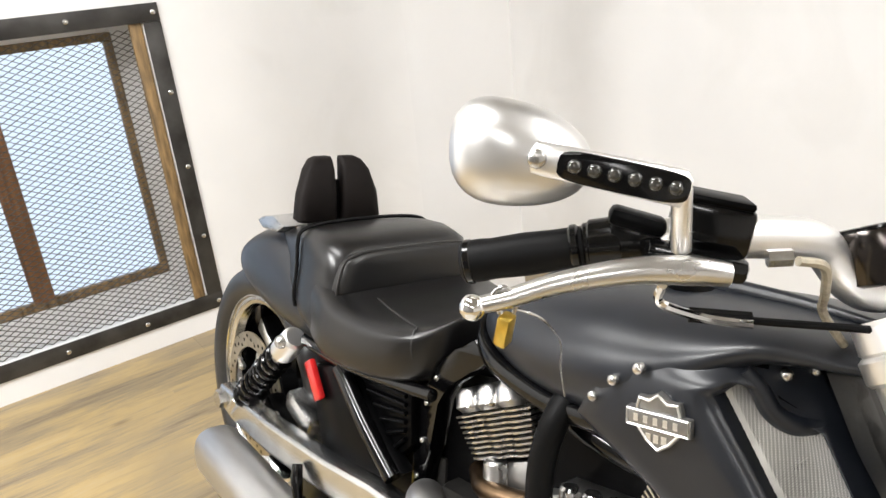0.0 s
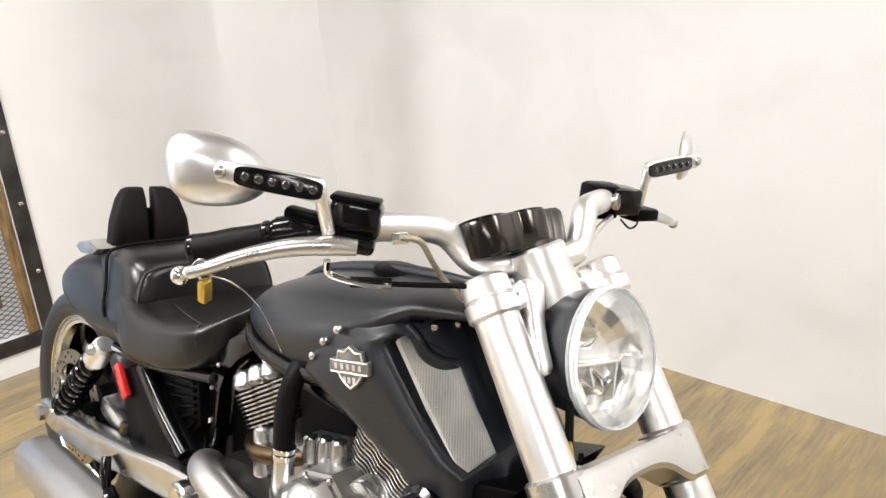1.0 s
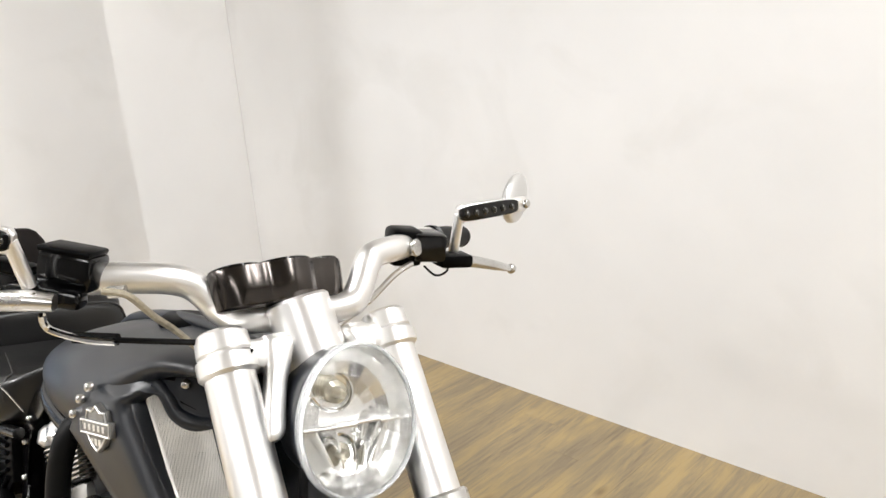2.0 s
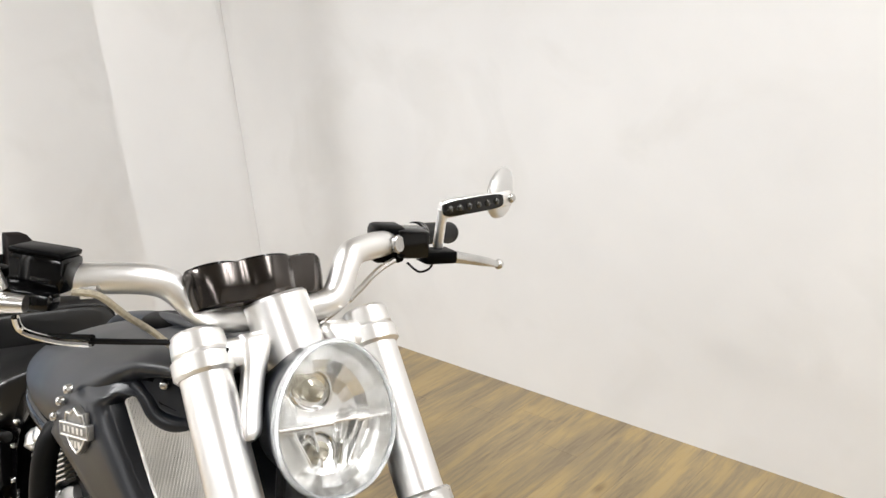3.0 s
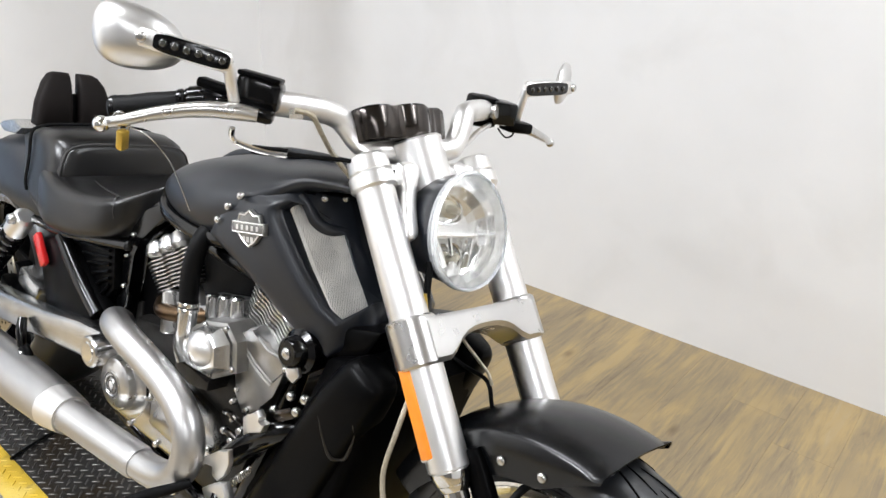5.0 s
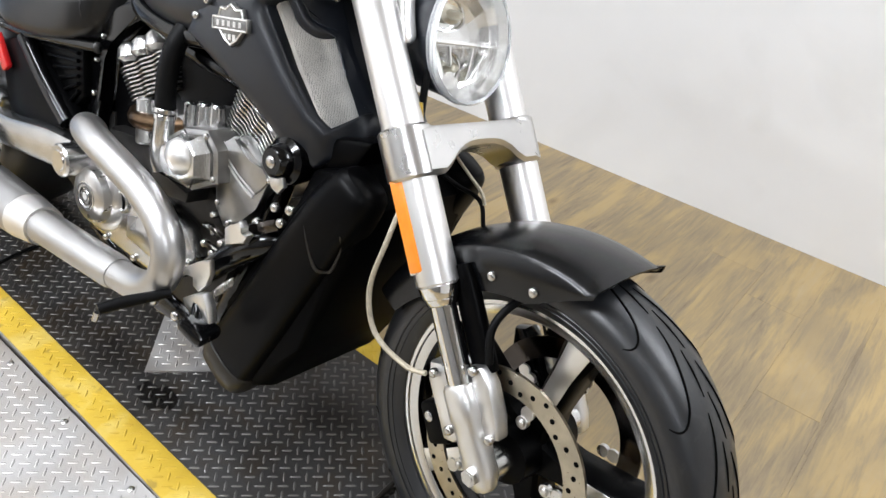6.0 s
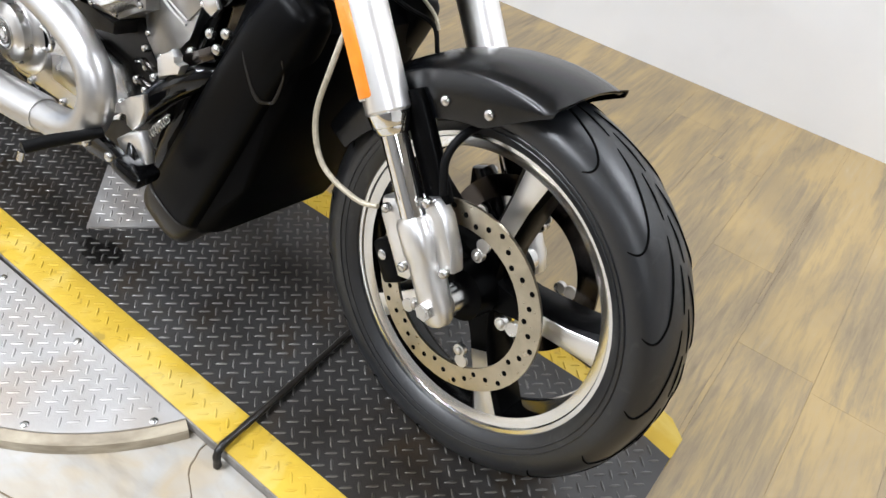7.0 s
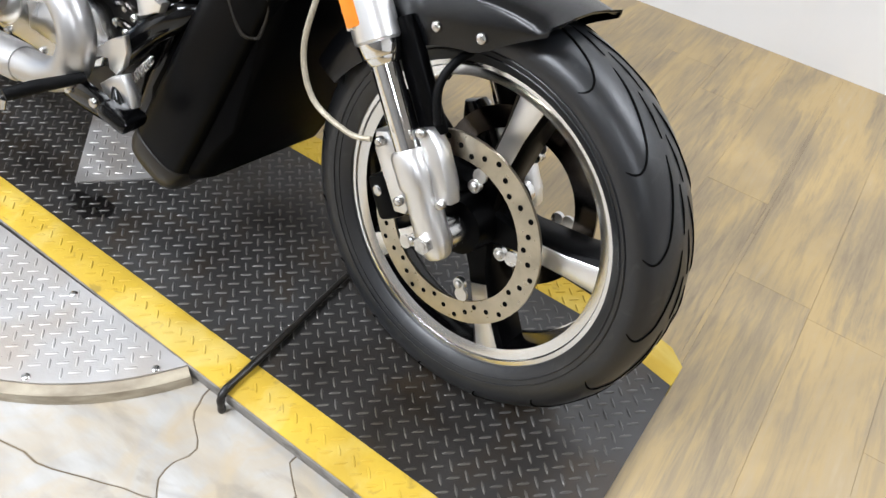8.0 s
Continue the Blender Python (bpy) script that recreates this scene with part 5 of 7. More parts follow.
def tank_ring(x, zt, zb, w):
    h = zt - zb
    half = [(0.0, zt), (0.40 * w, zt - 0.04 * h), (0.70 * w, zt - 0.13 * h), (0.90 * w, zt - 0.30 * h), (1.0 * w, zt - 0.52 * h), (0.97 * w, zt - 0.78 * h), (0.84 * w, zb + 0.05 * h), (0.55 * w, zb)]
    pts = [Vector((x, y, z)) for y, z in half] + [Vector((x, 0, zb))] + [Vector((x, -y, z)) for y, z in reversed(half[1:])]
    n = len(pts)
    out = []
    for i in range(n):
        a, b, c, d = pts[i - 1], pts[i], pts[(i + 1) % n], pts[(i + 2) % n]
        for t in (0.0, 0.33, 0.67):
            out.append(0.5 * ((2 * b) + (c - a) * t + (2 * a - 5 * b + 4 * c - d) * t * t + (3 * b - a - 3 * c + d) * t ** 3))
    return out


b = bmesh.new()
rings(b, [tank_ring(*k) for k in body_path([(-0.950, 0.785, 0.765, 0.045), (-0.93, 0.808, 0.756, 0.090), (-0.89, 0.838, 0.747, 0.132), (-0.81, 0.868, 0.736, 0.160), (-0.72, 0.888, 0.736, 0.170), (-0.64, 0.899, 0.752, 0.164), (-0.57, 0.907, 0.810, 0.148), (-0.52, 0.911, 0.862, 0.128), (-0.48, 0.912, 0.876, 0.114), (-0.44, 0.910, 0.882, 0.098), (-0.41, 0.905, 0.884, 0.082), (-0.395, 0.898, 0.886, 0.065)])])
tank = part("airbox_cover", b, M_DENIM, bike, "matte black tank cover", 60)
b = bmesh.new()
tube(b, [(-0.93, 0.0, 0.815), (-0.85, 0.0, 0.860), (-0.70, 0.0, 0.8945), (-0.55, 0.0, 0.9105), (-0.42, 0.0, 0.915)], [0.004, 0.010, 0.012, 0.010, 0.004], 12, 6)
part("cover_ridge", b, M_DENIM, tank)
b = bmesh.new()
lathe(b, (-0.66, 0.0, 0.893), (0.1, 0, 1), [(0.045, 0.0), (0.045, 0.006), (0.040, 0.010)], 32)
part("filler_lid", b, M_PLASTIC, tank)
for side in (-1, 1):
    b = bmesh.new()
    path = smooth_path([(-0.945, 0.085, 0.772), (-0.915, 0.118, 0.748), (-0.87, 0.138, 0.737), (-0.80, 0.147, 0.731), (-0.73, 0.150, 0.731), (-0.66, 0.150, 0.742), (-0.60, 0.148, 0.758)], 5)
    rings(b, [oval((p.x, side * (p.y - 0.010), p.z), (0, 1, 0.12 * side), (0, 0, 1), 0.018, 0.0155, 16, 3) for p in path])
    part("cover_skirt", b, M_GLOSS, tank, "glossy lower edge of the tank cover")
SC_OUT = [(-0.66, 0.825, 0.163), (-0.60, 0.848, 0.153), (-0.540, 0.866, 0.130), (-0.505, 0.878, 0.085), (-0.470, 0.868, 0.022), (-0.425, 0.800, 0.022), (-0.380, 0.745, 0.026), (-0.345, 0.675, 0.075), (-0.395, 0.622, 0.131), (-0.45, 0.643, 0.147), (-0.56, 0.702, 0.163), (-0.685, 0.752, 0.172)]
SC_IN = [(-0.533, 0.834, 0.147), (-0.526, 0.844, 0.142), (-0.520, 0.852, 0.128), (-0.500, 0.843, 0.104), (-0.482, 0.815, 0.088), (-0.455, 0.812, 0.066), (-0.415, 0.765, 0.070), (-0.367, 0.718, 0.068), (-0.384, 0.690, 0.116), (-0.41, 0.707, 0.131), (-0.464, 0.757, 0.140), (-0.511, 0.810, 0.147)]
HOOK = [(-0.522, 0.116, 0.862), (-0.507, 0.106, 0.845), (-0.494, 0.098, 0.824), (-0.478, 0.084, 0.813), (-0.464, 0.060, 0.812), (-0.450, 0.030, 0.814)]


SC_MESH = [(x - 0.004 if i in (0, 1, 8, 9, 10, 11) else x + (-0.003 if i in (5, 6, 7) else 0.0), z - (0.006 if i in (8, 9) else 0.0)) for i, (x, z, y) in enumerate(SC_IN)]


def inside_poly(x, z, poly):
    c = False
    for i in range(len(poly)):
        x1, z1, x2, z2 = poly[i][0], poly[i][1], poly[i - 1][0], poly[i - 1][1]
        if (z1 > z) != (z2 > z) and x < (x2 - x1) * (z - z1) / (z2 - z1) + x1:
            c = not c
    return c


def plane_y(x, z):
    # the grille looks ahead and outwards, with a shallow crease down its middle
    u = x + 0.525 - (0.836 - z) * 0.92
    return 0.125 - 1.50 * min(max(u, 0.0), 0.028) - 1.0 * max(0.0, u - 0.028)


for side in (-1, 1):
    def lp(src, dy=0.0, k=0.0, other=None):
        out = []
        for i, (x, z, y) in enumerate(src):
            if other:
                ox, oz, oy = other[i]
                x, z, y = x + (ox - x) * k, z + (oz - z) * k, y + (oy - y) * k
            out.append(Vector((x, side * (y + dy), z)))
        return out

    b = bmesh.new()
    rings(b, [lp(SC_OUT, -0.075), lp(SC_OUT, -0.006), lp(SC_OUT, 0.0, 0.08, SC_IN), lp(SC_OUT, 0.003, 0.35, SC_IN), lp(SC_OUT, 0.009, 0.72, SC_IN), lp(SC_OUT, 0.010, 0.86, SC_IN), lp(SC_OUT, 0.006, 0.96, SC_IN), lp(SC_IN, -0.002), lp(SC_IN, -0.010), lp(SC_IN, -0.034)], cap=False)
    bmesh.ops.subdivide_edges(b, edges=[e for e in b.edges], cuts=1, use_grid_fill=True, smooth=0.6)
    sc = part("air_scoop", b, M_DENIM, bike, "matte black air scoop around a wire grille", 60)
    b = bmesh.new()
    b.faces.new([b.verts.new((x - 0.016, side * (plane_y(x, z) - 0.016), z)) for x, z in SC_MESH])
    ext = bmesh.ops.extrude_face_region(b, geom=list(b.faces))
    bmesh.ops.translate(b, vec=(0, -side * 0.003, 0), verts=[v for v in ext["geom"] if isinstance(v, bmesh.types.BMVert)])
    part("grille_back", b, M_GRILLEBACK, sc)
    verts, faces = [], []
    p = 0.0036
    for i in range(-5, 110):
        for j in range(0, 98):
            cx, cz = -0.56 + i * p * 0.62 + (j % 2) * p * 0.31, 0.675 + j * p * 0.55
            if not inside_poly(cx, cz, SC_MESH):
                continue
            for dx in (-p * 0.31, p * 0.31):
                a = Vector((cx, side * (plane_y(cx, cz) - 0.002 + 0.0002), cz))
                q = Vector((cx + dx, side * (plane_y(cx + dx, cz + p * 0.55) - 0.002 - 0.0002), cz + p * 0.55))
                d = (q - a).normalized()
                s = Vector((0.8, side * 0.6, 0))
                u = d.cross(s).normalized()
                k = len(verts)
                for v in (a, q):
                    for m1, m2 in ((1, 0.0), (-1, 0.0), (0, -0.5)):
                        verts.append(tuple(v + u * 0.00082 * m1 + s * 0.0009 * m2))
                for t in range(3):
                    faces.append((k + t, k + (t + 1) % 3, k + 3 + (t + 1) % 3, k + 3 + t))
    me = bpy.data.meshes.new("wire_grille")
    me.from_pydata(verts, [], faces)
    me.materials.append(M_GRILLE)
    ob = new("wire_grille", me)
    ob.parent = sc
    tagged(ob, "woven wire grille", kind="stuff")
    b = bmesh.new()
    plate = [Vector((x, side * y, z)) for x, y, z in ((-0.527, 0.118, 0.862), (-0.520, 0.100, 0.884), (-0.498, 0.020, 0.890), (-0.468, 0.016, 0.835), (-0.474, 0.070, 0.822), (-0.492, 0.096, 0.838))]
    mid = sum(plate, Vector()) / 6
    back = Vector((-0.020, -side * 0.015, 0))
    rings(b, [[v + back for v in plate], plate, [v.lerp(mid, 0.08) - back * 0.12 for v in plate]])
    part("scoop_bracket", b, M_SHROUD, sc, "black moulded bracket")
    part("bracket_hook", tube(bmesh.new(), [(x, side * y, z) for x, y, z in HOOK], [0.008, 0.0105, 0.0115, 0.0115, 0.0105, 0.007], 14, 5), M_DENIM, sc, "rounded black hook over the grille")
    for x, z in ((-0.609, 0.839), (-0.639, 0.813), (-0.663, 0.783)):
        part("bolt", bolt(bmesh.new(), (x, side * 0.168, z), (0, side, 0), 0.0066, 0.006), M_STEEL, sc)
    for x, y, z in ((-0.499, 0.083, 0.863), (-0.489, 0.044, 0.864)):
        part("bolt", bolt(bmesh.new(), (x + 0.008, side * (y + 0.006), z), (0.8, side * 0.6, 0), 0.0066, 0.006), M_STEEL, sc)
    # badge: a shield with a bar across
    bm_ = Matrix.Translation((-0.574, side * 0.1670, 0.793)) @ Matrix.Scale(1.12, 4) @ Matrix.Rotation(radians(-side * 8), 4, "Z") @ Matrix.Rotation(radians(side * 2), 4, "X") @ Matrix.Rotation(radians(-9), 4, "Y")
    b = bmesh.new()
    slab(b, [(-0.024, 0.012), (-0.021, 0.022), (-0.010, 0.021), (0, 0.029), (0.010, 0.021), (0.021, 0.022), (0.024, 0.012), (0.022, -0.010), (0.012, -0.022), (0, -0.030), (-0.012, -0.022), (-0.022, -0.010)], -0.004, 0.004, 0.0015, bm_)
    bd = part("badge", b, M_BADGE, sc, "grey metal shield badge with a bright outline and a bar")
    rim = [bm_ @ Vector((x * 0.90, side * 0.0042, z * 0.90)) for x, z in ((-0.024, 0.012), (-0.021, 0.022), (-0.010, 0.021), (0, 0.029), (0.010, 0.021), (0.021, 0.022), (0.024, 0.012), (0.022, -0.010), (0.012, -0.022), (0, -0.030), (-0.012, -0.022), (-0.022, -0.010), (-0.024, 0.012))]
    part("badge_rim", tube(bmesh.new(), rim, 0.0016, 6, 1), M_POLISH, bd)
    b = bmesh.new()
    box(b, (-0.033, -0.006, -0.0085), (0.033, 0.006, 0.0095), 0.0012, bm_)
    part("badge_bar", b, M_BADGE, bd)
    edge = [bm_ @ Vector((x, side * 0.0062, z)) for x, z in ((-0.031, -0.0070), (0.031, -0.0070), (0.031, 0.0080), (-0.031, 0.0080), (-0.031, -0.0070))]
    part("bar_rim", tube(bmesh.new(), edge, 0.0013, 6, 1), M_POLISH, bd)
    b = bmesh.new()
    for x0 in (-0.025, -0.015, -0.005, 0.005, 0.015):
        box(b, (x0 + 0.001, -0.0064, -0.0032), (x0 + 0.0055, 0.0064, 0.0042), 0, bm_)
    for x0 in (-0.012, -0.004, 0.004):
        box(b, (x0, -0.0047, -0.021), (x0 + 0.005, 0.0047, -0.013), 0, bm_)
    part("lettering", b, M_POLISH, bd, "plain bright bars")

# radiator shroud
b = bmesh.new()
slab(b, [(-0.315, 0.655), (-0.385, 0.625), (-0.425, 0.50), (-0.495, 0.31), (-0.555, 0.215), (-0.545, 0.180), (-0.455, 0.166), (-0.395, 0.205), (-0.340, 0.32), (-0.280, 0.50), (-0.268, 0.60)], -0.150, 0.150, 0.026, seg=4)
shroud = part("radiator_shroud", b, M_SHROUD, bike, "black radiator shroud behind the front wheel")
# middle line of the side shell from its top to its toe: x, z, half width, half depth
SHELL = [(-0.282, 0.648, 0.030, 0.024), (-0.290, 0.632, 0.042, 0.036), (-0.316, 0.582, 0.050, 0.044), (-0.365, 0.482, 0.054, 0.047), (-0.420, 0.362, 0.057, 0.048), (-0.474, 0.250, 0.060, 0.048), (-0.497, 0.204, 0.060, 0.047)]
SD = Vector((-0.433, 0, -0.901))           # down the shell
SE = Vector((0.901, 0, -0.433))            # across it, to the front


def shell_loop(x, z, a, d, side, p=3.2):
    return oval((x, side * 0.130, z), SE, (0, 1, 0), a, d, 36, p)


def shell_y(x, z):
    """Height of the shell's skin at a point of its side."""
    c = min(SHELL, key=lambda k: abs((Vector((x - k[0], 0, z - k[1]))).dot(SD)))
    u = min(0.97, abs(Vector((x - c[0], 0, z - c[1])).dot(SE)) / c[2])
    return 0.130 + c[3] * (1 - u ** 3.2) ** (1 / 3.2)


for side in (-1, 1):
    b = bmesh.new()
    pts = smooth_path([(k[0], k[1], 0) for k in SHELL], 5)
    dim = smooth_path([(k[2], k[3], 0) for k in SHELL], 5)
    rings(b, [shell_loop(p.x, p.y, d.x, d.y, side) for p, d in zip(pts, dim)])
    shell = part("shroud_panel", b, M_PANEL, shroud, "rounded satin black side shell", 60)
    b = bmesh.new()
    rings(b, [shell_loop(x, z, a, d, side) for x, z, a, d in ((-0.486, 0.226, 0.0605, 0.0485), (-0.487, 0.223, 0.0625, 0.0505), (-0.499, 0.199, 0.0625, 0.0500), (-0.506, 0.184, 0.060, 0.047), (-0.510, 0.176, 0.054, 0.041), (-0.511, 0.174, 0.046, 0.033))])
    part("shroud_toe", b, M_TOE, shell, "paler rounded toe", 60)
    # pressed kite in the upper half; paler raised lip stands in for its highlight
    kite = [(-0.348, 0.556), (-0.332, 0.528), (-0.313, 0.497), (-0.303, 0.492), (-0.295, 0.500), (-0.285, 0.536), (-0.280, 0.566)]
    lip = [(x, side * (shell_y(x, z) + 0.0008), z) for x, z in kite]
    part("shell_lip", tube(bmesh.new(), lip, [0.0008, 0.0024, 0.0028, 0.0028, 0.0028, 0.0022, 0.0008], 8, 4), M_TOE, shell)
b = bmesh.new()
slab(b, [(-0.30, 0.70), (-0.45, 0.66), (-0.47, 0.60), (-0.40, 0.60), (-0.33, 0.64)], -0.11, 0.11, 0.01)
part("radiator_top", b, M_PLASTIC, shroud)

# seat
SEAT = body_path([(-0.925, 0.800, 0.780, 0.026), (-0.955, 0.790, 0.745, 0.044), (-0.985, 0.765, 0.700, 0.078), (-1.003, 0.748, 0.668, 0.118), (-1.020, 0.736, 0.640, 0.148), (-1.055, 0.726, 0.622, 0.168), (-1.12, 0.715, 0.604, 0.181), (-1.20, 0.712, 0.592, 0.189), (-1.27, 0.722, 0.586, 0.190), (-1.325, 0.728, 0.596, 0.179)])
seat = part("rider_seat", body(SEAT, 48, 5.6), M_LEATHER, bike, "black vinyl rider seat", 60)


def on_seat(x, deg):
    """A point on the skin of the seat, from the side (0) up to the middle of the top (90)."""
    k = min(range(len(SEAT)), key=lambda i: abs(SEAT[i][0] - x))
    _, zt, zb, w = SEAT[k]
    c, s = math.cos(radians(deg)) ** (2 / 5.6), math.sin(radians(abs(deg))) ** (2 / 5.6)
    return Vector((SEAT[k][0], -w * c - 0.0004, (zt + zb) / 2 + math.copysign((zt - zb) / 2 * s, deg) + 0.0004))


b = bmesh.new()
tube(b, [on_seat(-1.030, -40), on_seat(-1.032, 1), on_seat(-1.036, 35), on_seat(-1.045, 52), on_seat(-1.075, 64), on_seat(-1.12, 72), on_seat(-1.17, 77), on_seat(-1.22, 80)], 0.0019, 6, 5)
part("seam", b, M_SEAM, seat)


def bolster_ring(x, zt, zb, wt, wb, lean=0.0):
    """A boxy ring, narrower on top; the top is set back by lean."""
    half = [(0.0, zt), (0.55 * wt, zt - 0.002), (0.85 * wt, zt - 0.008), (wt, zt - 0.024), (wt + 0.4 * (wb - wt), zt - 0.45 * (zt - zb)), (wb, zb + 0.25 * (zt - zb)), (wb * 0.99, zb + 0.02), (wb * 0.9, zb)]
    pts = half + [(0.0, zb)] + [(-y, z) for y, z in reversed(half[1:])]
    return [Vector((x - lean * (z - zb) / (zt - zb), y, z)) for y, z in pts]


b = bmesh.new()
rings(b, [bolster_ring(*k) for k in ((-1.256, 0.780, 0.604, 0.130, 0.168, 0.016), (-1.262, 0.794, 0.602, 0.146, 0.177, 0.020), (-1.280, 0.805, 0.602, 0.157, 0.181, 0.024), (-1.32, 0.810, 0.606, 0.160, 0.181, 0.028), (-1.38, 0.806, 0.62, 0.156, 0.174, 0.028),
                                       (-1.46, 0.788, 0.645, 0.134, 0.152, 0.02), (-1.55, 0.776, 0.66, 0.112, 0.125, 0.0), (-1.62, 0.760, 0.68, 0.09, 0.10, 0.0), (-1.65, 0.74, 0.70, 0.06, 0.07, 0.0))])
bmesh.ops.subdivide_edges(b, edges=list(b.edges), cuts=1, use_grid_fill=True, smooth=0.7)
pil = part("passenger_seat", b, M_LEATHER, bike, "black vinyl passenger seat with a high front bolster", 60)
# padded panel on the face of the bolster, with its piping
bx, bz = Vector((-0.016, 0, 0.172)).normalized(), Vector((0.172, 0, 0.016)).normalized()


def pad_loop(h, k):
    c = Vector((-1.2680, 0, 0.7420))
    out = []
    for i in range(36):
        t = 2 * math.pi * i / 36
        y, v = math.copysign(abs(math.cos(t)) ** 0.42, math.cos(t)), math.copysign(abs(math.sin(t)) ** 0.42, math.sin(t))
        out.append(c + Vector((0, (0.157 - 0.014 * v) * k * y, 0)) + bx * (0.046 * k * v) + bz * h)
    return out


b = bmesh.new()
rings(b, [pad_loop(-0.02, 0.98), pad_loop(0.006, 1.0), pad_loop(0.013, 0.95), pad_loop(0.016, 0.80), pad_loop(0.017, 0.4)])
part("bolster_pad", b, M_LEATHER, pil, "padded panel with piped edge", 60)
lp_ = pad_loop(0.0065, 1.005)
part("piping", tube(bmesh.new(), lp_ + lp_[:1], 0.0024, 6, 1), M_SEAM, pil, "worn light piping")
b = bmesh.new()
st = bolster_ring(-1.40, 0.804, 0.628, 0.154, 0.171, 0.030)
tube(b, [v + (v - Vector((-1.42, 0, 0.70))).normalized() * 0.001 for v in [st[i] for i in (10, 11, 12, 13, 14, 15, 0, 1, 2, 3, 4, 5, 6)]], 0.0038, 8, 3)
part("seat_strap", b, M_RUBBER, pil)

# backrest pads
pads = None
for side in (-1, 1):
    b = bmesh.new()
    loops = []
    cx, x0 = side * 0.053, -1.555
    for z, hw, hd, off in ((0.776, 0.044, 0.016, 0.006), (0.782, 0.048, 0.020, 0.006), (0.835, 0.044, 0.022, 0.002), (0.885, 0.034, 0.021, -0.006), (0.905, 0.026, 0.016, -0.012), (0.911, 0.019, 0.010, -0.014)):
        loops.append(oval((x0 + off * 1.2, cx - side * (0.046 - hw) * 0.85, z), (0, 1, 0), (1, 0, 0), hw, hd, 20, 4))
    rings(b, loops)
    o = part("backrest" if pads is None else "backrest_pad", b, M_FABRIC, pads or bike, "split black backrest pad")
    pads = pads or o
b = bmesh.new()
obox((-1.565, 0.006, 0.80), (0.02, 0.03, 0.12), 0, -6, 0, 0.004, b)
part("backrest_post", b, M_PLASTIC, pads)
b = bmesh.new()
slab(b, [(-1.55, 0.768), (-1.59, 0.745), (-1.66, 0.738), (-1.69, 0.752), (-1.665, 0.766), (-1.61, 0.780)], -0.125, 0.125, 0.007)
part("grab_rail", b, M_CAST, bike, "satin silver grab rail")

# tail
part("rear_fender", body(body_path([(-1.30, 0.70, 0.585, 0.120), (-1.36, 0.725, 0.55, 0.152), (-1.46, 0.745, 0.535, 0.160), (-1.58, 0.752, 0.535, 0.155), (-1.70, 0.735, 0.548, 0.142), (-1.79, 0.695, 0.568, 0.120), (-1.85, 0.65, 0.59, 0.085), (-1.87, 0.63, 0.61, 0.04)]), 32, 2.5), M_DENIM, bike, "matte black rear fender")

# rear wheel
RX = Vector((-1.69, 0, 0.322))
RT = [(0.232, -0.100), (0.245, -0.112), (0.262, -0.119), (0.280, -0.119), (0.298, -0.108), (0.312, -0.080), (0.322, -0.042), (0.325, 0.0), (0.322, 0.042), (0.312, 0.080), (0.298, 0.108), (0.280, 0.119), (0.262, 0.119), (0.245, 0.112), (0.232, 0.100), (0.226, 0.0)]
rw = wheel(RX, RT, 0.234, 0.206, 5, "rear_wheel", False)
rotor(RX, -0.125, rw, False, 0.150)
b = bmesh.new()
obox((-1.53, -0.135, 0.335), (0.10, 0.045, 0.07), 0, 25, 0, 0.01, b)
part("rear_caliper", b, M_PLASTIC, bike, "black rear brake caliper")
for p in ((-1.50, -0.16, 0.36), (-1.56, -0.16, 0.33)):
    part("bolt", bolt(bmesh.new(), p, (0, -1, 0), 0.011, 0.01), M_STEEL, bike)
b = bmesh.new()
obox((-1.42, -0.13, 0.40), (0.11, 0.05, 0.05), 0, 15, 0, 0.012, b)
part("caliper_mount", b, M_CAST, bike)

# swingarm
for side in (-1, 1):
    b = bmesh.new()
    loops = []
    for x, z, h, y in ((-1.72, 0.325, 0.026, 0.178), (-1.64, 0.328, 0.034, 0.182), (-1.45, 0.345, 0.036, 0.184), (-1.22, 0.378, 0.034, 0.180), (-1.08, 0.402, 0.038, 0.176), (-0.99, 0.412, 0.036, 0.172)):
        loops.append(oval((x, side * y, z), (0, 1, 0), (0, 0, 1), 0.022, h, 20, 7))
    rings(b, loops)
    sa = part("swingarm", b, M_CAST, bike, "polished swingarm")
    b = bmesh.new()
    rod(b, (-0.985, side * 0.15, 0.410), (-0.985, side * 0.215, 0.410), 0.034, 0.034, 28, 0.004)
    part("pivot_boss", b, M_CAST, sa)
    b = bmesh.new()
    rod(b, (-0.985, side * 0.214, 0.410), (-0.985, side * 0.217, 0.410), 0.022, 0.020, 24)
    part("pivot_cap", b, M_CHROME, sa)
    b = bmesh.new()
    rod(b, (-1.70, side * 0.19, 0.325), (-1.70, side * 0.215, 0.325), 0.022, n=6)
    part("axle_nut", b, M_STEEL, sa)

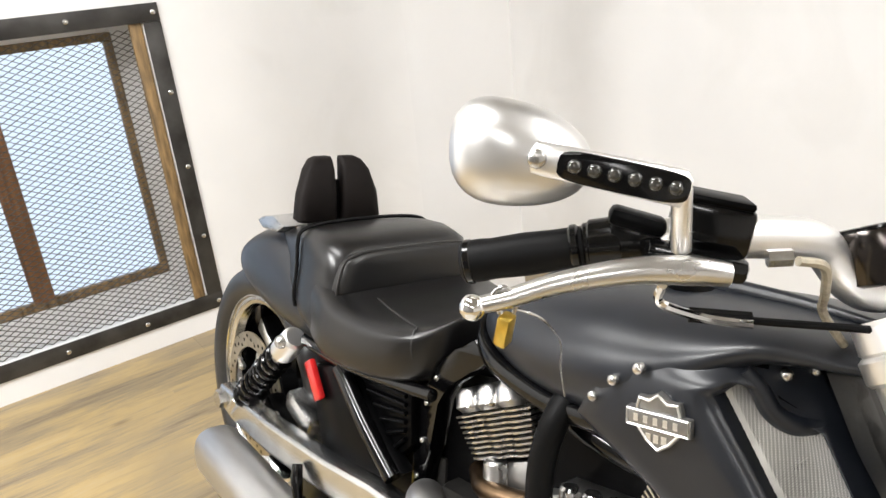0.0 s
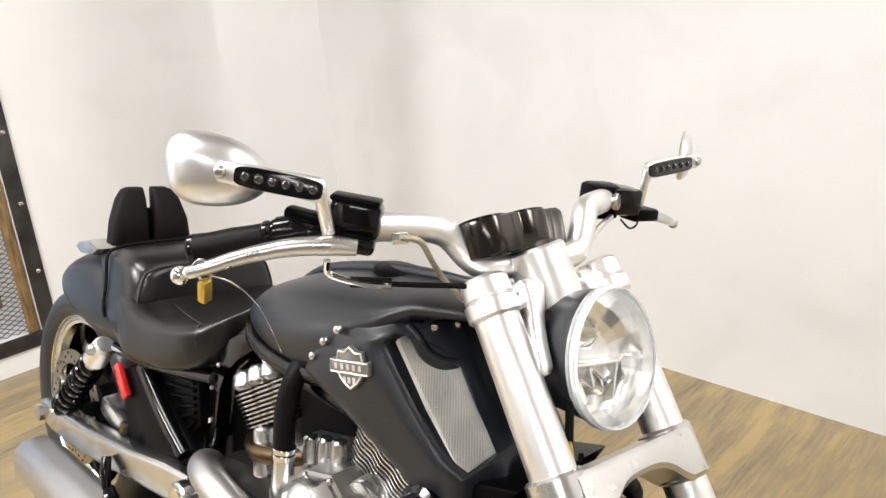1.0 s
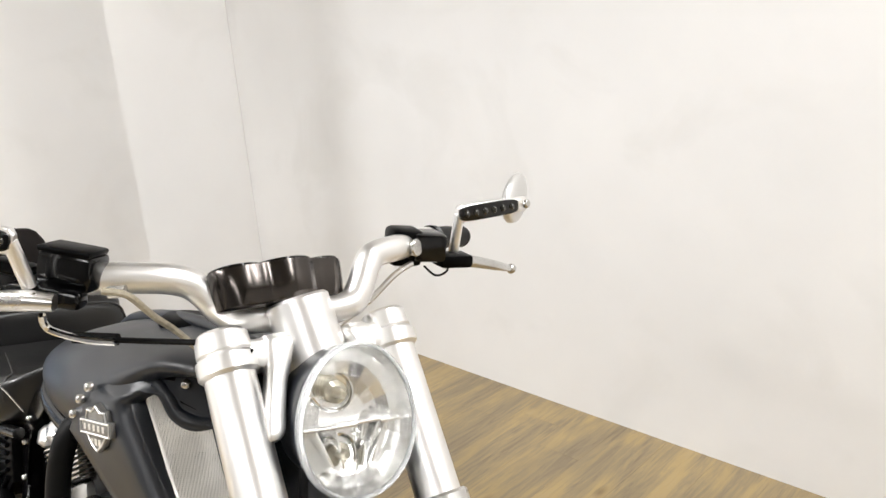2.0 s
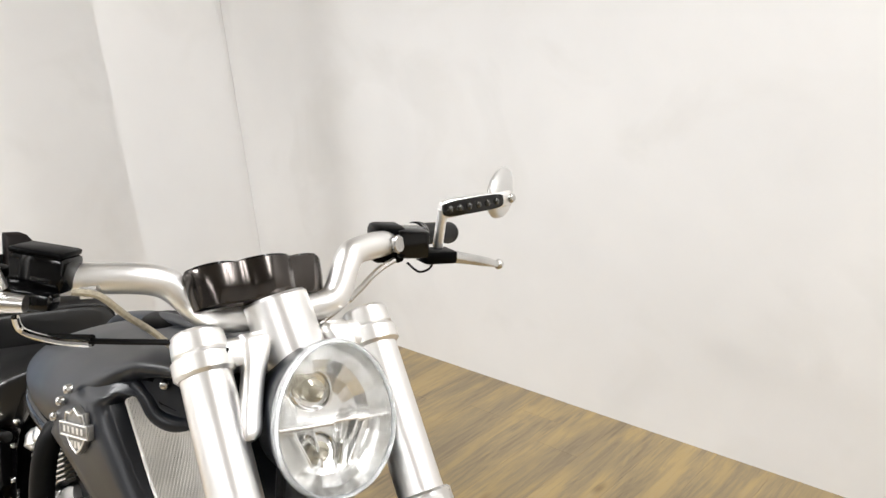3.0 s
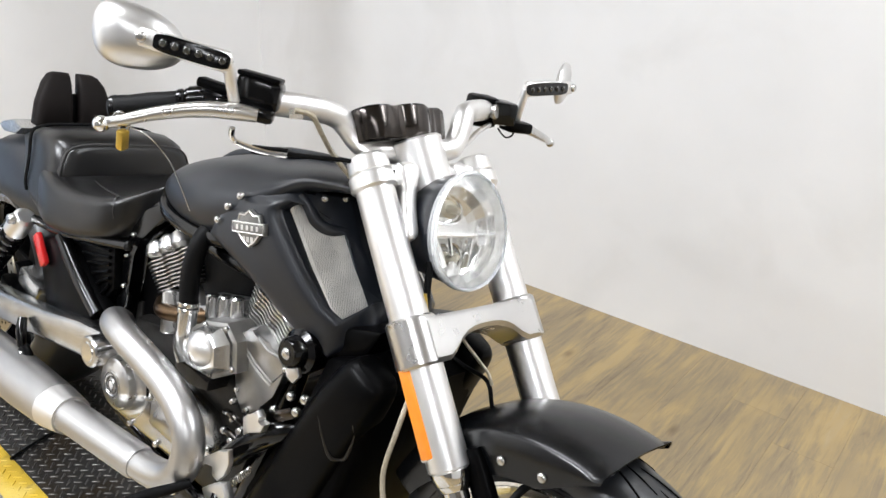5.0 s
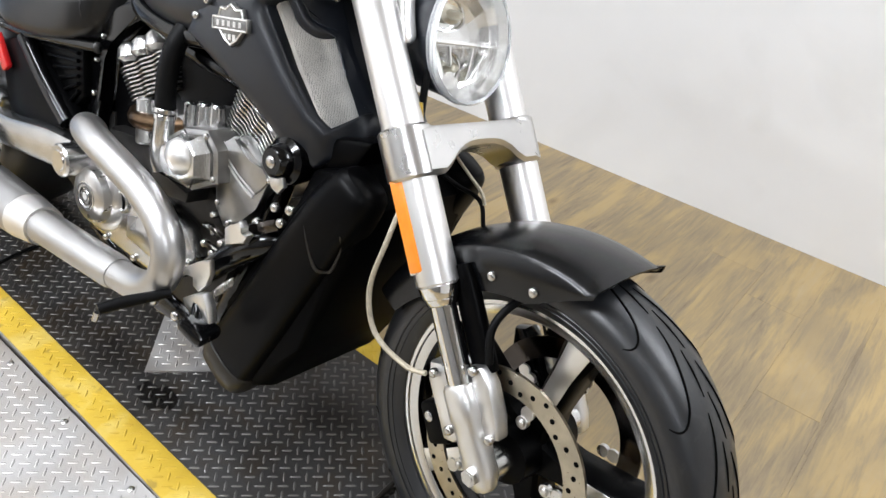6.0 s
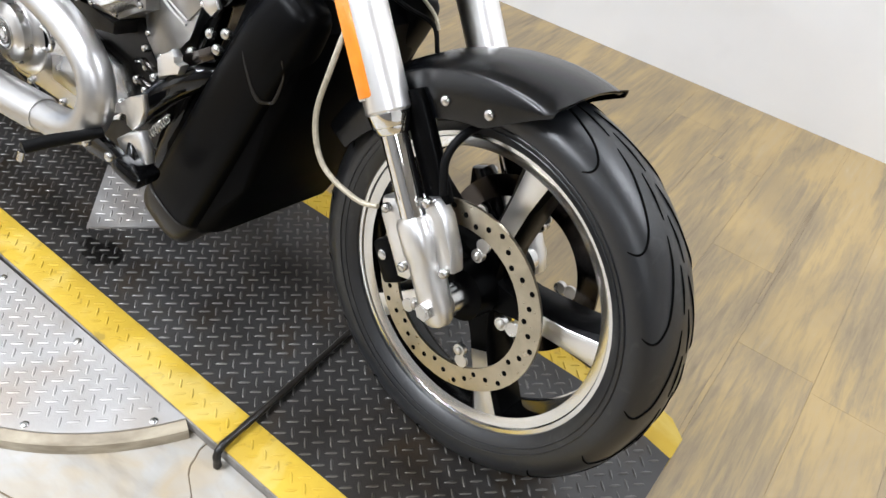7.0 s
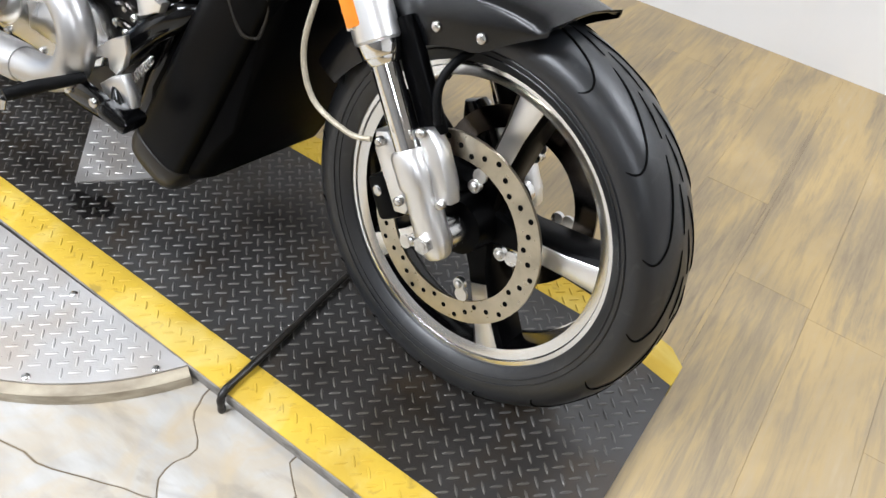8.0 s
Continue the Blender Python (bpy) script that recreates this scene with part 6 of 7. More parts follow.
# shocks
for side in (-1, 1):
    top, bot = Vector((-1.397, side * 0.176, 0.580)), Vector((-1.645, side * 0.190, 0.325))
    d = (bot - top)
    L = d.length
    d.normalize()
    a, c = frame_of(d)
    b = bmesh.new()
    rod(b, top - d * 0.012, top + d * 0.060, 0.025, 0.027, 24, 0.006)
    rod(b, top + d * 0.03, bot, 0.010, n=14)
    sh = part("shock_absorber", b, M_POLISH, bike, "coil-over shock absorber")
    b = bmesh.new()
    rod(b, top + Vector((0, side * 0.02, 0)), top + Vector((0, side * 0.036, 0)), 0.014, 0.012, 16, 0.003)
    part("shock_bolt", b, M_STEEL, sh)
    b = bmesh.new()
    turns = 9
    tube(b, [top + d * (0.06 + (L - 0.12) * k / (turns * 12)) + (a * math.cos(k * math.pi / 6) + c * math.sin(k * math.pi / 6)) * 0.026 for k in range(turns * 12 + 1)], 0.0062, 8, 1)
    part("coil_spring", b, M_GLOSS, sh, "black coil spring")
    b = bmesh.new()
    rod(b, bot - d * 0.055, bot + d * 0.012, 0.024, 0.020, 20, 0.004)
    part("shock_foot", b, M_CAST, sh)

# side covers and frame
for side in (-1, 1):
    b = bmesh.new()
    slab(b, [(-1.335, 0.548), (-1.33, 0.47), (-1.295, 0.378), (-1.20, 0.400), (-1.075, 0.437), (-1.03, 0.475), (-1.20, 0.568), (-1.27, 0.575)], side * 0.130, side * 0.162, 0.010)
    part("side_cover", b, M_PLASTIC, bike, "black side cover")
    b = bmesh.new()
    slab(b, [(-1.215, 0.590), (-1.045, 0.618), (-1.035, 0.52), (-1.075, 0.475)], side * 0.110, side * 0.142, 0.006)
    lv = part("louvre_panel", b, M_PLASTIC, bike, "black louvred panel")
    for k in range(6):
        t = k / 5
        b = bmesh.new()
        p, q = Vector((-1.190 + 0.115 * t, side * 0.146, 0.583 - 0.085 * t)), Vector((-1.052 + 0.006 * t, side * 0.146, 0.603 - 0.075 * t))
        rod(b, p, q, 0.004, n=8)
        part("louvre", b, M_PLASTIC, lv)
    b = bmesh.new()
    slab(b, [(-0.925, 0.748), (-0.880, 0.722), (-0.925, 0.694), (-0.985, 0.652), (-1.006, 0.610), (-1.008, 0.520), (-1.020, 0.445), (-1.058, 0.425), (-1.050, 0.50), (-1.040, 0.57), (-1.042, 0.615), (-1.015, 0.668), (-0.965, 0.715)], side * 0.090, side * 0.124, 0.009, seg=3)
    fr = part("frame_casting", b, M_GLOSS, bike, "glossy black frame casting")
    for pts, rr in (([(-0.985, side * 0.145, 0.634), (-1.10, side * 0.155, 0.615), (-1.25, side * 0.158, 0.590), (-1.40, side * 0.155, 0.578)], 0.011),
                    ([(-1.24, side * 0.158, 0.580), (-1.14, side * 0.166, 0.520), (-1.045, side * 0.166, 0.462)], 0.0165),
                    ([(-0.93, side * 0.10, 0.73), (-0.70, side * 0.11, 0.70), (-0.58, side * 0.09, 0.70), (-0.54, side * 0.05, 0.76)], 0.018),
                    ([(-0.50, side * 0.06, 0.70), (-0.48, side * 0.10, 0.55), (-0.55, side * 0.115, 0.30), (-0.62, side * 0.11, 0.20), (-0.80, side * 0.11, 0.19), (-1.0, side * 0.12, 0.25)], 0.018)):
        part("frame_tube", tube(bmesh.new(), pts, rr, 14, 5), M_GLOSS, fr)
    for x, z in ((-1.003, 0.652), (-1.024, 0.600), (-1.028, 0.53), (-1.036, 0.46)):
        part("bolt", bolt(bmesh.new(), (x, side * 0.124, z), (0, side, 0), 0.0055, 0.005), M_STEEL, fr)
    b = bmesh.new()
    obox((-1.312, side * 0.172, 0.528), (0.030, 0.014, 0.080), 0, -38, 0, 0.005, b)
    part("side_reflector", b, M_RED, bike, "red side reflector")
b = bmesh.new()
slab(b, [(-1.33, 0.62), (-1.0, 0.65), (-0.80, 0.72), (-0.60, 0.72), (-0.46, 0.78), (-0.46, 0.60), (-0.72, 0.52), (-0.80, 0.50), (-1.0, 0.46), (-1.28, 0.42)], -0.088, 0.088, 0.01)
part("inner_frame", b, M_PLASTIC, bike, "black inner frame and battery box")

b = bmesh.new()
slab(b, [(-1.33, 0.44), (-1.00, 0.50), (-0.98, 0.26), (-1.10, 0.235), (-1.30, 0.33)], -0.095, 0.095, 0.012)
part("gearbox", b, M_DARKCAST, bike, "dark gearbox behind the engine")

# engine
b = bmesh.new()
slab(b, [(-1.02, 0.27), (-0.95, 0.225), (-0.68, 0.215), (-0.58, 0.27), (-0.555, 0.36), (-0.58, 0.46), (-0.66, 0.50), (-0.82, 0.505), (-0.97, 0.48), (-1.03, 0.40)], -0.125, 0.125, 0.015)
# Only gaps show the case, so their shade is put into its colour.
eng = part("engine_case", b, M_DARKCAST, bike, "engine case with bright covers, dark for shade in the gaps")
b = bmesh.new()
slab(b, [(-1.035, 0.33), (-1.01, 0.28), (-0.95, 0.262), (-0.72, 0.262), (-0.64, 0.305), (-0.615, 0.36), (-0.65, 0.405), (-0.85, 0.445), (-0.95, 0.445), (-1.015, 0.405)], -0.158, -0.120, 0.014)
part("clutch_cover", b, M_CAST, eng, "cast clutch cover")
b = bmesh.new()
lathe(b, (-0.925, -0.150, 0.356), (0, -1, 0), [(0.078, 0.0), (0.078, 0.010), (0.070, 0.018), (0.058, 0.020), (0.055, 0.034), (0.046, 0.040)], 40)
part("clutch_dome", b, M_SATIN, eng, "round satin clutch dome")
b = bmesh.new()
lathe(b, (-0.925, -0.189, 0.356), (0, -1, 0), [(0.030, 0.0), (0.030, 0.003), (0.024, 0.004), (0.022, 0.002), (0.014, 0.002), (0.012, 0.004)], 28)
part("round_emblem", b, M_CAST, eng)
for x, z in ((-1.01, 0.40), (-0.90, 0.437), (-0.78, 0.425), (-0.67, 0.395), (-0.63, 0.345), (-0.68, 0.28), (-0.80, 0.27), (-0.90, 0.27), (-1.0, 0.295)):
    part("bolt", bolt(bmesh.new(), (x, -0.158, z), (0, -1, 0), 0.007, 0.006), M_STEEL, eng)
b = bmesh.new()
rings(b, [[Vector((x, y, z)) for x, z in q] for y, q in ((-0.156, ((-0.835, 0.352), (-0.690, 0.396), (-0.640, 0.350), (-0.690, 0.292), (-0.835, 0.302))), (-0.170, ((-0.800, 0.338), (-0.700, 0.376), (-0.668, 0.348), (-0.700, 0.312), (-0.800, 0.316))))])
part("cover_rib", b, M_SATIN, eng)


# Black disc stands in for the shaded hole in the cover.
part("cover_recess", rod(bmesh.new(), (-0.848, -0.150, 0.372), (-0.848, -0.1597, 0.372), 0.017, 0.017, 20), M_RECESS_SHADE, eng)
part("cover_boss", tube(bmesh.new(), [(-0.848 + 0.020 * math.cos(a), -0.160, 0.372 + 0.020 * math.sin(a)) for a in np.linspace(0, 2 * math.pi, 17)], 0.0045, 8, 1), M_CAST, eng)
for r in (0.026, 0.018, 0.010):
    part("emblem_ring", tube(bmesh.new(), [(-0.925 + r * math.cos(a), -0.1925, 0.356 + r * math.sin(a)) for a in np.linspace(0, 2 * math.pi, 25)], 0.0014, 6, 1), M_MESHBACK, eng)
PITCH = 0.0080


def cylinder_bank(base, lean, span, name, fin_w, fins, z0, label, swell, core):
    m = Matrix.Translation(base) @ Matrix.Rotation(radians(lean), 4, "Y")
    top = z0 + fins * PITCH
    b = bmesh.new()
    box(b, (-fin_w * 0.40, -0.098, z0 - 0.006), (fin_w * 0.40, 0.098, top + 0.004), 0.004, m)
    cy = part(name, b, core, eng, label)
    b = bmesh.new()
    box(b, (-fin_w * 0.34, -0.106, -0.03), (fin_w * 0.34, 0.106, z0 - 0.005), 0.02, m)
    part("barrel", b, M_CASTGREY, cy, "cast cylinder barrel")
    b = bmesh.new()
    box(b, (-fin_w * 0.42, -0.104, top + 0.001), (fin_w * 0.42, 0.104, span + 0.018), 0.014, m)
    part("cylinder_head", b, M_SATIN, cy)
    for q in (-1, 0, 1):
        b = bmesh.new()
        rod(b, m @ Vector((q * fin_w * 0.28, -0.106, top - 0.002)), m @ Vector((q * fin_w * 0.28, -0.102, span + 0.018)), 0.0255, 0.0225, 20, 0.009)
        part("head_boss", b, M_SATIN, cy)
    for k in range(fins):
        w = fin_w * (0.40 + 0.12 * k / fins)
        z = z0 + k * PITCH
        # the rim of each fin swells round three bolt columns
        front = [(-w + 2 * w * t, -0.112 - swell * math.sin(math.pi * min(1, max(0, t)) * 3) ** 2) for t in np.linspace(0, 1, 19)]
        ring = front + [(w, 0.116), (-w, 0.116)]
        b = bmesh.new()
        rings(b, [[m @ Vector((x, y, h)) for x, y in ring] for h in (z, z + 0.0029)])
        part("cooling_fin", b, M_SATIN, cy, smooth=30)
    return cy


# Rear core is dark to paint the shade between its fins.
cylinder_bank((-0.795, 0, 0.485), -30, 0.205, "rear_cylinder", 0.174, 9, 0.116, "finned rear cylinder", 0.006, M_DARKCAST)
cylinder_bank((-0.630, 0, 0.485), 27, 0.200, "front_cylinder", 0.140, 11, 0.105, "finned front cylinder", 0.004, M_CASTGREY)
# tall cover of the front cylinder, stepped along a double seam
b = bmesh.new()
slab(b, [(-0.596, 0.592), (-0.580, 0.606), (-0.562, 0.614), (-0.523, 0.590), (-0.487, 0.592), (-0.461, 0.574), (-0.502, 0.513), (-0.519, 0.470), (-0.545, 0.445), (-0.574, 0.441), (-0.600, 0.469), (-0.603, 0.513)], -0.140, -0.09, 0.008)
tc = part("timing_cover", b, M_CASTGREY, eng, "grey cast timing cover")
b = bmesh.new()
slab(b, [(-0.590, 0.592), (-0.578, 0.602), (-0.562, 0.609), (-0.523, 0.586), (-0.490, 0.587), (-0.468, 0.572), (-0.496, 0.537), (-0.543, 0.553), (-0.575, 0.572)], -0.1445, -0.1395, 0.002)
part("cover_step", b, M_CASTGREY, tc)
for o in (0.0, 0.009):
    part("cover_seam", tube(bmesh.new(), [(-0.591 - o * 0.6, -0.1425, 0.588 - o * 0.3), (-0.577 - o * 0.5, -0.1425, 0.571 - o * 0.5), (-0.544 - o * 0.3, -0.1425, 0.552 - o), (-0.500 - o * 0.4, -0.1425, 0.537 - o)], 0.0021, 8, 5), M_SATIN, tc)
for x, z in ((-0.590, 0.482), (-0.556, 0.456), (-0.470, 0.572), (-0.590, 0.590)):
    part("bolt", bolt(bmesh.new(), (x, -0.141, z), (0, -1, 0), 0.0055, 0.005), M_STEEL, tc)

b = bmesh.new()
rod(b, (-0.866, -0.112, 0.575), (-0.844, -0.118, 0.490), 0.0185, 0.0215, 20, 0.004)
part("oil_tube", b, M_SATIN, eng, "smooth silver riser tube")
b = bmesh.new()
slab(b, [(-0.800, 0.560), (-0.740, 0.590), (-0.720, 0.500), (-0.740, 0.465), (-0.800, 0.460)], -0.112, -0.08, 0.010)
part("cylinder_base", b, M_CASTGREY, eng)

# coolant hose and pump
b = bmesh.new()
tube(b, [(-0.722, -0.120, 0.765), (-0.723, -0.155, 0.725), (-0.730, -0.165, 0.660), (-0.725, -0.166, 0.590)], 0.0178, 18, 5)
hose = part("coolant_hose", b, M_RUBBER, bike, "thick black coolant hose")
for z in (0.603, 0.592):
    part("hose_clamp", rod(bmesh.new(), (-0.7262, -0.1655, z + 0.0045), (-0.7258, -0.1655, z - 0.0045), 0.0195, 0.0195, 24, 0.001), M_CHROME, hose)
b = bmesh.new()
tube(b, [(-0.725, -0.166, 0.594), (-0.727, -0.166, 0.555), (-0.731, -0.164, 0.520), (-0.722, -0.158, 0.494)], [0.0172, 0.0182, 0.0200, 0.0225], 18, 5)
part("water_pump", b, M_CAST, eng, "cast water pump elbow")
PUMP = [(-0.723, 0.552), (-0.669, 0.592), (-0.607, 0.609), (-0.575, 0.584), (-0.567, 0.529), (-0.633, 0.489), (-0.700, 0.484), (-0.728, 0.510)]
b = bmesh.new()
slab(b, PUMP, -0.166, -0.100, 0.004)
ph = part("pump_housing", b, M_CASTGREY, eng, "faceted pump housing")
b = bmesh.new()
mid = Vector((-0.640, 0, 0.548))
rings(b, [[Vector((mid.x + (x - mid.x) * k, y, mid.z + (z - mid.z) * k)) for x, z in PUMP] for y, k in ((-0.166, 0.86), (-0.172, 0.84), (-0.190, 0.66), (-0.193, 0.60))])
part("pump_face", b, M_CAST, ph, "bevelled pump face", 20)
b = bmesh.new()
lathe(b, (-0.640, -0.190, 0.552), (0, -1, 0), [(0.033, 0.0), (0.030, 0.009), (0.019, 0.017), (0.006, 0.020)], 28)
part("pump_cap", b, M_POLISH, ph)
for x, z in ((-0.712, 0.546), (-0.666, 0.584), (-0.606, 0.599), (-0.577, 0.533), (-0.638, 0.497), (-0.700, 0.494)):
    part("bolt", bolt(bmesh.new(), (x, -0.166, z), (0, -1, 0), 0.0055, 0.006), M_STEEL, ph)
b = bmesh.new()
slab(b, [(-0.748, 0.492), (-0.690, 0.482), (-0.636, 0.486), (-0.640, 0.462), (-0.690, 0.452), (-0.745, 0.466)], -0.170, -0.100, 0.005)
part("pump_skirt", b, M_DARKCAST, ph, "dark plate below the pump")
b = bmesh.new()
slab(b, [(-0.733, 0.612), (-0.632, 0.636), (-0.627, 0.580), (-0.716, 0.560)], -0.122, -0.08, 0.005)
th = part("thermostat_block", b, M_CASTGREY, eng, "ribbed thermostat block")
for x, z in ((-0.716, 0.619), (-0.680, 0.629), (-0.645, 0.638)):
    part("thermostat_boss", rod(bmesh.new(), (x + 0.006, -0.121, 0.572), (x, -0.120, z), 0.0150, 0.0140, 18, 0.004), M_CAST, th)
b = bmesh.new()
tube(b, [(-0.91, -0.10, 0.53), (-0.86, -0.13, 0.535), (-0.80, -0.12, 0.545), (-0.75, -0.10, 0.56)], 0.017, 12, 5)
part("heat_pipe", b, mat("heat_blued_steel", (0.13, 0.085, 0.05), 0.35, 1.0, vary=0.5, vscale=18), eng, "heat-stained header pipe")

# exhaust
b = bmesh.new()
EX = [(-0.955, -0.165, 0.478), (-0.925, -0.195, 0.502), (-0.865, -0.222, 0.512), (-0.775, -0.226, 0.497), (-0.675, -0.226, 0.474), (-0.606, -0.230, 0.440), (-0.582, -0.234, 0.391), (-0.597, -0.238, 0.338), (-0.650, -0.240, 0.306), (-0.73, -0.240, 0.296)]
bend = smooth_path(EX, 7)
for _ in range(14):
    bend = [bend[0]] + [(bend[i - 1] + bend[i] * 2 + bend[i + 1]) / 4 for i in range(1, len(bend) - 1)] + [bend[-1]]
tube(b, bend, 0.0285, 24, 1)
ex = part("exhaust_pipe", b, M_EXHAUST, bike, "brushed steel header pipe in a U bend")
b = bmesh.new()
rings(b, [oval((x, y, z), (0, 1, 0), (-0.08, 0, 1), r, r, 28) for x, y, z, r in ((-0.715, -0.240, 0.298, 0.0300), (-0.73, -0.240, 0.296, 0.0330), (-0.98, -0.240, 0.270, 0.0350), (-0.992, -0.240, 0.269, 0.038))])
part("link_pipe", b, M_EXHAUST, ex)
b = bmesh.new()
rings(b, [oval((x, y, z), (0, 1, 0), (-0.08, 0, 1), r, r, 32) for x, y, z, r in ((-0.985, -0.240, 0.270, 0.041), (-1.035, -0.240, 0.264, 0.047), (-1.055, -0.240, 0.262, 0.049))])
part("muffler_collar", b, M_POLISH, ex, "bright muffler collar")
b = bmesh.new()
rings(b, [oval((x, y, z), (0, 1, 0), (-0.08, 0, 1), r, r * 1.05, 32, p) for x, y, z, r, p in ((-1.052, -0.240, 0.262, 0.048, 2), (-1.20, -0.239, 0.252, 0.052, 2.2), (-1.45, -0.237, 0.238, 0.053, 2.5), (-1.64, -0.235, 0.228, 0.053, 2.7), (-1.655, -0.235, 0.227, 0.050, 2.7), (-1.656, -0.235, 0.227, 0.040, 2.7), (-1.60, -0.235, 0.230, 0.037, 2.7))])
part("muffler", b, M_EXHAUST, ex, "brushed steel muffler")

# folded passenger peg
b = bmesh.new()
tube(b, [(-1.292, -0.214, 0.372), (-1.278, -0.222, 0.345), (-1.262, -0.226, 0.312)], [0.010, 0.012, 0.009], 12, 4)
pp = part("passenger_peg", b, M_GLOSS, bike, "black folded passenger peg")
b = bmesh.new()
obox((-1.250, -0.222, 0.302), (0.040, 0.022, 0.026), 0, 30, 0, 0.006, b)
part("peg_knuckle", b, M_PLASTIC, pp)
part("bolt", bolt(bmesh.new(), (-1.248, -0.233, 0.302), (0, -1, 0), 0.008, 0.005), M_STEEL, pp)

# foot controls and small parts
b = bmesh.new()
tube(b, [(-0.560, -0.240, 0.342), (-0.572, -0.275, 0.336), (-0.585, -0.31, 0.330), (-0.595, -0.348, 0.322)], [0.008, 0.0095, 0.0105, 0.0095], 14, 4)
peg = part("foot_peg", b, M_RUBBER, bike, "black ribbed foot peg")
for k in range(6):
    c = Vector((-0.566, -0.258, 0.339)).lerp(Vector((-0.593, -0.342, 0.323)), k / 5)
    part("peg_ring", rod(bmesh.new(), c - Vector((0.001, 0.003, 0)), c + Vector((-0.001, -0.003, 0)), 0.0115, 0.0115, 16, 0.001), M_RUBBER, peg)
b = bmesh.new()
tube(b, [(-0.596, -0.348, 0.316), (-0.599, -0.350, 0.300)], 0.0055, 10, 1)
part("peg_tip", b, M_STEEL, peg)
b = bmesh.new()
slab(b, [(-0.618, 0.300), (-0.600, 0.322), (-0.575, 0.330), (-0.522, 0.326), (-0.508, 0.312), (-0.530, 0.296), (-0.590, 0.290)], -0.245, -0.228, 0.005)
lnk = part("peg_link", b, M_GLOSS, peg, "black peg link")
for p in ((-0.598, -0.245, 0.308), (-0.535, -0.245, 0.311)):
    part("bolt", bolt(bmesh.new(), p, (0, -1, 0), 0.0085, 0.006), M_STEEL, lnk)
b = bmesh.new()
slab(b, [(-0.591, 0.362), (-0.560, 0.386), (-0.528, 0.412), (-0.502, 0.427), (-0.496, 0.402), (-0.505, 0.375), (-0.521, 0.356), (-0.537, 0.360), (-0.534, 0.381), (-0.556, 0.376), (-0.574, 0.358)], -0.216, -0.204, 0.003)
part("peg_bracket", b, M_POLISH, peg, "polished peg bracket plate")
b = bmesh.new()
slab(b, [(-0.548, 0.333), (-0.520, 0.356), (-0.496, 0.368), (-0.480, 0.346), (-0.473, 0.322), (-0.490, 0.320), (-0.506, 0.334), (-0.518, 0.314), (-0.534, 0.312)], -0.226, -0.205, 0.004)
part("peg_mount", b, M_POLISH, peg)
b = bmesh.new()
tube(b, [(-0.525, -0.205, 0.345), (-0.505, -0.225, 0.332), (-0.490, -0.235, 0.318)], 0.010, 10, 4)
obox((-0.482, -0.235, 0.312), (0.058, 0.055, 0.026), 0, 20, 10, 0.010, b)
part("brake_pedal", b, M_GLOSS, bike, "black brake pedal")
b = bmesh.new()
tube(b, [(-0.61, -0.12, 0.33), (-0.563, -0.16, 0.365), (-0.514, -0.165, 0.415), (-0.448, -0.155, 0.471), (-0.42, -0.12, 0.49)], 0.022, 14, 5)
part("lower_hose", b, M_GLOSS, bike, "black lower coolant hose")
b = bmesh.new()
slab(b, [(-0.504, 0.482), (-0.490, 0.490), (-0.472, 0.508), (-0.462, 0.500), (-0.470, 0.486), (-0.448, 0.493), (-0.456, 0.474), (-0.482, 0.466), (-0.498, 0.450)], -0.192, -0.176, 0.003)
part("regulator_bracket", b, M_POLISH, bike, "small bright bracket over the hose")
b = bmesh.new()
slab(b, [(-0.485, 0.490), (-0.420, 0.531), (-0.406, 0.517), (-0.474, 0.472)], -0.168, -0.158, 0.003)
part("stay_bar", b, M_DARKSTEEL, bike, "dark steel stay")
b = bmesh.new()
slab(b, [(-0.448, 0.590), (-0.420, 0.602), (-0.412, 0.588), (-0.424, 0.572), (-0.440, 0.576)], -0.166, -0.156, 0.003)
part("horn_bracket", b, M_SATIN, bike, "small silver horn bracket")
for k in range(3):
    o = Vector((-0.012, 0.002, -0.014)) * k
    part("return_spring", tube(bmesh.new(), [Vector((-0.500 + 0.034 * i / 48, -0.192, 0.364 + 0.036 * i / 48)) + o + Vector((0.004 * math.sin(i * 0.9), 0.004 * math.cos(i * 0.9), -0.004 * math.sin(i * 0.9))) for i in range(49)], 0.0011, 5, 1), M_STEEL, bike)
for x, y, z in ((-0.600, -0.135, 0.452), (-0.575, -0.150, 0.432), (-0.548, -0.150, 0.425), (-0.585, -0.160, 0.408), (-0.556, -0.165, 0.402), (-0.530, -0.170, 0.436)):
    part("bolt", bolt(bmesh.new(), (x, y, z), (0, -1, 0), 0.0075, 0.009), M_STEEL, eng)
for q in (((-0.615, -0.14, 0.425), (-0.575, -0.155, 0.440), (-0.545, -0.150, 0.425)), ((-0.600, -0.15, 0.395), (-0.570, -0.165, 0.412), (-0.535, -0.160, 0.405))):
    part("oil_line", tube(bmesh.new(), q, 0.0065, 10, 5), M_DARKSTEEL, eng, "dark steel oil line")
for p in ((-0.383, -0.172, 0.564), (-0.398, -0.172, 0.535), (-0.43, -0.158, 0.545), (-0.47, -0.155, 0.50)):
    part("bolt", bolt(bmesh.new(), p, (0, -1, 0), 0.008, 0.007), M_STEEL, eng)
b = bmesh.new()
lathe(b, (-0.438, -0.135, 0.620), (0, -1, 0.05), [(0.036, -0.03), (0.040, 0.0), (0.038, 0.012), (0.028, 0.018), (0.026, 0.034), (0.020, 0.040)], 32)
horn = part("horn", b, M_GLOSS, bike, "round black horn")
b = bmesh.new()
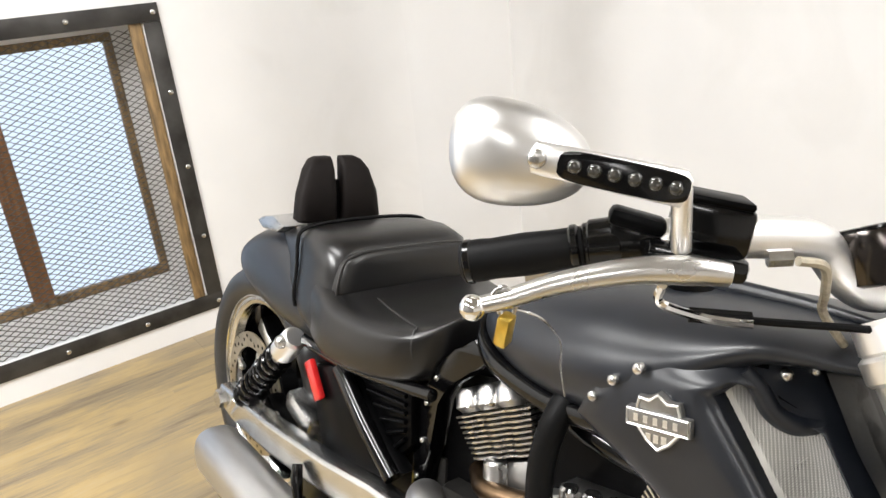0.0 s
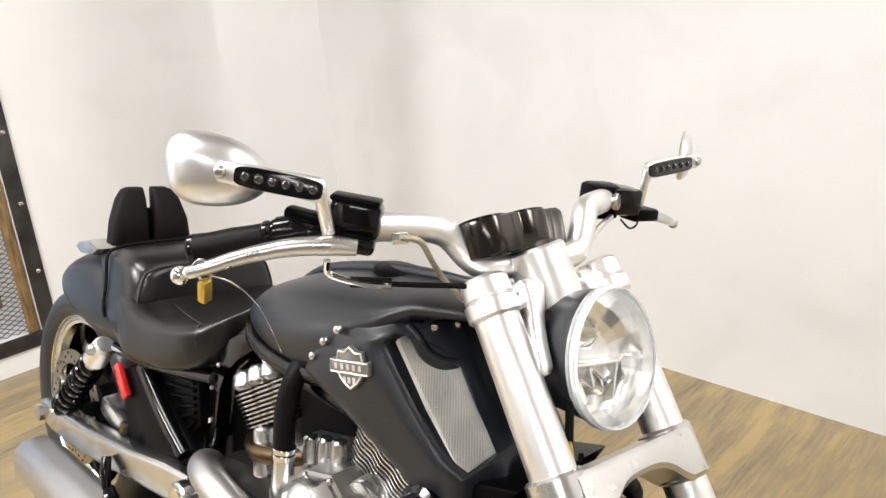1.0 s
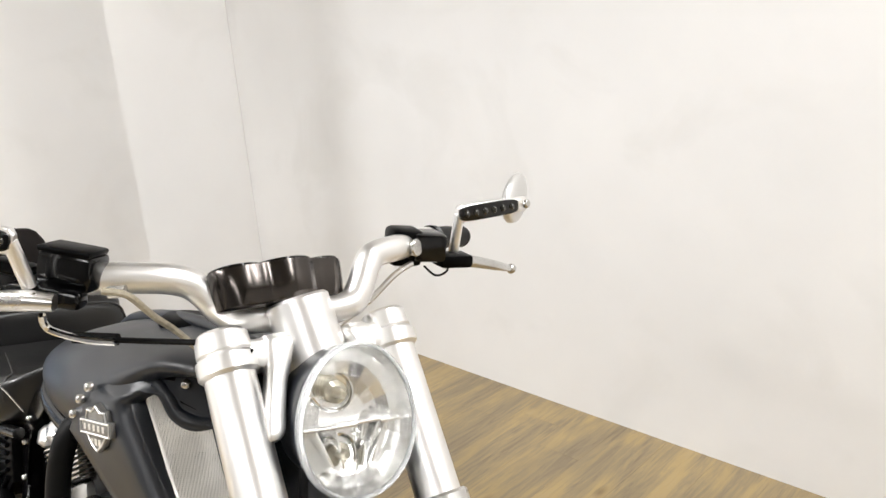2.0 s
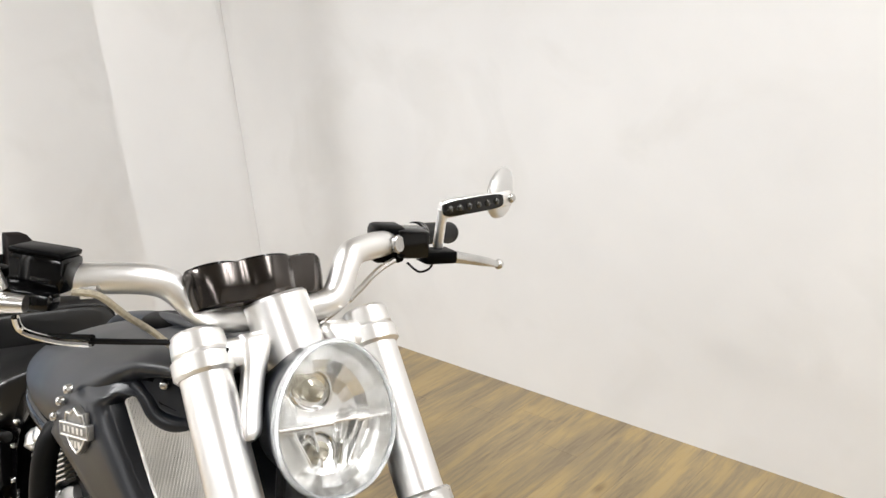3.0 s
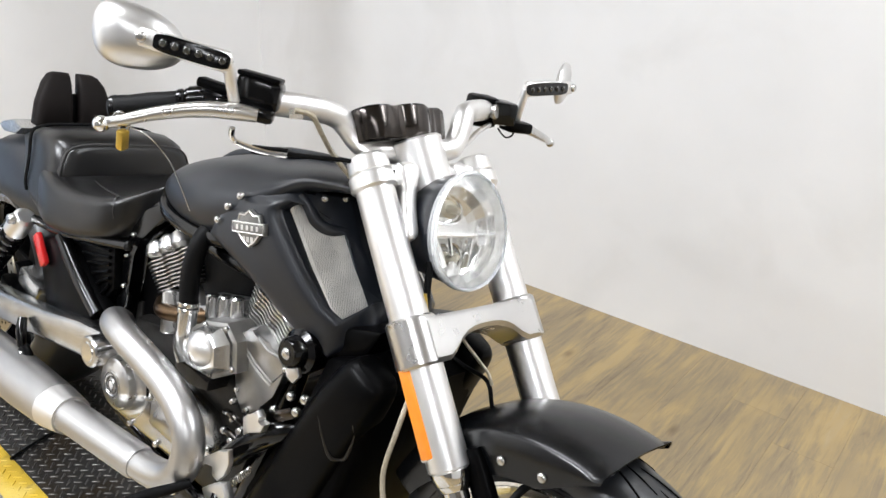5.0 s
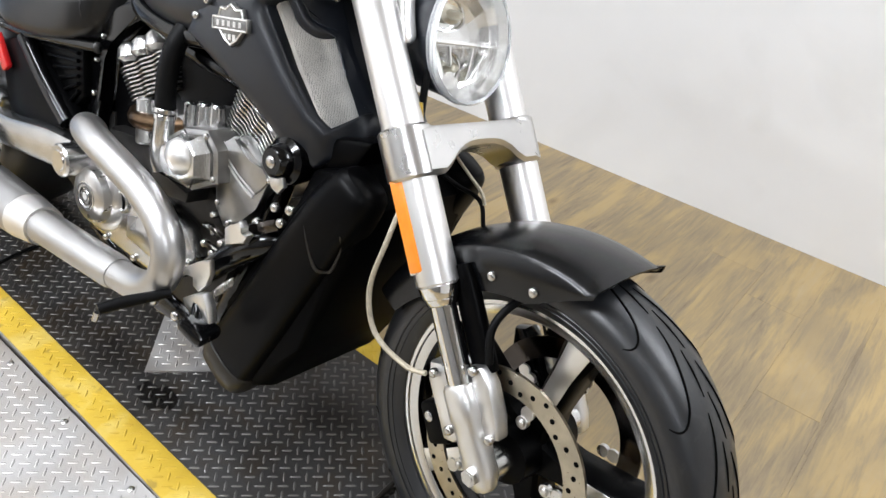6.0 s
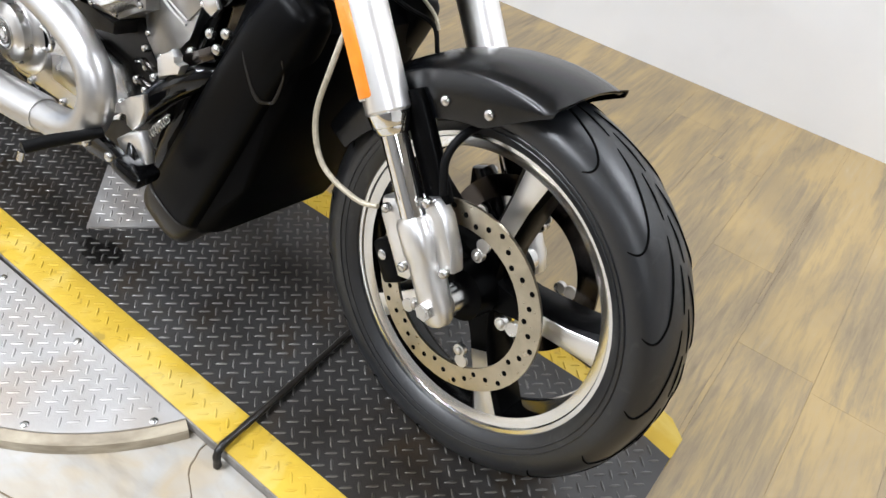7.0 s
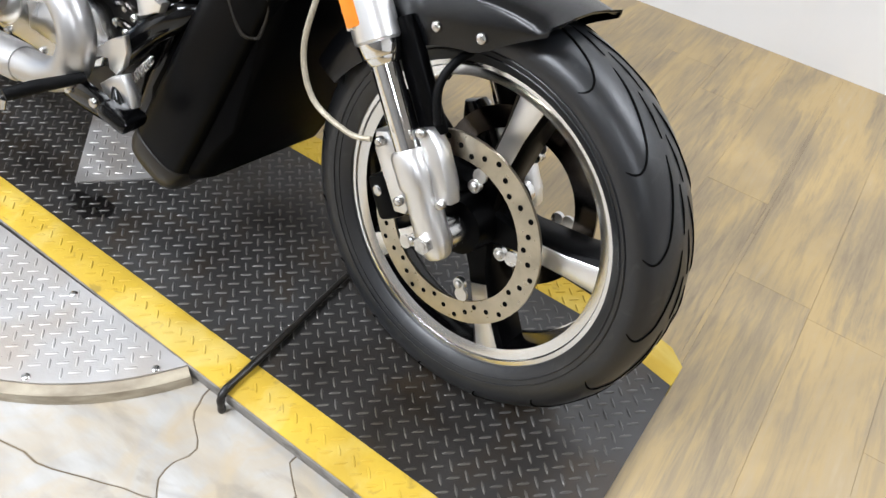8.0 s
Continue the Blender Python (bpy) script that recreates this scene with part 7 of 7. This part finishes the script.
bolt(b, (-0.438, -0.174, 0.622), (0, -1, 0), 0.010, 0.005)
part("horn_bolt", b, M_STEEL, horn)

# cables
def cable(pts, r, material, label):
    return moved(part("cable", tube(bmesh.new(), pts, r, 8, 6), material, bike, label), BARS)


cable([(-0.235, -0.085, 0.66), (-0.225, -0.128, 0.575), (-0.228, -0.140, 0.50), (-0.200, -0.142, 0.440), (-0.140, -0.135, 0.415), (-0.105, -0.130, 0.420)], 0.0042, M_HOSE, "braided brake hose")
cable([(-0.555, -0.225, 0.955), (-0.56, -0.215, 0.935), (-0.53, -0.185, 0.925), (-0.50, -0.160, 0.925)], 0.0045, M_CHROME, "chromed hydraulic line")
cable([(-0.53, -0.180, 0.925), (-0.48, -0.135, 0.928), (-0.42, -0.085, 0.932), (-0.38, -0.045, 0.925)], 0.0038, M_RUBBER, "black throttle cable")
cable([(-0.545, -0.192, 0.925), (-0.505, -0.155, 0.927)], 0.0075, M_RUBBER, "black cable sleeve")
cable([(-0.455, -0.195, 1.000), (-0.445, -0.170, 0.995), (-0.455, -0.135, 0.965), (-0.470, -0.095, 0.935), (-0.46, -0.06, 0.90)], 0.0042, M_HOSE, "braided brake line along the bar")
cable([(-0.430, 0.262, 1.005), (-0.428, 0.225, 0.990), (-0.430, 0.180, 0.955), (-0.44, 0.13, 0.92), (-0.45, 0.08, 0.88)], 0.0048, M_SATIN, "clutch line along the bar")
cable([(-0.425, 0.285, 1.000), (-0.418, 0.305, 0.985), (-0.418, 0.330, 0.990), (-0.425, 0.34, 1.005)], 0.0018, M_RUBBER, "thin switch wire")
cable([(-0.30, -0.02, 0.80), (-0.285, -0.03, 0.72), (-0.27, -0.03, 0.62), (-0.26, -0.02, 0.52)], 0.006, M_RUBBER, "black front brake hose")
cable([(-0.275, -0.055, 0.76), (-0.27, -0.055, 0.745), (-0.265, -0.055, 0.73)], 0.005, M_BRASS, "brass fitting on the brake line")
part("cable", tube(bmesh.new(), [(-0.300, 0.03, 0.71), (-0.287, 0.02, 0.664), (-0.232, 0.02, 0.647), (-0.178, 0.02, 0.640), (-0.160, 0.02, 0.608), (-0.150, 0.03, 0.56)], 0.0038, 8, 6), M_RUBBER, bike, "black brake hose between the forks")
part("cable", tube(bmesh.new(), [(-0.262, 0.02, 0.72), (-0.246, 0.02, 0.694), (-0.207, 0.02, 0.670), (-0.178, 0.02, 0.653), (-0.166, 0.02, 0.636)], 0.0028, 8, 6), M_HOSE, bike, "thin sensor wire")
cable([(-0.13, 0.085, 0.45), (-0.10, 0.09, 0.52), (-0.05, 0.09, 0.545), (-0.0, 0.09, 0.52)], 0.006, M_RUBBER, "black caliper hose")

# yellow lock on the brake lever
key = thing("disc_lock", "small yellow lock hanging on the brake lever", "lock", m=BIKE @ BARS)
part("lock_body", obox((-0.600, -0.370, 0.924), (0.012, 0.015, 0.030), 14, 12, 20, 0.003), M_BRASS, key)
part("shackle", tube(bmesh.new(), [(-0.602, -0.374, 0.938), (-0.606, -0.382, 0.952), (-0.600, -0.376, 0.962), (-0.594, -0.366, 0.952), (-0.596, -0.366, 0.938)], 0.0022, 8, 4), M_STEEL, key)
part("wire", tube(bmesh.new(), [(-0.600, -0.372, 0.945), (-0.585, -0.345, 0.935), (-0.60, -0.30, 0.900), (-0.64, -0.25, 0.85), (-0.66, -0.215, 0.80)], 0.0012, 6, 6), M_STEEL, key, "thin loose wire")

# side stand, on the far side
inv = BIKE.inverted()
b = bmesh.new()
tube(b, [Vector((-0.86, 0.10, 0.24)), inv @ Vector((-0.80, 0.235, 0.06)), inv @ Vector((-0.78, 0.262, 0.012))], 0.013, 12, 4)
foot = inv @ Vector((-0.78, 0.262, 0.007))
obox(foot, (0.06, 0.05, 0.010), LEAN_DEG, 0, 0, 0.003, b)
part("side_stand", b, M_GLOSS, bike, "black side stand")
